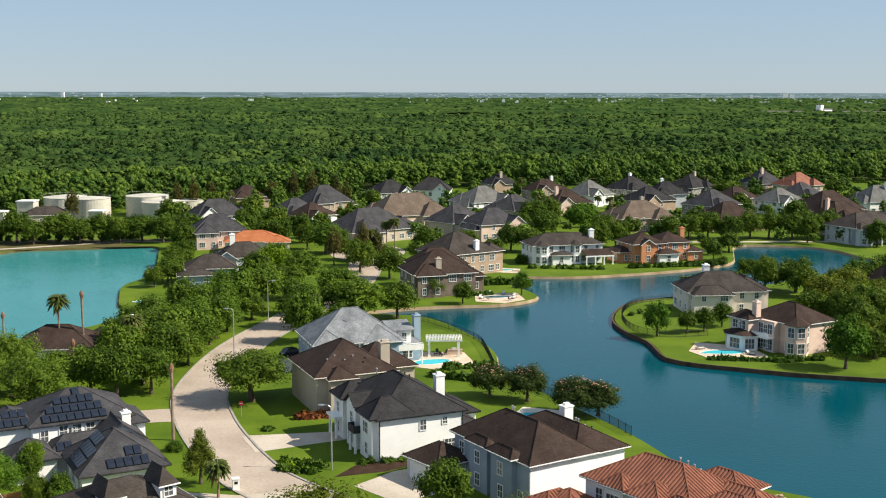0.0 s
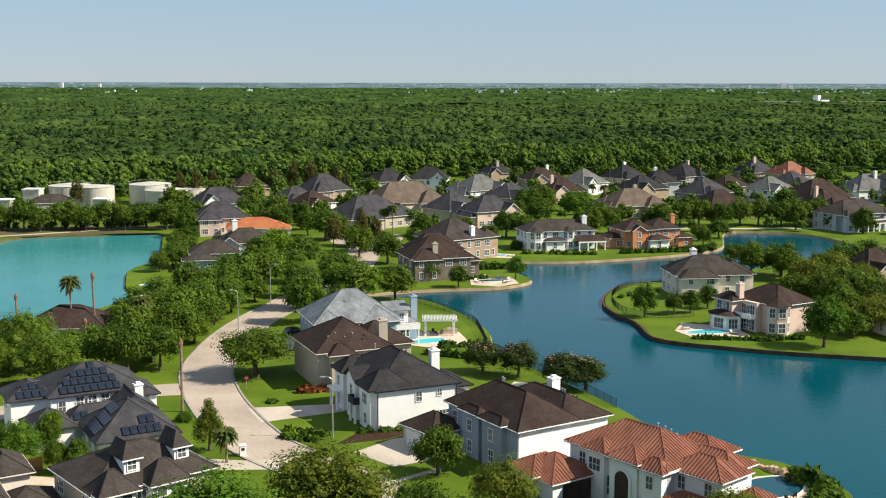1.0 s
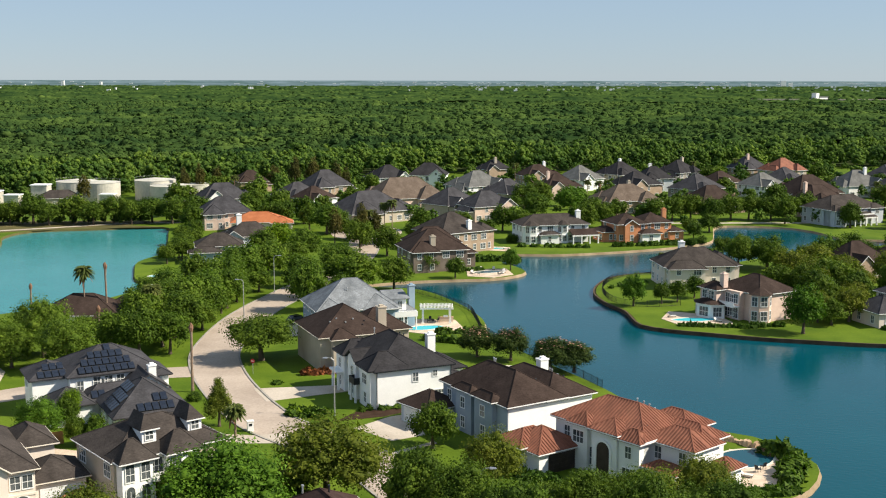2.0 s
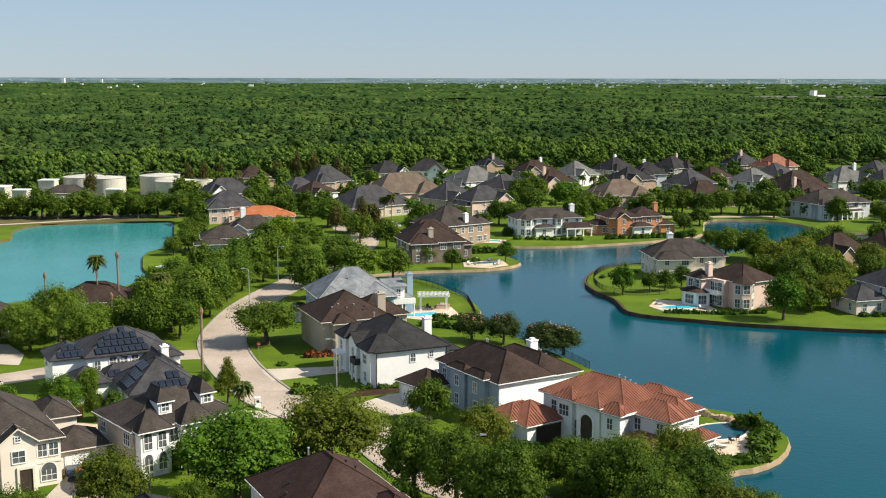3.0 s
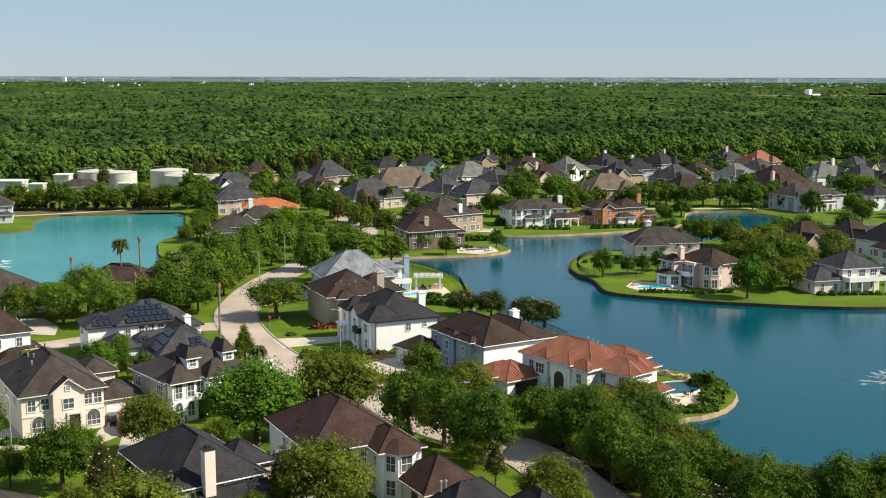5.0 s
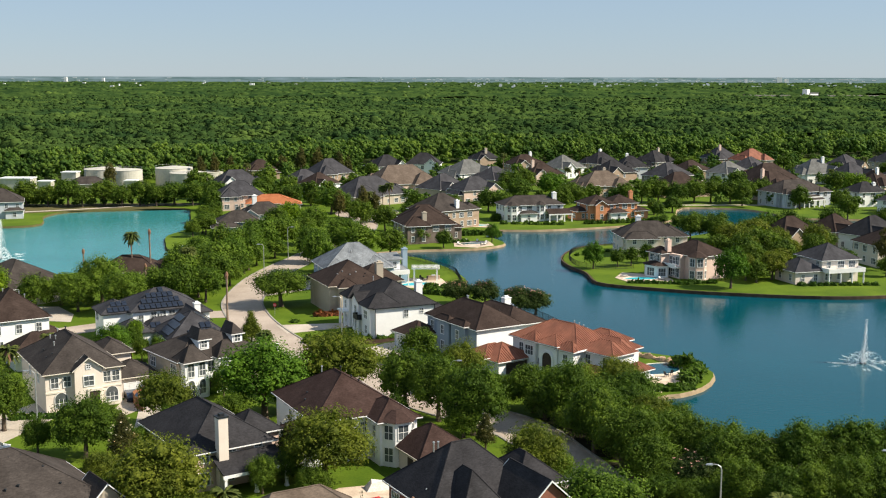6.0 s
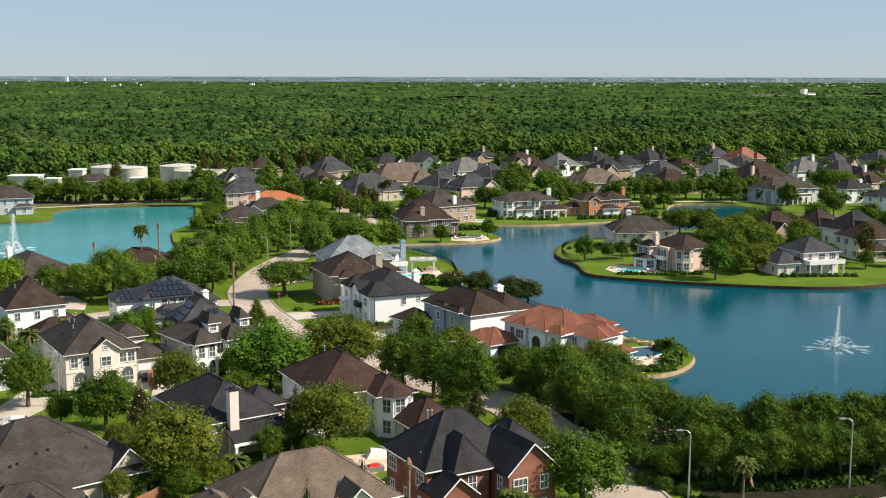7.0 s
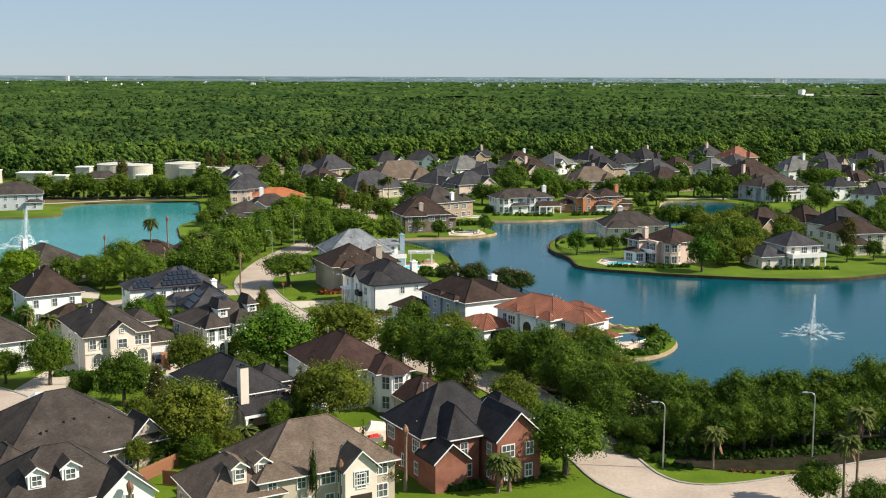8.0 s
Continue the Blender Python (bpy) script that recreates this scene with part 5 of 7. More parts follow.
for i, row in enumerate(FAR_HOUSES):
    hx, hy, hw, hd, rot, wc, rc, peak = row.split()
    hx, hy, hw, hd, rot, peak = float(hx), float(hy), float(hw), float(hd), float(rot) + 15, float(peak)
    HOUSE_SPOTS.append((hx, hy, max(hw, hd) / 2))
    (wm, wn_), (rm_, rn) = WALLS[wc], ROOFS[rc]
    rng = random.Random(i * 17 + 3)
    hw, hd, peak = hw * 1.14, hd * 1.1, peak + 0.7
    pitch = rng.uniform(35, 40)
    eave = min(6.2, max(3.4, peak - (min(hw, hd) / 2 + 0.55) * math.tan(radians(pitch))))
    pitch = math.degrees(math.atan((peak - eave) / (min(hw, hd) / 2 + 0.55)))
    wing, side = rng.choice((-1, 1)), rng.choice((-1, 1))
    gable = "gy" if wc == "w" or rng.random() < 0.4 else "hip"
    blocks = [(0, 0, hw, hd, 0, eave, "hip", pitch), (wing * hw * 0.26, -hd * 0.42, hw * 0.40, hd * 0.55, 0, eave - 0.1, gable, pitch + 2),
              (-wing * hw * 0.46, -hd * 0.1, hw * 0.34, hd * 0.66, 0, max(3.0, eave - rng.choice((0.3, 1.6))), "hip", pitch), (side * hw * 0.3, hd * 0.36, hw * 0.46, hd * 0.5, 0, eave - 0.2, "hip", pitch)]
    h = house("house", hx, hy, rot, blocks, wm, rm_, TRIM, f"{wn_} house with a {rn} shingle roof", "houses in the far rows", i, "SW")
    if rng.random() < 0.2:
        chimney(h, rng.uniform(-0.3, 0.3) * hw, rng.uniform(-0.2, 0.2) * hd, 1.3, 1.1, eave, peak + 0.9, rng.choice((W_WHITE, W_BEIGE, W_PINK)))
    if gable == "gy" and wc == "w":
        window(h, pose(wing * hw * 0.26, -hd * 0.42 - hd * 0.275 - 0.02, eave + 0.9), 0.9, 1.0, TRIM)


# ---- trees ----
def sphere_points(n, rng):
    out = []
    for i in range(n):
        z = 1 - 2 * (i + 0.5) / n
        a = i * 2.399963 + rng.uniform(-0.2, 0.2)
        r = math.sqrt(1 - z * z)
        out.append(Vector((r * math.cos(a), r * math.sin(a), z)))
    return out


ICO = bmesh.new()
for co in ((1, 0, 0), (-1, 0, 0), (0, 1, 0), (0, -1, 0), (0, 0, 1), (0, 0, -1)):
    ICO.verts.new(co)
bmesh.ops.convex_hull(ICO, input=ICO.verts)
ICO.verts.index_update()
ICO0_V = np.array([tuple(v.co) for v in ICO.verts])
ICO0_F = np.array([[v.index for v in f.verts] for f in ICO.faces])
ICO.free()


def mesh_from(name, verts, faces, material, smooth=False):
    """A mesh from arrays: faces is a list of (n, k) arrays."""
    me = bpy.data.meshes.new(name)
    me.from_pydata(np.asarray(verts).tolist(), [], [f for arr in faces for f in arr.tolist()])
    me.materials.append(material)
    if smooth:
        me.shade_smooth()
    return me


def crown_arrays(seed, lobes, leaves, leaf, rz, spread=0.66, lobe_r=0.34, shape="round", core=0.5):
    """A crown of radius 1: leaf sprays over many uneven lobes round a shaded core. rz: half its height."""
    rng = np.random.default_rng(seed)
    r = random.Random(seed)
    cen, rad = [], []
    for p in sphere_points(lobes, r):
        if p.z < -0.6:
            continue
        k = spread * r.uniform(0.55, 1.22)
        s = lobe_r * r.uniform(0.5, 1.25)
        c = Vector((p.x * k, p.y * k, p.z * k * rz))
        if shape == "cone":
            f = 1.0 - 0.42 * (p.z + 1)
            c.x, c.y, s = c.x * f, c.y * f, s * (0.55 + 0.45 * f)
        if shape == "flat" and c.z < 0:
            c.z *= 0.5
        cen.append(tuple(c))
        rad.append(s)
    cen, rad = np.array(cen), np.array(rad)
    V, F, n = [], [], 0
    for c, s in zip(cen, rad):
        v = ICO0_V * (s * core) * rng.uniform(0.8, 1.15, (len(ICO0_V), 1)) * np.array([1, 1, 0.8]) + c
        V.append(v)
        F.append(ICO0_F + n)
        n += len(v)
    which = rng.choice(len(cen), leaves, p=rad ** 2 / (rad ** 2).sum())
    d = rng.normal(size=(leaves, 3))
    d[:, 2] += 0.3
    d /= np.linalg.norm(d, axis=1, keepdims=True)
    pos = cen[which] + d * rad[which][:, None] * (0.48 + 0.62 * rng.uniform(0, 1, (leaves, 1)) ** 0.75) * np.array([1, 1, 0.82])
    nor = d + np.array([0, 0, 0.35]) + rng.normal(scale=0.38, size=(leaves, 3))
    nor /= np.linalg.norm(nor, axis=1, keepdims=True)
    a = np.cross(nor, rng.normal(size=(leaves, 3)))
    a /= np.linalg.norm(a, axis=1, keepdims=True)
    b = np.cross(nor, a)
    size = leaf * rng.uniform(0.55, 1.4, (leaves, 1))
    V.append(np.stack([pos - a * size * 0.75 - b * size * 0.6, pos + a * size * 0.75 - b * size * 0.6, pos + b * size * 1.25 - nor * size * 0.3], 1).reshape(-1, 3))
    F4 = np.arange(leaves * 3).reshape(-1, 3) + n
    return np.concatenate(V), F, F4, cen


def crown_mesh(seed, lobes, leaves, leaf, rz, material, spread=0.66, lobe_r=0.34, shape="round"):
    V, F, F4, cen = crown_arrays(seed, lobes, leaves, leaf, rz, spread, lobe_r, shape)
    return mesh_from("crown", V, F + [F4], material, True), cen


def trunk_mesh(seed, height, r0, cen, crown_r, crown_z, limbs=6):
    r = random.Random(seed)
    m = Mesh()
    lean = r.uniform(-0.25, 0.25)
    m.tube([(0, 0, -0.2), (0.0, 0, 0.25), (lean * 0.4, 0.05, height * 0.5), (lean, 0.1, height)], [r0 * 1.5, r0, r0 * 0.8, r0 * 0.6], 8)
    for i in r.sample(range(len(cen)), min(limbs, len(cen))):
        c = cen[i] * crown_r * 0.85
        p = Vector((c[0], c[1], c[2] + crown_z))
        s = Vector((lean * 0.7, 0.05, height * r.uniform(0.75, 1.0)))
        mid = (s + p) / 2 + Vector((0, 0, -0.3))
        m.tube([s, mid, p], [r0 * 0.5, r0 * 0.33, r0 * 0.12], 5, False)
    return m.data("trunk", True)


PROTO = {}


def proto(kind, variant, lod):
    """A tree of 8 m spread (crown radius 4), built once for each kind, shape and closeness."""
    key = (kind, variant, lod)
    if key in PROTO:
        return PROTO[key], False
    material, rz, label, shape = {
        "oak": (OAK, 0.82, "broad green oak tree with a dense crown", "round"), "fresh": (FRESH, 1.0, "bright green leafy garden tree", "round"), "olive": (OLIVE, 0.8, "olive-green tree with a loose crown", "flat"),
        "lime": (LIME, 0.9, "yellow-green leafy tree by the water", "round"), "magnolia": (MAGNOLIA, 1.5, "tall dark magnolia tree", "cone"), "crape": (CRAPE, 0.80, "crape myrtle with pink blossom on top", "round"),
        "elm": (ELM, 0.9, "broad light green street tree with a full crown", "round"), "pine": (PINE, 1.5, "tall thin pine with a brownish open crown", "round"), "young": (OLIVE, 1.35, "young cone-shaped olive-green tree", "cone"), "grove": (OAK, 1.05, "slender lakeside oak with a tall dense crown", "round"), "umbrella": (OAK, 0.58, "spreading oak with a flat umbrella crown", "flat"), "shrub": (HEDGE, 0.8, "round green garden shrub", "round")}[kind]
    n_lobes, n_leaf, leaf = {"near": (96, 12500, 0.0255), "mid": (64, 4400, 0.043), "far": (34, 1700, 0.08)}[lod]
    me, cen = crown_mesh(hash_of(kind) + variant * 31 + len(lod), n_lobes, n_leaf, leaf, rz, material, shape=shape)
    R = 4.0
    cz = R * rz * 0.5 if kind == "shrub" else R * rz * 0.8 + {"umbrella": 1.3, "grove": 1.5, "young": 0.4}.get(kind, 0.9)
    t = thing("tree" if kind != "shrub" else "shrub", pose(0, 0, 0), label, "tree" if kind != "shrub" else "shrub", "trees" if kind != "shrub" else "shrubs")
    part("crown", me, material, t, "", Matrix.Translation((0, 0, cz)) @ Matrix.Diagonal((R, R, R, 1)))
    if kind != "shrub":
        part("trunk", trunk_mesh(variant + 5, cz * 0.75, 0.3, cen, R, cz), BARK, t)
    if kind == "crape":
        top = np.array([c for c in cen if c[2] > 0.15])
        rng = np.random.default_rng(variant)
        n = 90
        p = top[rng.integers(0, len(top), n)] + rng.normal(scale=0.1, size=(n, 3)) + np.array([0, 0, 0.1])
        s = 0.05
        quad = np.stack([p + np.array([-s, 0, 0]), p + np.array([0, -s, s * 0.5]), p + np.array([s, 0, 0]), p + np.array([0, s, s * 0.5])], 1).reshape(-1, 3)
        part("blossom", mesh_from("blossom", quad, [np.arange(n * 4).reshape(-1, 4)], PINK), PINK, t, "pale pink blossom", Matrix.Translation((0, 0, cz)) @ Matrix.Diagonal((R, R, R, 1)))
    if kind == "magnolia":
        rng = np.random.default_rng(variant)
        n = 60
        d = rng.normal(size=(n, 3))
        p = cen[rng.integers(0, len(cen), n)] + d / np.linalg.norm(d, axis=1, keepdims=True) * 0.36
        s = 0.045
        quad = np.stack([p + np.array([-s, 0, 0]), p + np.array([0, -s, s]), p + np.array([s, 0, 0]), p + np.array([0, s, s])], 1).reshape(-1, 3)
        part("blossom", mesh_from("blossom", quad, [np.arange(n * 4).reshape(-1, 4)], FLOWER), FLOWER, t, "cream blossom", Matrix.Translation((0, 0, cz)) @ Matrix.Diagonal((R, R, R, 1)))
    PROTO[key] = t
    return t, True


def hash_of(word):
    return sum(ord(c) * (i + 3) for i, c in enumerate(word))


COUNT = [0]


def plant(kind, x, y, r, lod="mid", tall=1.0):
    COUNT[0] += 1
    rng = random.Random(COUNT[0] * 7 + 1)
    t, fresh = proto(kind, rng.randrange(4 if lod != "far" else 5), lod)
    s = r / 4.0 * rng.uniform(0.95, 1.1)
    up = s if kind in ("shrub", "magnolia", "young") else (4.0 + 0.75 * r) / 7.0 * (1.0 if r < 4.2 else 1.25)
    m = pose(x, y, 0, 0, 0, rng.uniform(0, 360)) @ Matrix.Diagonal((s, s, up * tall * rng.uniform(0.92, 1.1), 1))
    if fresh:
        t.matrix_basis = m
        return t
    c = copy_thing(t, Matrix.Identity(4))
    c.matrix_basis = m
    return c


for kind, x, y, r in [("oak", 37.5, 80, 3.0), ("oak", -33, 71, 2.6), ("oak", -27, 69.5, 2.4), ("olive", -24, 73, 2.6), ("oak", -35, 78, 3.0), ("oak", -32, 82, 2.8), ("oak", -28, 80, 2.2), ("oak", -12, 83, 2.4), ("oak", -16, 88, 2.6)]:
    plant(kind, x, y, r, "near", 0.8)
plant("young", -33.4, 160.6, 3.3, "near")
for kind, x, y, r in [("lime", -55.6, 161, 1.9), ("oak", -51.8, 150.6, 1.7), ("shrub", -43.4, 171.5, 1.7), ("shrub", -42.0, 168.4, 1.9), ("shrub", -41.0, 165.0, 1.5), ("shrub", -40.2, 174.6, 1.4)]:
    plant(kind, x, y, r, "near")
for x, y, r in [(-2.2, 120.0, 5.0), (3.2, 115.0, 4.6), (8.4, 108.4, 5.4), (25.2, 100.5, 4.6), (22.6, 111.5, 4.4), (28.0, 93.5, 4.6), (30.6, 86.5, 4.0)]:
    plant("oak", x, y, r, "near", 1.12)
plant("crape", 35.6, 82.6, 3.6, "near", 1.0)
for kind, x, y, r in [("olive", -34.6, 67.2, 2.1), ("shrub", -37.6, 64.6, 1.5), ("shrub", -36.0, 66.0, 1.2), ("shrub", -33.0, 70.0, 1.4), ("shrub", -31.8, 72.0, 1.6), ("shrub", -39.6, 62.8, 1.3), ("shrub", 31.5, 76.5, 2.0), ("shrub", 33.4, 74.4, 1.7), ("oak", 31.0, 79.5, 3.0), ("oak", 34.5, 77.0, 2.8), ("shrub", 35.6, 72.4, 1.3)]:
    plant(kind, x, y, r, "near", 0.85)
for kind, x, y, r in [("oak", 19.5, 116, 4.0), ("olive", 25, 121, 4.6), ("olive", 32, 125, 4.2), ("oak", 33, 117, 4.4), ("olive", 34, 106, 4.2), ("oak", 37, 108, 3.8), ("oak", 29, 104, 3.6), ("olive", 28, 99, 3.8)]:
    plant(kind, x, y, r, "near", 0.86)
for x, y, r in [(80, 237, 3.2), (87, 238, 3.8), (84, 252, 4.2), (93, 252, 3.8), (96, 265, 4.2), (88, 270, 4.4)]:
    plant("olive", x, y, r, "mid", 1.1)
LAKE_BELT = [(18, 120, 4.5), (23, 120, 4.6), (28, 118, 4.6), (32, 111, 4.4), (34, 101, 3.7), (33, 92, 3.6), (36, 97, 3.5), (37, 91, 3.5), (40, 88, 3.4), (29, 90, 3.9), (7, 107, 3.4), (39, 84, 3.9), (44, 84, 3.7), (48, 83.5, 3.9),
             (52, 84.5, 3.8), (56, 85, 4.0), (61, 85.5, 3.8), (65, 86, 4.1), (70, 86.5, 4.2), (75, 87, 3.9), (80, 87.5, 3.9), (86, 88, 4.3), (92, 88, 4.0), (98, 88, 4.2), (105, 88.5, 4.2), (112, 89, 4.2)]
for x, y, r in LAKE_BELT:
    plant("grove" if y < 95 else "oak", x, y, r, "near", 1.1 if y < 95 else 0.84)
for x, y, r in [(80, 82, 3.2), (85, 82, 3.3), (90, 82.5, 3.4), (96, 83, 3.4), (102, 83, 3.4), (40, 76, 3.2), (44, 75, 3.2), (48, 75.5, 3.3), (52, 76, 3.3), (57, 77.5, 3.4), (62, 79, 3.4), (66, 80, 3.4), (71, 80.5, 3.0), (76, 81, 3.0), (23, 107, 3.4), (13, 122, 3.4)]:
    plant("grove" if y < 100 else "oak", x, y, r, "near", 1.0 if y < 100 else 0.85)
for kind, x, y, r in [("elm", 22.4, 67.2, 5.7), ("olive", 16, 87, 4.2), ("olive", -13.4, 128, 6.8), ("fresh", -23.4, 115.5, 7.2), ("olive", -37.5, 110.5, 4.4), ("olive", -29.2, 74, 5.8), ("oak", -45, 97, 4.2), ("magnolia", -38, 91, 3.1),
                      ("olive", -11, 88, 5.8), ("oak", -61, 109, 4.3), ("oak", -69, 110, 3.6), ("fresh", -79, 146, 2.6), ("fresh", -57.4, 152, 3.5), ("oak", 52, 55.5, 3.5), ("shrub", 58.8, 56.5, 3.0), ("oak", -20, 119, 3.6), ("olive", 7.0, 132, 4.2), ("oak", -27, 108, 3.4)]:
    plant(kind, x, y, r, "near")
for x, y, r in [(10, 100, 2.4), (-16.2, 91.5, 3.0), (-1, 58, 2.3), (-11, 54, 2.2)]:
    plant("magnolia", x, y, r, "near")
for kind, x, y, r in [("lime", -101, 201, 5.4), ("oak", -87, 194, 4.8), ("elm", -75, 203, 6.4), ("elm", -67, 193, 5.6), ("elm", -78, 195, 4.2), ("umbrella", -33.9, 201.5, 6.8), ("crape", 6.2, 205, 3.9), ("crape", 12.4, 202, 3.7), ("crape", 19.2, 194.5, 4.1), ("crape", 23.4, 194.4, 4.0)]:
    plant(kind, x, y, r, "near" if y < 220 else "mid", 0.95 if kind == "crape" else 1.0)
for kind, x, y, r in [("oak", -45, 106, 2.9), ("oak", -37, 94, 3.0), ("oak", -60, 132, 2.2), ("oak", -18.5, 84, 2.1), ("fresh", -65, 150, 2.2), ("oak", -32, 127, 2.1), ("oak", -18, 127, 3.0), ("oak", -1, 151, 3.6), ("oak", -3, 113, 2.4), ("oak", -71, 131, 2.6),
                      ("oak", -49, 151, 2.0), ("oak", -80, 131, 3.2), ("oak", -52, 98, 2.4), ("olive", -39.5, 85, 2.6), ("oak", -96, 184, 4.0), ("fresh", -45, 141, 2.0), ("oak", -60, 185, 3.2), ("oak", -56, 160, 2.0), ("oak", -88, 157, 2.6), ("oak", -92, 170, 3.4), ("oak", -20, 96, 1.9), ("oak", -34, 104, 3.0)]:
    plant(kind, x, y, r, "near" if y < 110 else "mid")
for x, y, r in [(32, 84, 3.3), (18, 86, 3.4)]:
    plant("oak", x, y, r, "near", 0.9)
for x, y, r in [(150, 330, 5.0), (165, 335, 4.6), (140, 395, 4.6), (155, 392, 4.4), (172, 390, 4.0), (185, 395, 4.6), (120, 405, 4.6), (200, 400, 5.0), (185, 368, 3.8), (145, 300, 4.6), (160, 290, 4.8), (110, 250, 3.0), (118, 243, 2.6), (150, 265, 4.0)]:
    plant("oak", x, y, r, "mid")
for kind, x, y, r in [("fresh", 73.6, 226, 4.9), ("oak", 83, 243, 4.4), ("olive", 89, 247, 4.0), ("oak", 84, 262, 4.2), ("oak", 88, 301, 4.4), ("oak", 93, 294, 4.6), ("fresh", 103, 306, 4.6), ("olive", 101, 271, 3.6), ("oak", 118, 307, 4.0),
                      ("oak", 125, 312, 3.6), ("oak", 80, 327, 3.4), ("oak", 87, 333, 3.4), ("oak", 92, 273, 4.4), ("oak", 127, 247, 3.0), ("olive", 99, 280, 4.2), ("oak", 72, 306, 3.0), ("oak", 140, 300, 3.2), ("oak", 147, 360, 4.4), ("lime", 165, 342, 4.2)]:
    plant(kind, x, y, r, "mid", 1.02)
for x, y, r in [(-26, 350, 4.6), (-33, 362, 4.0), (-10, 384, 4.4), (4, 389, 4.0), (12, 372, 3.4), (18, 384, 5.0), (24, 380, 4.6), (46, 384, 4.8), (53, 392, 4.6), (-38, 376, 4.6), (-20, 352, 3.4), (-12, 362, 3.0), (-48, 384, 4.4), (-58, 392, 4.8), (80, 376, 3.4), (88, 382, 4.0)]:
    plant("oak", x, y, r, "mid")
for x, y, r in [(-55, 212, 3.4), (-50.5, 227, 3.2), (-50, 244, 3.2), (-49, 257, 3.0), (-56, 244, 3.4), (-66, 236, 3.4), (-58, 256, 3.2), (-46, 270, 3.2), (-60, 238, 3.6), (-66, 246, 3.6), (-70, 212, 3.4), (-66, 218, 3.4), (-80, 208, 3.2), (-84, 202, 3.6)]:
    plant("elm", x, y, r * 1.2, "mid", 0.85)
ROAD_TREES = [(-63, 228, 6.0), (-57, 232, 6.6), (-52, 238, 5.6), (-57, 203, 4.8), (-52, 206, 4.4), (-62, 205, 4.3), (-53, 220, 4.6), (-52, 276, 6.6), (-46, 284, 6.0), (-34, 262, 5.4), (-28, 284, 5.6), (-21, 265, 6.2), (-13, 272, 5.0), (-40, 314, 5.6),
              (-41, 374, 6.0), (-18, 327, 5.0), (-50, 250, 5.0), (-31, 246, 5.0), (-24, 248, 4.2), (-60, 218, 5.0), (-52, 262, 5.6), (-60, 266, 5.6), (-27, 272, 5.0), (-62, 248, 5.0), (-42, 296, 5.0), (-5, 300, 3.0), (-36, 276, 4.4)]
for i, (x, y, r) in enumerate(ROAD_TREES):
    plant("elm" if i % 3 else "oak", x, y, r, "mid")
for kind, x, y, r in [("lime", -50, 326, 5.6), ("oak", 2, 290, 3.0), ("fresh", 17, 303, 2.4), ("oak", -27, 338, 5.0), ("oak", -52, 312, 5.0), ("oak", -76, 318, 4.0)]:
    plant(kind, x, y, r, "mid")
for x, y, r in [(-172, 392, 5.0), (-164, 396, 6.6), (-155, 395, 4.8), (-148, 398, 6.2), (-141, 394, 4.6), (-134, 399, 6.8), (-126, 396, 5.0), (-120, 400, 6.2), (-113, 398, 4.4), (-107, 403, 6.4), (-99, 400, 5.2), (-92, 406, 6.4), (-74, 418, 4.8), (-76, 431, 5.4), (-84, 352, 3.4), (-79, 345, 3.4), (-79, 312, 3.0), (-52, 350, 4.0), (-88, 384, 4.6), (-79, 332, 4.0), (-78, 322, 3.6), (-82, 362, 3.3)]:
    plant("oak", x, y, r, "mid")
for kind, x, y, r in [("fresh", 43, 254, 3.1), ("oak", 50, 257, 2.3), ("oak", 54, 259, 2.5), ("oak", 59, 264, 2.8), ("oak", 83, 249, 5.6), ("oak", 90, 260, 5.8), ("oak", 94, 255, 5.0), ("olive", 86, 279, 5.4), ("olive", 96, 293, 5.5), ("oak", 88, 308, 5.5),
                      ("oak", 80, 308, 4.3), ("oak", 104, 301, 5.6), ("oak", 111, 309, 5.0), ("oak", 117, 317, 4.1), ("oak", 82, 234, 3.6), ("oak", 79, 266, 4.5), ("oak", 105, 262, 4.4), ("olive", 110, 278, 5.0), ("oak", 127, 317, 5.0), ("oak", 151, 310, 5.1)]:
    plant(kind, x, y, r, "mid")
for kind, x, y, r in [("oak", 127, 276, 3.7), ("fresh", 137, 252, 3.2), ("oak", 142, 284, 4.0), ("oak", 116, 287, 3.8), ("oak", 170, 445, 6.4), ("lime", 172, 424, 5.6), ("oak", 218, 509, 7.0), ("oak", 196, 380, 4.6), ("oak", 29, 447, 6.4), ("oak", 36, 456, 6.6), ("oak", 31, 412, 6.0), ("fresh", 45, 426, 6.6),
                      ("oak", 51, 411, 5.4), ("oak", 55, 381, 3.2), ("oak", 24, 438, 4.0), ("shrub", 20, 356, 2.6), ("shrub", 76, 352, 2.0), ("shrub", 80, 356, 2.0), ("oak", 79, 364, 2.8)]:
    plant(kind, x, y, r, "mid")
for i in range(9):
    plant("oak", 74 + i * 7.2, 411 + (i % 3) * 2.0 + i * 0.4, 5.2 - (i % 2) * 0.4, "mid")
for x, y, r, up in [(-149, 458, 3.2, 1.35), (-113, 480, 2.8, 1.5), (-108, 486, 2.4, 1.6), (-74, 536, 3.4, 1.4), (-66, 538, 3.6, 1.4), (-82, 524, 3.0, 1.2), (-50, 496, 3.0, 1.5), (-46, 498, 2.8, 1.3), (-27, 346, 2.4, 1.5), (-23, 350, 2.2, 1.4), (-36, 352, 2.6, 1.3), (-14, 470, 2.6, 0.8), (121, 252, 3.0, 1.3), (133, 240, 2.6, 1.0), (-104, 500, 3.0, 1.4)]:
    plant("pine", x, y, r, "mid", up)
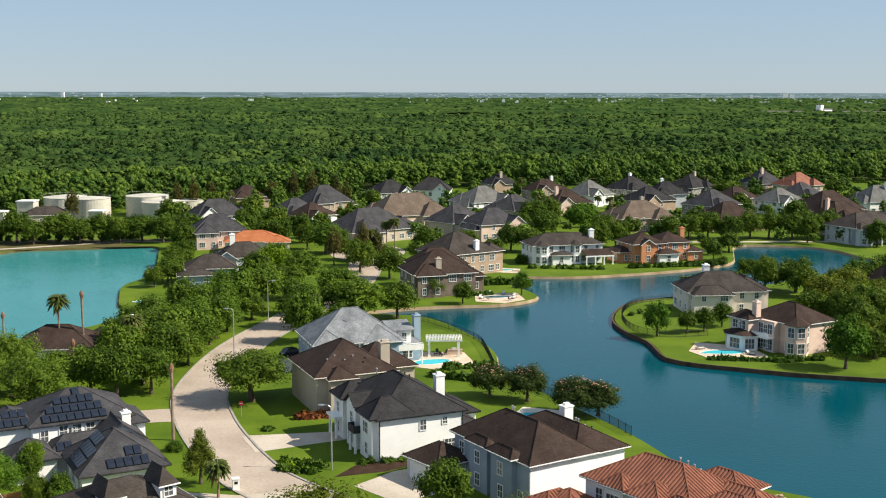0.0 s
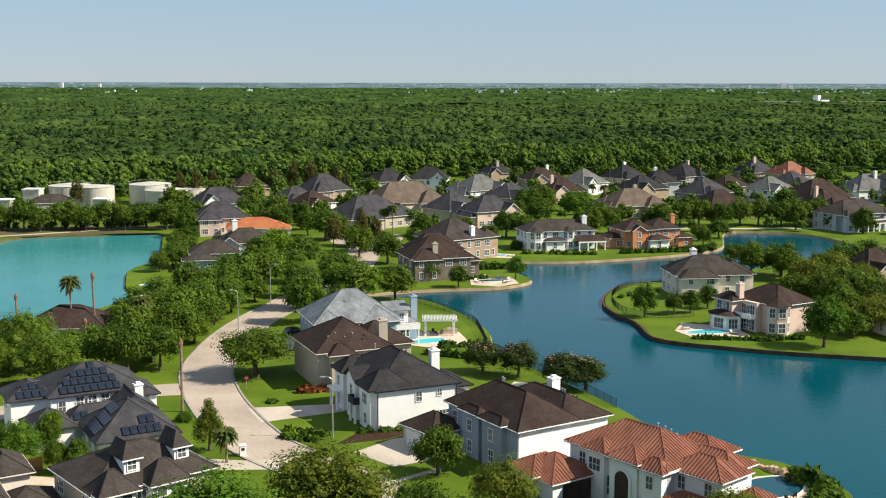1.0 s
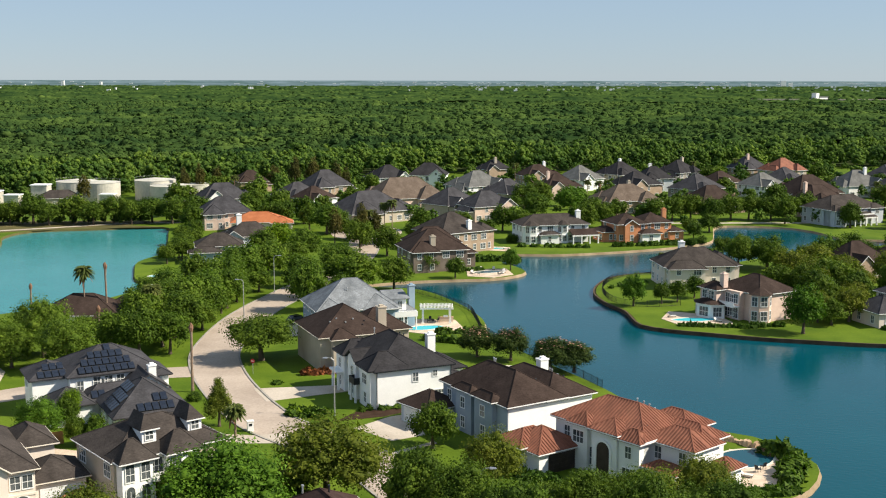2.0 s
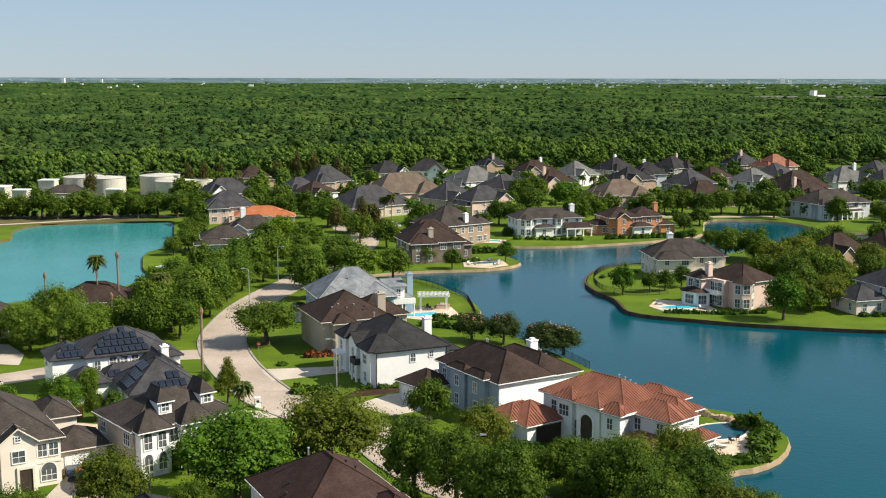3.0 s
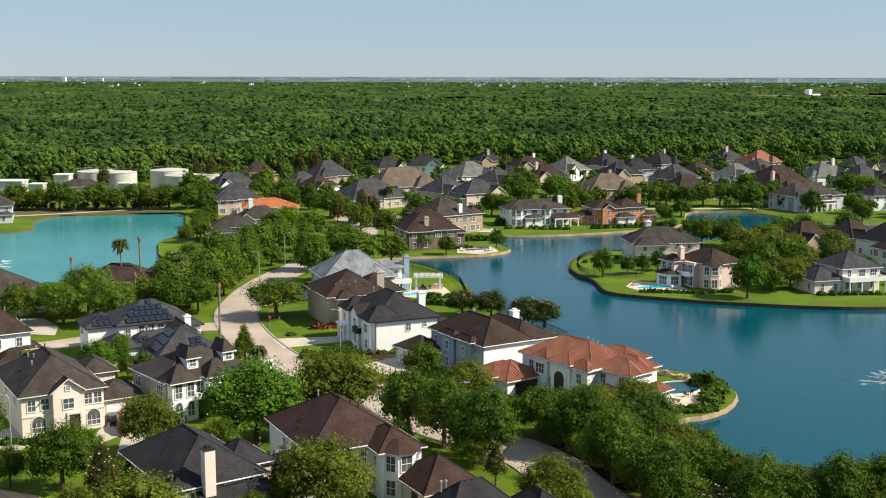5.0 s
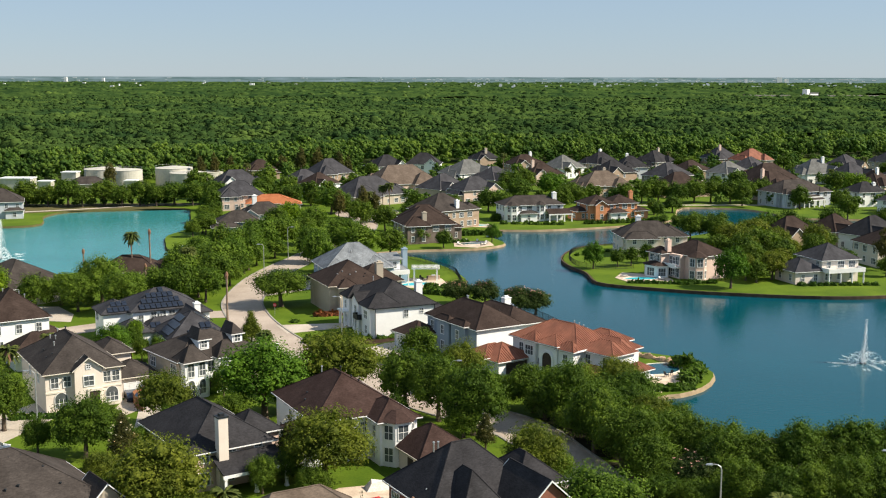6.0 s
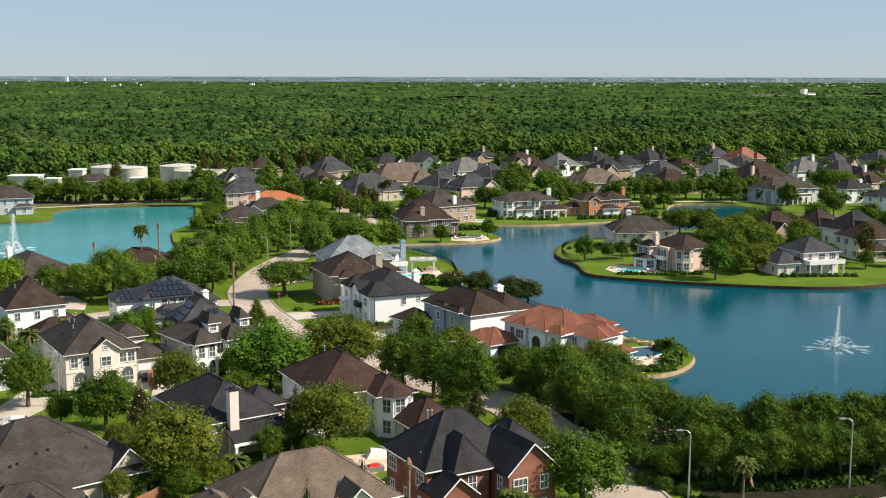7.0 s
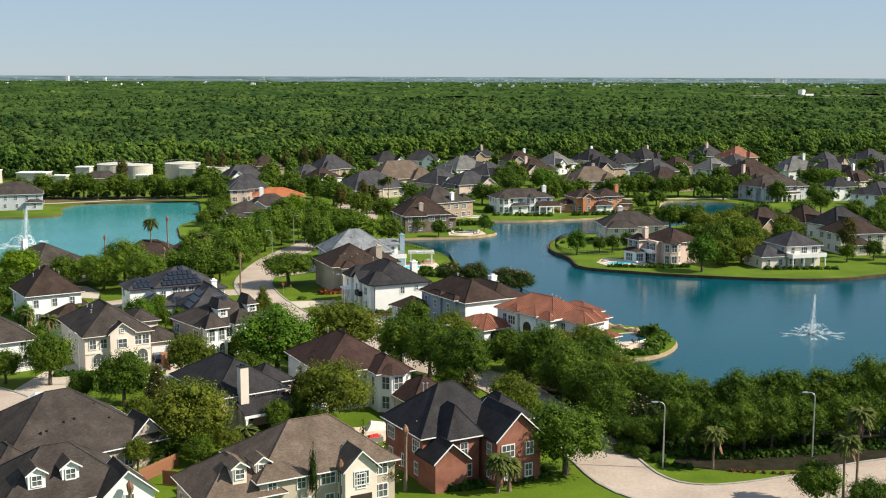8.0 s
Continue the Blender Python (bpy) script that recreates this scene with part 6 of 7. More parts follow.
GAP_TREES = [(-52, 531, 6.0), (-39, 449, 4.6), (-21, 490, 4.7), (-17, 512, 4.3), (30, 555, 4.7), (-80, 461, 6.7), (-65, 433, 5.1), (-64, 400, 5.3), (-52, 400, 5.3), (-48, 420, 4.2), (-100, 493, 5.7), (61, 414, 4.3), (72, 515, 3.6),
             (127, 555, 6.4), (118, 490, 4.9), (127, 445, 5.6), (184, 575, 5.0), (170, 510, 4.4), (189, 505, 6.0), (191, 420, 5.2), (91, 437, 3.9), (-107, 445, 6.6), (-108, 492, 6.5), (8, 455, 4.0), (-36, 510, 5.0), (75, 570, 5.0)]
for x, y, r in GAP_TREES:
    plant("oak", x, y, r, "far")

# ---- the forest ----
def forest_edge(x):
    """Where the wood begins, by x."""
    xs = [-400, -216, -166, -130, -105, -75, -32, 5, 84, 217, 316, 600]
    ys = [470, 490, 500, 515, 540, 575, 612, 628, 640, 668, 690, 690]
    return float(np.interp(x, xs, ys))


rngf = np.random.default_rng(11)


def tree_mass(name, label, category, spots, shapes):
    """Many trees joined: spots hold x, y, radius, height factor and lift."""
    V, F, F4, n = [], [], [], 0
    for x, y, r, up, lift in spots:
        v, f, f4, _ = shapes[rngf.integers(len(shapes))]
        a = rngf.uniform(0, 6.28)
        turn = np.array([[math.cos(a), -math.sin(a), 0], [math.sin(a), math.cos(a), 0], [0, 0, 1]])
        V.append((v @ turn.T) * np.array([r, r, r * up]) + np.array([x, y, r * up * 0.85 + lift]))
        F += [q + n for q in f]
        F4.append(f4 + n)
        n += len(v)
    return tagged(part(name, mesh_from(name, np.concatenate(V), F + F4, WOOD_LEAF, True), WOOD_LEAF), label, category, kind="stuff")


SHAPES = [crown_arrays(900 + k, 20, 250, 0.125, 1.05, 0.66, 0.36, "round", 0.9) for k in range(10)]
spots = []
for row in range(-1, 14):
    for i in range(80):
        x = -250 + 660 * ((i + 0.5 * (row % 2)) / 80.0) + rngf.uniform(-3.5, 3.5)
        y = forest_edge(x) - 4 + row * 7.4 + rngf.uniform(-4, 4)
        if row < 0:
            r, up, lift = rngf.uniform(2.2, 4.4), rngf.uniform(0.7, 1.0), rngf.uniform(0.2, 1.0)
        else:
            r = 3.2 + 4.0 * rngf.uniform(0, 1) ** 1.5
            up, lift = rngf.uniform(0.85, 1.25) * (5.6 / r) ** 0.6, rngf.uniform(0.5, 2.5)
        spots.append((x, y, r, up, lift))
tree_mass("forest_edge_trees", "leafy green trees along the edge of the wood", "forest", spots, SHAPES)
# garden trees between the far rows of houses
spots = []
for i in range(420):
    x, y = rngf.uniform(-110, 260), rngf.uniform(395, 640)
    if y > forest_edge(x) - 4 or (-44 < x < -10 and y < 408) or any(math.hypot(x - a, y - b) < c + 3.2 for a, b, c in HOUSE_SPOTS):
        continue
    spots.append((x, y, rngf.uniform(1.8, 4.4), rngf.uniform(0.8, 1.15), rngf.uniform(0.2, 0.8)))
for i in range(46):
    x = rngf.uniform(-176, -90)
    spots.append((x, 397 + (x + 176) * 0.09 + rngf.uniform(-3, 4), rngf.uniform(1.2, 2.6), rngf.uniform(0.7, 1.1), 0.1))
tree_mass("garden_trees", "small green trees between the far houses", "trees", spots, SHAPES)
# crowns of the wood behind, one mesh for each depth
def dome(n_ring, rings, seed):
    r = np.random.default_rng(seed)
    v, f = [(0, 0, 1.0)], []
    for k in range(1, rings + 1):
        a = k / rings * math.pi * 0.62
        for j in range(n_ring):
            b = 2 * math.pi * (j + 0.5 * (k % 2)) / n_ring
            s = r.uniform(0.78, 1.15)
            v.append((math.sin(a) * math.cos(b) * s, math.sin(a) * math.sin(b) * s, math.cos(a) * r.uniform(0.8, 1.15)))
    for j in range(n_ring):
        f.append((0, 1 + j, 1 + (j + 1) % n_ring))
    for k in range(rings - 1):
        o = 1 + k * n_ring
        for j in range(n_ring):
            a, b = o + j, o + (j + 1) % n_ring
            c, d = o + n_ring + j, o + n_ring + (j + 1) % n_ring
            f += [(a, c, b), (b, c, d)]
    return np.array(v), np.array(f)


def canopy_height(x, y):
    """The general level of the tree tops."""
    return 9.2 + 3.4 * noise.noise(Vector((x * 0.011, y * 0.011, 0))) + 1.8 * noise.noise(Vector((x * 0.045, y * 0.045, 5)))


def wood(name, y0, y1, spacing, n_ring, rings, rmin, rmax, lobes, label, tufts=0):
    """A closed canopy: a rolling mass of leaves with uneven crowns of all sizes standing out of it."""
    rng = np.random.default_rng(int(y0))
    shapes = [dome(n_ring, rings, s) for s in range(10)]
    V, F, n = [], [], 0
    half = 0.384 * (y1 + 90) * 1.12 + 40
    step = spacing * 0.8
    gx, gy = np.arange(-half, half + step, step), np.arange(y0, y1 + step, step)
    index = {}
    grid = []
    for j, y in enumerate(gy):
        for i, x in enumerate(gx):
            if abs(x) > 0.384 * (y + 90) * 1.12 + 40 + step or y < forest_edge(x) + 76 or (480 < x < 960 and abs(y - 2216 - (x - 660) * 0.02) < 34):
                continue
            index[i, j] = len(grid)
            grid.append((x + rng.uniform(-0.3, 0.3) * step, y + rng.uniform(-0.3, 0.3) * step, canopy_height(x, y) + rng.uniform(-0.22, 0.1) * spacing))
    quads = [(index[i, j], index[i + 1, j], index[i + 1, j + 1], index[i, j + 1]) for i, j in index if (i + 1, j) in index and (i + 1, j + 1) in index and (i, j + 1) in index]
    V.append(np.array(grid))
    F.append(np.array(quads))
    n = len(grid)
    y = y0
    while y < y1:
        half = 0.384 * (y + 90) * 1.12 + 40
        for x in np.arange(-half, half, spacing):
            px, py = x + rng.uniform(-0.9, 0.9) * spacing, y + rng.uniform(-0.9, 0.9) * spacing
            if py < forest_edge(px) + 80 or (480 < px < 960 and abs(py - 2216 - (px - 660) * 0.02) < 26):
                continue
            r = rmin + (rmax - rmin) * rng.uniform(0, 1) ** 2.0
            top = canopy_height(px, py) + r * rng.uniform(0.08, 0.42) + (rng.uniform(1, 3.5) if rng.random() < 0.08 else 0)
            for k in range(lobes):
                q = r if k == 0 else r * rng.uniform(0.35, 0.75)
                ox, oy = (0, 0) if k == 0 else rng.uniform(-0.95, 0.95, 2) * r
                v, f = shapes[rng.integers(len(shapes))]
                flat = rng.uniform(0.6, 1.05)
                at = np.array([px + ox, py + oy, top - q * flat - (0 if k == 0 else rng.uniform(-0.3, 0.3) * r)])
                V.append(v * np.array([q * rng.uniform(0.85, 1.25), q, q * flat]) * 0.9 + at)
                F.append(f + n)
                n += len(v)
                if tufts:
                    d = rng.normal(size=(tufts, 3))
                    d[:, 2] = np.abs(d[:, 2]) * 0.9
                    d /= np.linalg.norm(d, axis=1, keepdims=True)
                    p = d * np.array([q, q, q * flat]) * rng.uniform(0.75, 1.2, (tufts, 1)) + at
                    a = np.cross(d, rng.normal(size=(tufts, 3))) * (0.13 * q + 0.25) * rng.uniform(0.5, 1.1, (tufts, 1))
                    b = np.cross(d + rng.normal(scale=0.4, size=(tufts, 3)), a)
                    V.append(np.stack([p - a * 0.8 - b * 0.5, p + a * 0.8 - b * 0.5, p + b], 1).reshape(-1, 3))
                    F.append(np.arange(tufts * 3).reshape(-1, 3) + n)
                    n += tufts * 3
        y += spacing * 0.87
    ob = part(name, mesh_from(name, np.concatenate(V), F, CANOPY, True), CANOPY)
    return tagged(ob, label, "forest", kind="stuff")


wood("forest_near", 480, 1000, 8.4, 7, 3, 2.6, 7.4, 2, "dense green woodland canopy", 24)
wood("forest", 1000, 1900, 11.0, 5, 2, 2.6, 9.5, 1, "dense green woodland canopy stretching away", 11)
wood("forest_far", 1900, 4860, 32.0, 5, 2, 5.0, 15.0, 1, "far green woodland towards the horizon")
floor = Mesh()
xs = np.linspace(-1900, 1900, 60)
for a, b in zip(xs, xs[1:]):
    floor.poly([(a, forest_edge(a) + 2, 0.06), (b, forest_edge(b) + 2, 0.06), (b, 4870, 0.06), (a, 4870, 0.06)])
tagged(part("forest_floor", floor, FOREST_FLOOR), "dark shaded woodland floor", "ground", kind="structure")
# hazy distance: haze painted into the backdrop's colour, with an added glow
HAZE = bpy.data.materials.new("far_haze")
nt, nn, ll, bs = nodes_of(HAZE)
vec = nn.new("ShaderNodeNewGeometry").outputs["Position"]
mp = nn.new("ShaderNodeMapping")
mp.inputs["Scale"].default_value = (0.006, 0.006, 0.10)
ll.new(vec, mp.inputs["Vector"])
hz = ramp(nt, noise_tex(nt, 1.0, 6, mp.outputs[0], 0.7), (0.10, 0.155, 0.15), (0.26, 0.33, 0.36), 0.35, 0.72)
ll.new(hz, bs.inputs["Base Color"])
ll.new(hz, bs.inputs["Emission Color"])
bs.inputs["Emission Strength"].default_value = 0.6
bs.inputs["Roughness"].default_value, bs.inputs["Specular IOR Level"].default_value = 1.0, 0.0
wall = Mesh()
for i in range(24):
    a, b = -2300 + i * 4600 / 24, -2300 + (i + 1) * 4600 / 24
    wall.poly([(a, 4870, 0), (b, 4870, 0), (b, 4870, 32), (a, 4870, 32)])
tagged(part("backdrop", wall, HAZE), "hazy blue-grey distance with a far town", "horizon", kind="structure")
rngt = random.Random(5)
m = Mesh()
for i in range(120):
    far = rngt.uniform(3300, 4850)
    x = (rngt.choice((rngt.gauss(0.05, 0.06), rngt.uniform(0.12, 0.42), rngt.uniform(-0.42, 0.42)))) * far
    w, z = rngt.uniform(3, 11), canopy_height(x, far) + rngt.uniform(1, 5)
    m.box(x, x + w, far, far + 8, z - 6, z + rngt.uniform(0.4, 1.8))
for i in range(150):
    x, z = rngt.choice((rngt.uniform(-700, 900), rngt.uniform(700, 2050), rngt.uniform(-2050, 2050))), rngt.uniform(14, 27)
    m.box(x, x + rngt.uniform(4, 22), 4858, 4864, z, z + rngt.uniform(1.0, 3.0))
for x, w, z in ((1345, 22, 34), (1380, 14, 26), (1210, 12, 26), (-1650, 12, 30), (-1490, 10, 26)):
    m.box(x, x + w, 4840, 4852, 0, z)
tagged(part("far_town", m, W_WHITE), "pale specks of a distant town", "town", kind="stuff")
c = thing("far_white_building", pose(690, 2216, 4, 0, 0, 42), "low white building in a clearing of the woods", "building")
part("wall", Mesh().box(-5, 24, -6, 6, 0, 9), W_WHITE, c)
part("tower", Mesh().box(-15, -5, -5, 5, 0, 17), W_WHITE, c)
part("roof", Mesh().box(-6, 25, -7, 7, 9, 10.5), R_PALE, c)
tagged(part("clearing", Mesh().box(560, 900, 2196, 2206, 0.1, 10), DRIVE), "pale cleared strip beside the far building", "road", kind="structure")

# ---- storage tanks ----
def tank(x, y, r, hgt):
    t = thing("storage_tank", pose(x, y, 0), "large cream steel storage tank", "tank", "storage tanks")
    ring = lambda rr, z: [(rr * math.cos(2 * math.pi * i / 40), rr * math.sin(2 * math.pi * i / 40), z) for i in range(40)]  # noqa: E731
    part("shell", Mesh().solid(ring(r, 0), ring(r, hgt)), TANK, t)
    part("roof", Mesh().solid(ring(r + 0.15, hgt), ring(r * 0.15, hgt + r * 0.1)), TANK, t)
    rail = Mesh()
    top = ring(r + 0.05, hgt + 1.0)
    rail.tube(top + top[:1], [0.025] * 41, 4)
    for p in top[::4]:
        rail.tube([(p[0], p[1], hgt), p], [0.02, 0.02], 4)
    part("rail", rail, STEEL, t)


for x, y, r, hgt in ((-157.9, 477, 8.5, 8.2), (-146.4, 474, 7.4, 8.0), (-126.6, 484, 8.6, 8.2), (-117.4, 474, 8.6, 6.8), (-109.5, 487, 5.2, 6.0)):
    tank(x, y, r, hgt)
for x, y, w, d, hgt in ((-169.3, 466, 6.5, 6, 7.4), (-139.9, 460, 5.5, 5, 4.2), (-192, 462, 14, 8, 5), (-178, 458, 6, 5, 4), (-214, 460, 12, 8, 6)):
    b = thing("utility_building", pose(x, y, 0), "small cream utility building beside the tanks", "building", "utility buildings")
    part("wall", Mesh().box(-w / 2, w / 2, -d / 2, d / 2, 0, hgt), TANK, b)
    part("roof", Mesh().box(-w / 2 - 0.3, w / 2 + 0.3, -d / 2 - 0.3, d / 2 + 0.3, hgt, hgt + 0.4), TRIM, b)
    part("door", Mesh().box(-0.6, 0.6, -d / 2 - 0.05, -d / 2 + 0.02, 0, 2.2), STEEL, b)
house("utility_house", -158, 455, 20, [(0, 0, 16, 9, 0, 3.6, "hip", 30)], W_BEIGE, R_CHAR, TRIM, "low grey-roofed building near the tanks", seed=40)


# ---- palms, poles, lamps ----
def frond_crown(seed, n, length, droop, z):
    r = random.Random(seed)
    m = Mesh()
    for i in range(int(n * 1.4)):
        a, up = r.uniform(0, 2 * math.pi), r.uniform(-0.7, 1.35)
        pts = []
        for k in range(5):
            s = k / 4
            rad = length * s * math.cos(up * 0.6) * r.uniform(0.95, 1.05)
            pts.append(Vector((rad * math.cos(a), rad * math.sin(a), z + length * (math.sin(up) * s * 0.8 - droop * s * s))))
        side = Vector((-math.sin(a), math.cos(a), 0))
        for k in range(4):
            w0, w1 = 0.27 * math.sin(math.pi * (k / 4 * 0.8 + 0.12)), 0.27 * math.sin(math.pi * ((k + 1) / 4 * 0.8 + 0.12))
            for s in (-1, 1):
                m.poly([pts[k], pts[k] + side * s * w0 - Vector((0, 0, w0 * 0.5)), pts[k + 1] + side * s * w1 - Vector((0, 0, w1 * 0.5)), pts[k + 1]])
    return m


def palm(x, y, hgt, length=1.9, n=34, seed=1, thick=0.16, label="tall palm tree with a ragged fan crown"):
    t = thing("palm_tree", pose(x, y, 0, 0, 0, seed * 70), label, "palm tree", "palms")
    part("trunk", Mesh().tube([(0, 0, -0.2), (0.05, 0, hgt * 0.3), (0.12, 0.05, hgt * 0.7), (0.1, 0, hgt)], [thick * 1.4, thick, thick * 0.9, thick * 1.2], 8), PALM_BARK, t)
    part("fronds", frond_crown(seed, n * 2, length, 0.55, hgt), PALM_LEAF, t)
    part("dead_fronds", frond_crown(seed + 50, n // 3, length * 0.8, 1.3, hgt - 0.2), DEAD, t, "hanging brown dead fronds")


def dead_palm(x, y, hgt, seed=1):
    t = thing("dead_palm_trunk", pose(x, y, 0, 0, 0, seed * 50), "bare brown dead palm trunk without its crown", "palm trunk", "dead palms")
    part("trunk", Mesh().tube([(0, 0, -0.2), (0.06, 0, hgt * 0.4), (0.0, 0.05, hgt * 0.8), (0.03, 0, hgt - 0.6)], [0.27, 0.2, 0.2, 0.26], 8), PALM_BARK, t)
    part("ragged_top", Mesh().tube([(0.03, 0, hgt - 1.1), (0.05, 0, hgt - 0.5), (-0.05, 0.03, hgt - 0.1), (0, 0, hgt + 0.3)], [0.3, 0.42, 0.34, 0.1], 7), DEAD, t)


palm(-74.2, 225.5, 13.0, 2.3, 40, 2)
dead_palm(-69.7, 225.3, 14.2, 1)
dead_palm(-68.0, 214.5, 7.4, 2)
dead_palm(-93.0, 246.0, 6.0, 3)
palm(-60.0, 224.0, 9.5, 2.4, 44, 4)
dead_palm(-41.7, 179.6, 11.5, 5)
palm(-30.0, 155.4, 4.4, 1.8, 34, 6)
palm(-77.5, 143.5, 5.5, 1.7, 28, 7)
palm(-66.0, 143.0, 6.5, 1.8, 28, 8)
palm(-72.0, 139.5, 5.0, 2.4, 24, 9)
palm(13.2, 60.0, 4.6, 1.9, 40, 10, 0.26)
palm(14.6, 60.6, 3.8, 1.7, 34, 11, 0.22)
palm(55.6, 56.6, 8.6, 1.9, 36, 12)
palm(57.6, 57.8, 11.6, 1.9, 36, 13)
palm(42.4, 69.6, 5.2, 1.9, 32, 14)
dead_palm(1.4, 60.1, 8.5, 6)
dead_palm(-6.0, 52.5, 6.5, 7)
dead_palm(-28.8, 43.5, 7.0, 8)
dead_palm(-38.2, 42.0, 6.0, 9)
palm(-20.7, 357.0, 12.0, 2.0, 36, 15)
palm(-18.2, 356.0, 13.0, 2.0, 36, 16)
palm(-25.0, 350.0, 10.5, 2.0, 36, 17)
palm(-37.5, 226.0, 2.4, 2.6, 30, 18, 0.25)
palm(58.0, 300.0, 5.0, 2.0, 26, 19)
palm(-22.5, 79.5, 1.8, 2.3, 26, 20)
for i, (x, y, z) in enumerate([(61, 470, 9), (57, 476, 9), (30, 540, 11), (146, 590, 10), (208, 520, 11), (224, 500, 10), (176, 470, 9), (225, 470, 12), (-90, 470, 11), (205, 470, 10), (120, 570, 10)]):
    palm(x, y, z, 2.2, 24, 30 + i)


def street_lamp(x, y, turn, hgt=9.2, reach=1.1):
    t = thing("street_lamp", pose(x, y, 0, 0, 0, turn), "tall galvanised street lamp with a curved arm", "street lamp", "street lamps")
    part("pole", Mesh().tube([(0, 0, 0), (0, 0, hgt * 0.5), (0, 0, hgt - 0.6)], [0.13, 0.1, 0.08], 8), STEEL, t)
    part("arm", Mesh().tube([(0, 0, hgt - 0.7), (0.1, 0, hgt - 0.3), (0.45, 0, hgt - 0.03), (reach, 0, hgt + 0.05)], [0.07, 0.06, 0.055, 0.05], 6), STEEL, t)
    part("lamp_head", Mesh().solid([(reach - 0.1, -0.16, hgt - 0.06), (reach + 0.7, -0.12, hgt - 0.04), (reach + 0.7, 0.12, hgt - 0.04), (reach - 0.1, 0.16, hgt - 0.06)], [(reach - 0.05, -0.1, hgt + 0.14), (reach + 0.6, -0.06, hgt + 0.1), (reach + 0.6, 0.06, hgt + 0.1), (reach - 0.05, 0.1, hgt + 0.14)]), STEEL, t)


for x, y, turn in ((-16.6, 166.5, 180), (35.7, 69.6, 180), (57.3, 74.8, 180), (-56.0, 109.0, 180), (-43.3, 235.3, 180), (-42.0, 268.7, 0), (5.0, 116.2, 0)):
    street_lamp(x, y, turn)
s = thing("stop_sign", pose(-33.7, 191.4, 0, 0, 0, -15), "red octagonal stop sign on a steel post", "road sign")
part("post", Mesh().box(-0.03, 0.03, -0.03, 0.03, 0, 2.1), STEEL, s)
octo = [(0.42 * math.cos(math.pi / 8 + i * math.pi / 4), 0.42 * math.sin(math.pi / 8 + i * math.pi / 4)) for i in range(8)]
part("plate", Mesh().solid([(a, -0.06, 2.4 + b) for a, b in octo], [(a, -0.035, 2.4 + b) for a, b in octo]), SIGN_RED, s)
part("lettering", Mesh().box(-0.28, 0.28, -0.07, -0.06, 2.34, 2.46), TRIM, s, "white bar of lettering")
b = thing("utility_box", pose(-28.3, 158.3, 0, 0, 0, 20), "white brick mailbox pillar beside the street", "mailbox")
part("pillar", Mesh().box(-0.45, 0.45, -0.35, 0.35, 0, 1.5), W_WHITE, b)
part("coping", Mesh().box(-0.52, 0.52, -0.42, 0.42, 1.5, 1.65), TRIM, b)
part("door", Mesh().box(-0.22, 0.22, -0.39, -0.35, 0.9, 1.25), IRON, b)


# ---- fountains ----
def fountain(x, y, hgt, girth, spread, drops, size, label):
    """A jet that falls back round itself, with side jets and broken water about its foot."""
    rng = np.random.default_rng(int(abs(x) + y))
    t = thing("fountain", pose(x, y, -0.7), label, "fountain")
    part("float", Mesh().tube([(0, 0, -0.2), (0, 0, 0.15)], [0.7, 0.6], 12), IRON, t)
    pos = []
    n = drops                                   # the rising jet
    s = rng.uniform(0, 1, n)
    pos.append(np.stack([rng.normal(size=n), rng.normal(size=n), np.zeros(n)], 1) * (0.05 + 0.10 * s[:, None]) * girth + np.stack([0.25 * s * girth, 0 * s, hgt * s], 1))
    n = int(drops * 1.3)                        # the falling veil
    s = rng.uniform(0, 1, n) ** 1.4
    a, r = rng.uniform(0, 2 * math.pi, n), girth * (1 - s) ** 0.8 * rng.uniform(0.1, 1.0, n)
    pos.append(np.stack([r * np.cos(a) + 0.3 * girth * s, r * np.sin(a), hgt * 0.96 * s], 1))
    for k in range(14):                         # low side jets
        n = int(drops * 0.12)
        a, top, out = 2 * math.pi * k / 14 + rng.uniform(-0.15, 0.15), hgt * rng.uniform(0.10, 0.3), spread * rng.uniform(0.45, 0.9)
        s = rng.uniform(0, 1, n)
        pos.append(np.stack([out * s * math.cos(a), out * s * math.sin(a), top * 4 * s * (1 - s)], 1) + rng.normal(size=(n, 3)) * (0.03 + 0.14 * s[:, None]))
    for k in range(38):                         # patches of foam
        n = int(drops * 0.05)
        a, r = rng.uniform(0, 2 * math.pi), spread * rng.uniform(0.35, 1.5)
        d = rng.normal(size=(n, 2)) * np.array([0.5, 0.12])
        c, sn = math.cos(a), math.sin(a)
        pos.append(np.stack([r * c + d[:, 0] * c - d[:, 1] * sn, r * sn + d[:, 0] * sn + d[:, 1] * c, rng.uniform(0.01, 0.12, n)], 1))
    p = np.concatenate(pos)
    p[:, 2] = np.maximum(p[:, 2], 0.01)
    s = rng.uniform(0.5, 1.4, (len(p), 1)) * size
    d = [np.array(q) for q in ((1, 0, -0.6), (-0.5, 0.87, -0.6), (-0.5, -0.87, -0.6), (0, 0, 1.3))]
    V = np.stack([p + s * q for q in d], 1).reshape(-1, 3)
    k = np.arange(len(p))[:, None] * 4
    F = np.concatenate([k + np.array([[0, 1, 3]]), k + np.array([[1, 2, 3]]), k + np.array([[2, 0, 3]]), k + np.array([[0, 2, 1]])])
    part("spray", mesh_from("spray", V, [F], SPRAY), SPRAY, t, "white falling spray")


fountain(81.4, 154.5, 8.4, 1.0, 4.6, 2600, 0.024, "white fountain jet playing in the lake")
fountain(-125.6, 271.5, 11.5, 2.6, 6.0, 4200, 0.032, "tall misty white fountain in the pale lake")


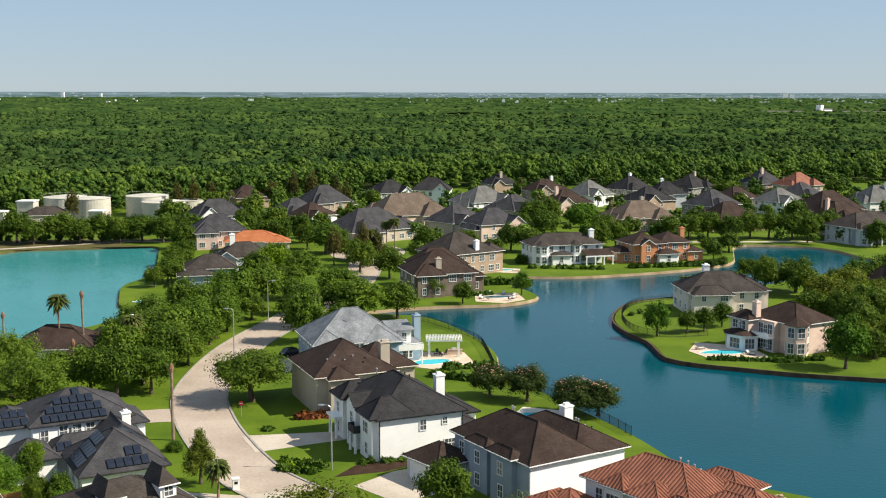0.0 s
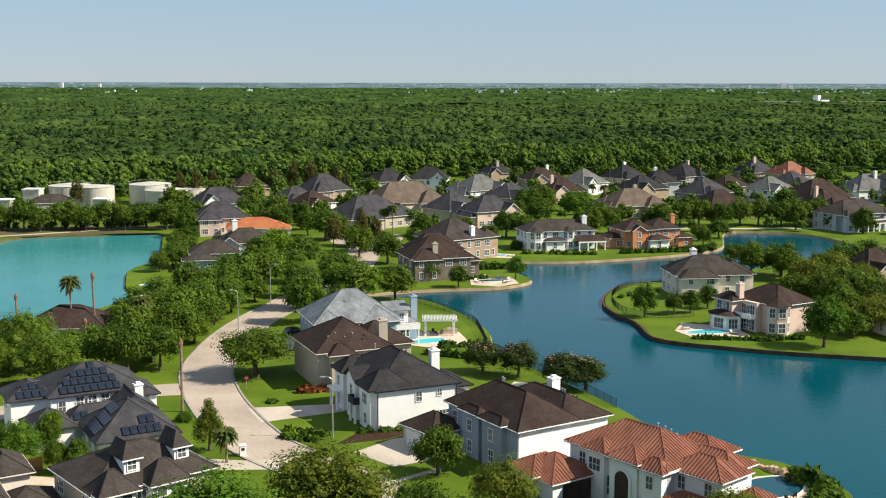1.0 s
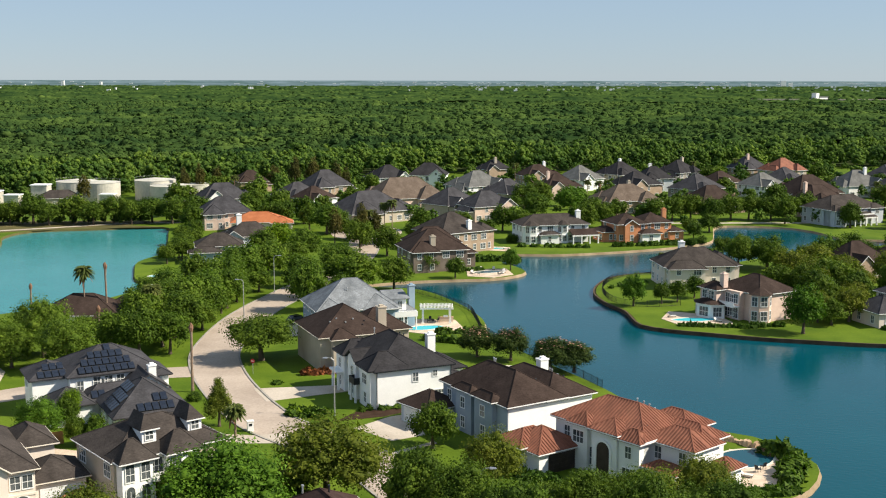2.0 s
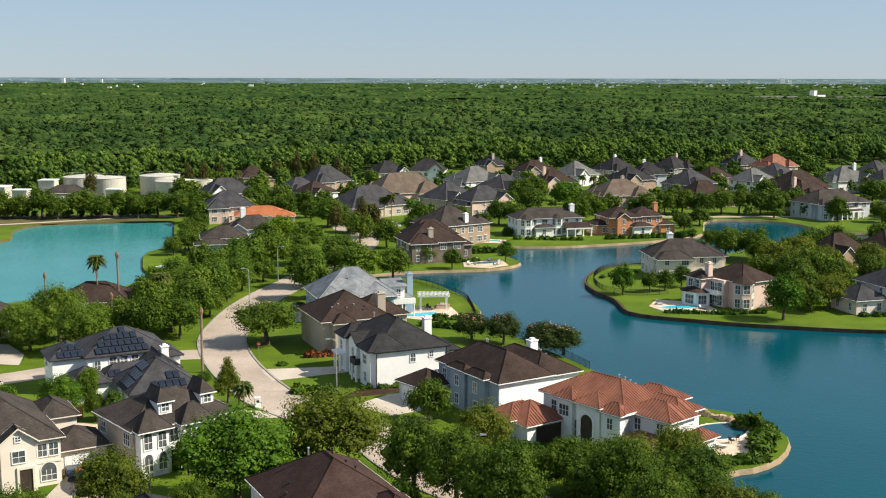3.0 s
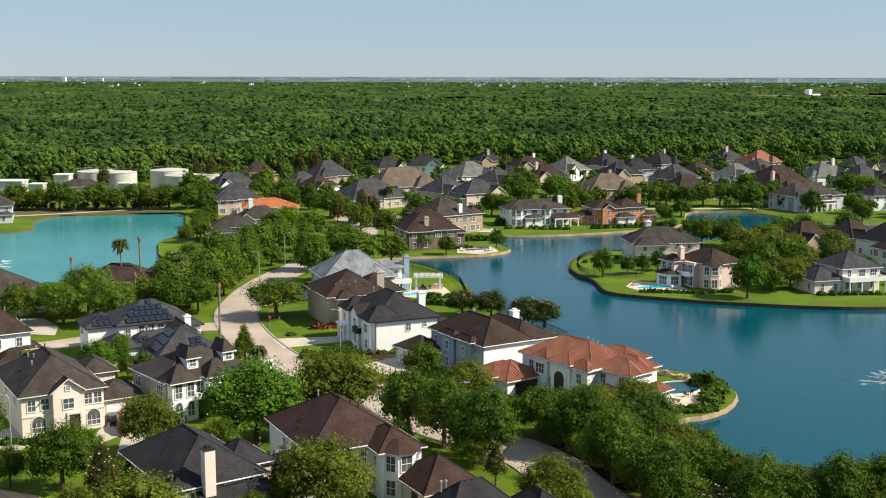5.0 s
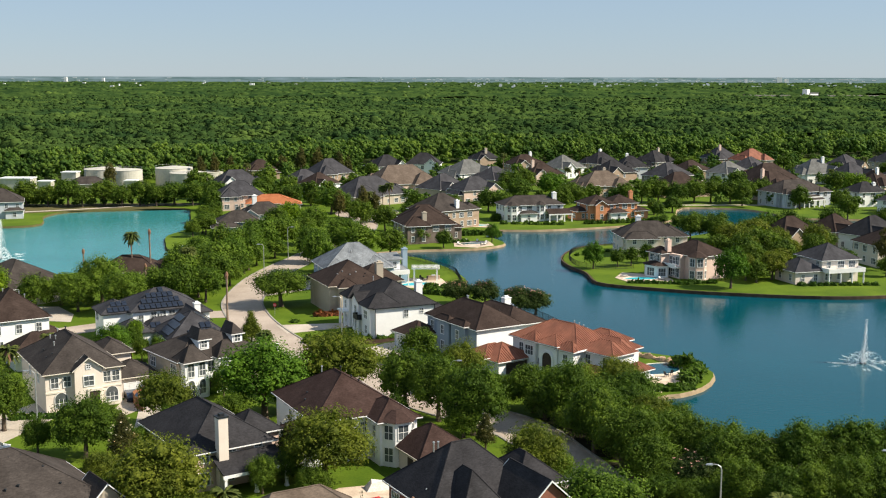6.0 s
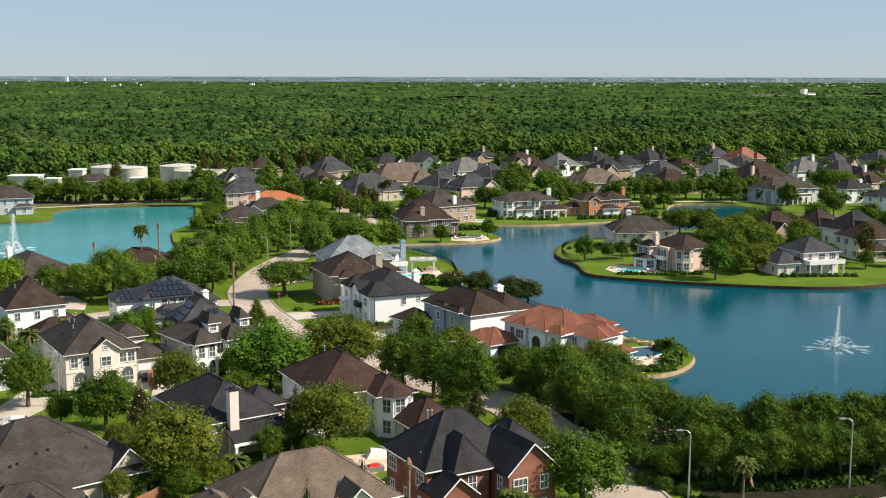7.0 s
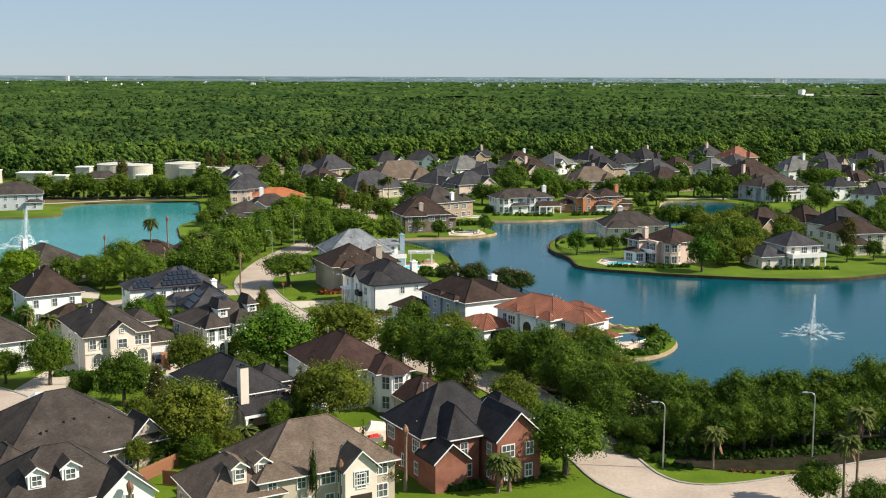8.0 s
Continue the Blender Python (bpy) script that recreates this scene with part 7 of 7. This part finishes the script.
# ---- gardens: drives, pools, fences, hedges ----
slab("driveway", [(-32.0, 181.8), (-22.5, 183.4), (-15.0, 184.8), (-15.8, 180.4), (-20, 178.4), (-28.5, 174.0)], "pale concrete driveway of the white house")
slab("driveway", [(-13, 160), (-8, 166), (-4.5, 167.8), (-2.2, 157), (-7, 154)], "pale concrete driveway before the garage")
slab("driveway", [(-20.5, 152.8), (-31, 152.3), (-36.5, 155.0), (-36.5, 157.5), (-31.5, 155.2), (-27.6, 156.2), (-22, 157.5)], "pale concrete drive crossing the verge")
slab("path", [(-8.0, 147.6), (-7.4, 146.8), (-0.4, 153.0), (-0.9, 153.9)], "narrow pale garden walk", DRIVE, 0.06, "path")
slab("driveway", [(-44, 120), (-48, 131), (-41, 134), (-38, 126), (-42, 110), (-48, 112)], "pale concrete drive beside the cream house")
slab("driveway", [(-40, 222), (-30, 238), (-24, 236), (-28, 224), (-39, 214)], "pale concrete driveway behind the oak")
slab("driveway", [(-65, 118), (-60, 126), (-55, 118), (-60, 100), (-66, 104)], "tan concrete driveway")
slab("driveway", [(-88, 186), (-76, 184), (-78, 192), (-84, 200), (-92, 200)], "pale concrete driveway")
slab("patio", [(-12, 228), (-9, 238), (2, 238), (4, 229), (-4, 224)], "pale stone pool patio", PATIO, 0.08, "patio")
slab("patio", [(36, 137), (40, 131.5), (46, 140), (47, 149), (41, 151)], "pinkish stone pool terrace", PATIO, 0.08, "patio")
slab("patio", [(50, 233), (62, 235), (60, 244), (50, 248), (47, 240)], "tan stone pool terrace", PATIO, 0.08, "patio")
slab("patio", [(8.5, 191), (11.5, 198.5), (17.5, 196.5), (19.5, 190), (14, 187)], "white pool deck", TRIM_CREAM, 0.08, "patio")
slab("patio", [(-9, 86), (-2, 88), (2, 84), (-4, 79), (-12, 82)], "pale backyard patio", PATIO, 0.08, "patio")
slab("patio", [(5.2, 293), (12, 291), (17.5, 296), (16, 305), (5, 304)], "tan stone lakeside terrace", PATIO, 0.08, "patio")
slab("patio", [(7, 340), (18, 337), (19, 345), (9, 348)], "pale stone pool terrace", PATIO, 0.08, "patio")
slab("patio", [(-64, 128), (-58, 136), (-48, 148), (-56, 150), (-66, 138)], "brick-red back terrace", PATIO, 0.06, "patio")


slab("mulch_bed", [(8, 112), (22, 118), (30, 116), (30, 96), (35, 86), (42, 83), (110, 86), (110, 79), (66, 73.4), (54, 69.4), (44, 68.6), (37, 70.6), (33, 73.0), (27, 82), (14, 100)], "bed under the lakeside trees, darkened for their shade", SHADE_BED, 0.012, "planting bed")
slab("mulch_bed", [(-16, 163.5), (-9, 166), (-1, 172.5), (-3, 175.0), (-13, 169.5)], "brown mulch bed beside the white house", MULCH, 0.03, "planting bed")
slab("lake_verge", [(-170, 366), (-147, 377), (-131, 385.5), (-114, 395.5), (-99, 391), (-95, 410), (-170, 404)], "drab brown-green grass verge by the lake", DRAB, 0.02, "verge")
tagged(part("path", ribbon(offset(spline([(-190, 366), (-165, 374), (-147, 382.5), (-131, 391.5), (-115, 400.5), (-97, 403)], 4), 1.3), offset(spline([(-190, 366), (-165, 374), (-147, 382.5), (-131, 391.5), (-115, 400.5), (-97, 403)], 4), -1.3), 0.05), DRIVE), "pale path between the lake and the trees", "path", kind="structure")
slab("path", [(70, 404), (140, 407), (140, 410), (70, 407)], "pale path behind the lakeside trees", DRIVE, 0.06, "path")


def pool(name, cx, cy, a, b, turn, label, fill=POOL):
    ring = [(a * math.cos(2 * math.pi * i / 28) * (1 + 0.14 * math.sin(4 * math.pi * i / 28 + 1)), b * math.sin(2 * math.pi * i / 28)) for i in range(28)]
    t = thing(name, pose(cx, cy, 0, 0, 0, turn), label, "pool")
    part("water", Mesh().solid([(x, y, -0.1) for x, y in ring], [(x, y, 0.1) for x, y in ring]), fill, t)
    rim = Mesh()
    grow = [(x * (1 + 0.35 / a), y * (1 + 0.35 / b)) for x, y in ring]
    rim.v = [(x, y, -0.05) for x, y in ring] + [(x, y, 0.16) for x, y in ring] + [(x, y, 0.16) for x, y in grow] + [(x, y, -0.05) for x, y in grow]
    for i in range(28):
        k = (i + 1) % 28
        for row in range(4):
            nxt = (row + 1) % 4
            rim.f.append((row * 28 + i, row * 28 + k, nxt * 28 + k, nxt * 28 + i))
    part("coping", rim, TRIM_CREAM, t)


pool("swimming_pool", -4.5, 229.5, 3.6, 2.0, 20, "turquoise garden pool with a pale rim")
pool("swimming_pool", 13.6, 193.0, 3.4, 2.0, -15, "turquoise pool with a white rim")
pool("swimming_pool", 54.0, 239.0, 4.4, 1.8, 5, "turquoise curved pool before the house")
pool("swimming_pool", 42.2, 146.8, 4.6, 3.4, 35, "dark blue lakeside pool edged with boulders", POOL_DARK)
pool("swimming_pool", -75.5, 292.0, 3.0, 1.6, 20, "small turquoise lakeside pool")
pool("swimming_pool", 10.6, 299.5, 3.6, 1.7, 10, "dark garden pool on the lakeside terrace", POOL_DARK)
pool("swimming_pool", 13.0, 342.5, 3.6, 1.6, 5, "turquoise lakeside pool with a pale rim")


def pergola(x, y, turn):
    t = thing("pergola", pose(x, y, 0.08, 0, 0, turn), "white timber pergola on a pool patio", "pergola")
    post = Mesh().box(-0.2, 0.2, -0.2, 0.2, 0, 3.0).box(-0.3, 0.3, -0.3, 0.3, 0, 0.3).data("post")
    for px in (-2.9, 2.9):
        for py in (-1.8, 1.8):
            part("post", post, TRIM, t, "", pose(px, py, 0))
    for py in (-1.8, 1.8):
        part("beam", Mesh().box(-3.6, 3.6, py - 0.12, py + 0.12, 3.0, 3.3), TRIM, t)
    slat = Mesh().box(-0.05, 0.05, -2.5, 2.5, 3.3, 3.52).data("slat")
    for i in range(24):
        part("slat", slat, TRIM, t, "", pose(-3.45 + i * 0.3, 0, 0))


pergola(-2.0, 236.0, 2)


def patio_chair(x, y, turn):
    """A low metal garden chair."""
    t = thing("patio_chair", pose(x, y, 0.1, 0, 0, turn), "dark metal patio chair on a stone terrace", "chair", "patio chairs")
    part("seat", Mesh().box(-0.3, 0.3, -0.3, 0.3, 0.4, 0.47), IRON, t)
    part("backrest", Mesh().solid([(-0.3, 0.26, 0.47), (0.3, 0.26, 0.47), (0.3, 0.32, 0.47), (-0.3, 0.32, 0.47)], [(-0.3, 0.36, 1.0), (0.3, 0.36, 1.0), (0.3, 0.42, 1.0), (-0.3, 0.42, 1.0)]), IRON, t)
    leg = Mesh().box(-0.025, 0.025, -0.025, 0.025, 0, 0.4).data("leg")
    for a in (-0.26, 0.26):
        for b in (-0.26, 0.26):
            part("leg", leg, IRON, t, "", pose(a, b, 0))


for x, y, turn in ((-3.6, 235.0, 100), (-2.6, 234.4, 160), (-3.2, 236.4, 30), (-1.8, 235.4, 230)):
    patio_chair(x, y, turn)


def sun_lounger(x, y, turn):
    """A low lounger with a pale cushion and a raised back."""
    t = thing("sun_lounger", pose(x, y, 0.09, 0, 0, turn), "pale cushioned sun lounger on a stone terrace", "lounger", "sun loungers")
    part("frame", Mesh().box(-0.35, 0.35, -0.95, 0.95, 0.24, 0.3), IRON, t)
    part("cushion", Mesh().box(-0.32, 0.32, -0.92, 0.25, 0.3, 0.4), WHITE_CLOTH, t)
    part("backrest", Mesh().solid([(-0.32, 0.25, 0.3), (0.32, 0.25, 0.3), (0.32, 0.4, 0.3), (-0.32, 0.4, 0.3)], [(-0.32, 0.82, 0.78), (0.32, 0.82, 0.78), (0.32, 0.94, 0.74), (-0.32, 0.94, 0.74)]), WHITE_CLOTH, t)
    leg = Mesh().box(-0.03, 0.03, -0.03, 0.03, 0, 0.24).data("leg")
    for a in (-0.3, 0.3):
        for b in (-0.85, 0.85):
            part("leg", leg, IRON, t, "", pose(a, b, 0))


for x, y, turn in ((6.6, 297.0, 20), (6.4, 301.0, 15), (14.8, 297.5, -25), (15.0, 300.5, -10), (9.0, 303.2, 5), (12.4, 303.4, -5), (17.4, 340.5, 80), (9.6, 346.0, 10), (58.5, 237.0, 40), (49.5, 241.5, 100), (40.5, 139.5, 60)):
    sun_lounger(x, y, turn)
for x, y, turn in ((7.6, 302.6, 200), (8.2, 294.4, 90), (13.6, 294.2, 60), (42.6, 141.4, 120), (43.6, 142.6, 210)):
    patio_chair(x, y, turn)
k = thing("outdoor_kitchen", pose(0.0, 236.2, 0.1, 0, 0, 5), "tan stone outdoor kitchen counter with a steel grill", "counter")
part("counter", Mesh().box(-1.6, 1.6, -0.4, 0.4, 0, 0.9), PATIO, k)
part("worktop", Mesh().box(-1.7, 1.7, -0.48, 0.48, 0.9, 0.97), ROCK, k)
part("grill", Mesh().solid([(-0.5, -0.3, 0.97), (0.5, -0.3, 0.97), (0.5, 0.3, 0.97), (-0.5, 0.3, 0.97)], [(-0.45, -0.1, 1.3), (0.45, -0.1, 1.3), (0.45, 0.28, 1.3), (-0.45, 0.28, 1.3)]), STEEL, k, "steel grill")


def hedge_mass(name, label, spots, material, size, seed):
    """A clump of low planting round given spots, leaf by leaf."""
    rng = np.random.default_rng(seed)
    V = []
    for x, y, r, z in spots:
        n = int(60 * r * r) + 40
        d = rng.normal(size=(n, 3))
        d /= np.linalg.norm(d, axis=1, keepdims=True)
        d[:, 2] = np.abs(d[:, 2])
        p = d * np.array([r, r, z]) * rng.uniform(0.7, 1.05, (n, 1)) + np.array([x, y, 0])
        a = rng.normal(size=(n, 3)) * size
        b = np.cross(d, a)
        V.append(np.stack([p - a, p - b * 0.7, p + a, p + b * 0.7], 1).reshape(-1, 3))
    V = np.concatenate(V)
    ob = part(name, mesh_from(name, V, [np.arange(len(V)).reshape(-1, 4)], material), material)
    return tagged(ob, label, "planting", kind="stuff")


rngh = random.Random(9)
def along(a, b, n, r, z):
    return [(a[0] + (b[0] - a[0]) * (i + rngh.uniform(0, 0.6)) / n, a[1] + (b[1] - a[1]) * (i + rngh.uniform(0, 0.6)) / n, r * rngh.uniform(0.7, 1.3), z * rngh.uniform(0.7, 1.3)) for i in range(n)]


hedge_mass("flower_bed", "green and yellow shrubs round the white house", along((-24, 170), (-17, 167.5), 7, 0.8, 0.7) + along((-13, 169), (-2, 173), 8, 0.8, 0.8) + along((-24, 166.5), (-18, 165), 5, 0.9, 0.8), HEDGE, 0.22, 1)
hedge_mass("red_flower_bed", "reddish shrubs beside the beige house", along((-25, 191), (-17, 193), 8, 0.9, 1.1), RED_SHRUB, 0.22, 2)
hedge_mass("lawn_shrubs", "small dark shrubs on the lawn", along((-29, 185), (-28, 185), 1, 0.9, 0.6) + along((-2, 224), (8, 226), 7, 1.0, 1.3) + along((-4, 219), (7, 214), 8, 1.1, 1.2), HEDGE, 0.25, 3)
hedge_mass("island_shrubs", "low shrubs round the peninsula gardens", along((50, 233), (66, 231), 12, 0.9, 0.7) + along((64, 232), (72, 233), 6, 1.0, 1.0) + along((92, 230), (112, 231), 10, 0.9, 0.8) + along((40, 276), (56, 288), 6, 0.8, 0.8), HEDGE, 0.25, 4)
hedge_mass("point_shrubs", "dense garden shrubs on the lake point", along((45, 136), (49, 146), 9, 1.6, 2.0) + along((40, 133), (46, 134), 6, 1.0, 0.9) + along((46, 150), (49, 145), 4, 1.4, 2.4), HEDGE, 0.28, 5)
hedge_mass("terrace_hedge", "clipped hedge and shrubs behind the lakeside terrace", along((3, 316.5), (16, 319), 14, 1.0, 1.6) + along((17, 313), (20, 318), 5, 1.1, 1.7) + along((1, 300), (10, 303), 7, 0.9, 0.9), HEDGE, 0.3, 16)
hedge_mass("north_shrubs", "garden shrubs on the far lawns", along((22, 347), (44, 345), 9, 1.1, 1.0) + along((52, 348), (76, 353), 12, 1.2, 1.3) + along((2, 318), (14, 322), 8, 1.2, 1.4), HEDGE, 0.3, 6)
hedge_mass("near_shrubs", "garden shrubs beside the near houses", along((-62, 115), (-50, 117), 10, 0.9, 0.9) + along((-40, 127), (-28, 132), 10, 1.0, 1.1) + along((6, 60.5), (11, 62), 8, 0.8, 0.9) + along((14, 63), (20, 67), 6, 1.0, 1.0) + along((8, 140), (16, 137), 9, 1.2, 1.2) + along((36, 70.5), (40, 69.4), 4, 0.7, 0.6), HEDGE, 0.2, 7)
# shrubs added where the canopy's shadow makes the ground dark
hedge_mass("lake_understory", "shrubs added to darken the ground under the lakeside trees", along((38, 75.5), (48, 74.4), 9, 1.2, 1.1) + along((48, 74.4), (66, 78.6), 13, 1.2, 1.1) + along((66, 79), (104, 84), 22, 1.4, 1.4) + along((36, 79), (64, 81.5), 18, 1.4, 1.6), HEDGE, 0.16, 21)
hedge_mass("yellow_flowers", "yellow flowering shrubs", along((-84, 143), (-78, 141), 5, 0.8, 0.8) + along((-24, 169), (-22, 168.5), 3, 0.5, 0.5), LIME, 0.2, 8)
hedge_mass("magenta_flowers", "reddish flowers before the trees", along((44, 68.6), (53, 67.4), 8, 0.28, 0.25), RED_SHRUB, 0.15, 10)
rocks = Mesh()
rr = random.Random(3)
path = [(38.5, 157.0), (40.4, 156.2), (42.6, 154.4), (45.0, 151.6), (46.2, 147.5)]
for a, b in zip(path, path[1:]):
    for i in range(6):
        t = i / 6
        x, y, s = a[0] + (b[0] - a[0]) * t, a[1] + (b[1] - a[1]) * t, rr.uniform(0.4, 0.8)
        ring = [(x + s * math.cos(k) * rr.uniform(0.7, 1.2), y + s * math.sin(k) * rr.uniform(0.7, 1.2)) for k in (0, 1.1, 2.1, 3.2, 4.2, 5.3)]
        rocks.solid([(px, py, -0.2) for px, py in ring], [(x + (px - x) * 0.6, y + (py - y) * 0.6, s * rr.uniform(0.8, 1.3)) for px, py in ring])
tagged(part("pool_rocks", rocks, ROCK), "row of tan boulders edging the pool", "rocks", kind="stuff")


def iron_fence(name, ctrl, label, hgt=1.5):
    mid = spline(ctrl, 2.4)
    t = thing(name, pose(0, 0, 0), label, "fence")
    post = Mesh().box(-0.04, 0.04, -0.04, 0.04, 0, hgt + 0.1).data("post")
    for p in mid:
        part("post", post, IRON, t, "", pose(p.x, p.y, 0))
    picket = Mesh().box(-0.013, 0.013, -0.013, 0.013, 0.05, hgt).data("picket")
    for a, b in zip(mid, mid[1:]):
        for z in (0.15, hgt - 0.12):
            part("rail", Mesh().tube([(*a, z), (*b, z)], [0.025, 0.025], 4), IRON, t)
        k = max(2, int((b - a).length / 0.17))
        for i in range(1, k):
            p = a + (b - a) * (i / k)
            part("picket", picket, IRON, t, "", pose(p.x, p.y, 0))


iron_fence("iron_fence", [(-8, 270), (0, 258), (5, 248), (6.5, 238), (7.5, 226)], "black iron fence along the pool lawn by the water")
iron_fence("iron_fence", [(56, 298), (46, 292.5), (40.5, 283), (38, 270), (39.5, 257.5), (46, 253), (54, 255)], "black iron fence round the peninsula tip")
iron_fence("iron_fence", [(9, 222), (13, 212), (22, 195), (27, 183)], "black iron fence behind the garden trees")


BOARD = Mesh().box(0, 1, -0.015, 0.015, 0, 1).data("board")


def board_fence(ctrl, label, hgt=1.9):
    mid = spline(ctrl, 2.4)
    t = thing("wooden_fence", pose(0, 0, 0), label, "fence", "wooden fences")
    for a, b in zip(mid, mid[1:]):
        d = (b - a)
        at = pose(a.x, a.y, 0, 0, 0, math.degrees(math.atan2(d.y, d.x)))
        k = max(3, int(d.length / 0.16))
        w = d.length / k
        for i in range(k):
            part("board", BOARD, FENCE_WOOD, t, "", at @ pose(i * w + 0.008, 0, 0.03) @ Matrix.Diagonal((w - 0.016, 1, hgt + 0.02 * ((i * 7) % 3 - 1), 1)))
        for z in (0.4, hgt - 0.5):
            part("rail", Mesh().box(0, d.length, 0.015, 0.06, z, z + 0.1), FENCE_WOOD, t, "", at)


board_fence([(-28, 48), (-31, 56), (-34, 62)], "reddish cedar board fence between the houses")
board_fence([(-42, 133), (-46, 124), (-43, 119)], "reddish cedar board fence beside the drive")
board_fence([(-66, 142), (-60, 148), (-54, 152)], "weathered cedar board fence behind the terrace")
board_fence([(-33.0, 62.0), (-31.4, 65.4), (-29.6, 69.0)], "reddish cedar board fence behind the shrubs")
board_fence([(-30, 62), (-22, 60)], "reddish cedar fence across the yard")


def car(name, x, y, turn, paint, label, tall=1.0):
    t = thing(name, pose(x, y, 0.06, 0, 0, turn), label, "car", "parked cars")
    side = [(-2.25, 0.35), (2.25, 0.35), (2.3, 0.75), (1.4, 0.98), (0.75, 1.42 * tall), (-1.2, 1.45 * tall), (-1.95, 1.02), (-2.3, 0.9)]
    body = Mesh().solid([(px, -0.86, pz) for px, pz in side], [(px, 0.86, pz) for px, pz in side])
    b = part("body", body, paint, t)
    glass = Mesh().solid([(1.32, -0.7, 1.02), (0.8, -0.7, 1.38 * tall), (0.8, 0.7, 1.38 * tall), (1.32, 0.7, 1.02)], [(1.36, -0.7, 1.04), (0.84, -0.7, 1.4 * tall), (0.84, 0.7, 1.4 * tall), (1.36, 0.7, 1.04)])
    part("windscreen", glass, GLASS, b)
    for s in (-1, 1):
        part("side_window", Mesh().box(-1.5, 0.9, s * 0.865 - 0.01, s * 0.865 + 0.01, 1.02, 1.3 * tall), GLASS, b)
        part("headlight", Mesh().box(2.24, 2.31, s * 0.62 - 0.16, s * 0.62 + 0.16, 0.66, 0.8), TRIM, b)
    for px in (-1.4, 1.4):
        for s in (-1, 1):
            wl = part("wheel", Mesh().tube([(px, s * 0.74, 0.33), (px, s * 0.9, 0.33)], [0.33, 0.33], 14), RUBBER, t)
            part("rim", Mesh().tube([(px, s * 0.89, 0.33), (px, s * 0.92, 0.33)], [0.2, 0.18], 10), STEEL, wl)


car("car", -46.9, 125.9, 115, CAR_BLUE, "dark blue car parked in the driveway")
car("car", -58.6, 98.9, 20, CAR_WHITE, "white car parked beside the street")
car("car", -31.8, 234.0, 40, CAR_BLACK, "black car parked in the driveway", 1.2)
c = thing("covered_sandbox", pose(-4.0, 80.0, 0.0, 0, 0, 20), "grey box with a red cloth on top", "box")
part("box", Mesh().box(-1.2, 1.2, -0.7, 0.7, 0, 0.8), W_GREY, c)
part("cloth", Mesh().solid([(-1.0, -0.6, 0.8), (0.8, -0.6, 0.8), (0.9, 0.55, 0.8), (-0.9, 0.5, 0.8)], [(-0.7, -0.4, 1.05), (0.6, -0.4, 0.98), (0.6, 0.35, 1.1), (-0.6, 0.3, 1.0)]), RED_CLOTH, c, "red cloth")
c = thing("tarpaulin", pose(-4.0, 86.0, 0.08, 0, 0, 20), "crumpled white tarpaulin over patio furniture", "cover")
part("sheet", Mesh().solid([(-1.8, -1.0, 0), (1.9, -1.1, 0), (2.0, 0.9, 0), (-1.6, 1.1, 0)], [(-1.0, -0.4, 0.9), (0.9, -0.5, 1.1), (1.0, 0.4, 0.8), (-0.8, 0.5, 1.15)]), WHITE_CLOTH, c)
cy = thing("cypress_tree", pose(-4.0, 60.0, 0), "narrow dark columnar cypress", "tree", "cypresses")
me, _ = crown_mesh(77, 34, 1500, 0.05, 1.0, CYPRESS, 0.6, 0.42)
part("crown", me, CYPRESS, cy, "", Matrix.Translation((0, 0, 4.8)) @ Matrix.Diagonal((0.6, 0.6, 5.0, 1)))
part("trunk", Mesh().tube([(0, 0, -0.1), (0, 0, 1.5)], [0.12, 0.1], 6), BARK, cy)
c2 = copy_thing(cy, pose(-9.2, 51.0, 0))
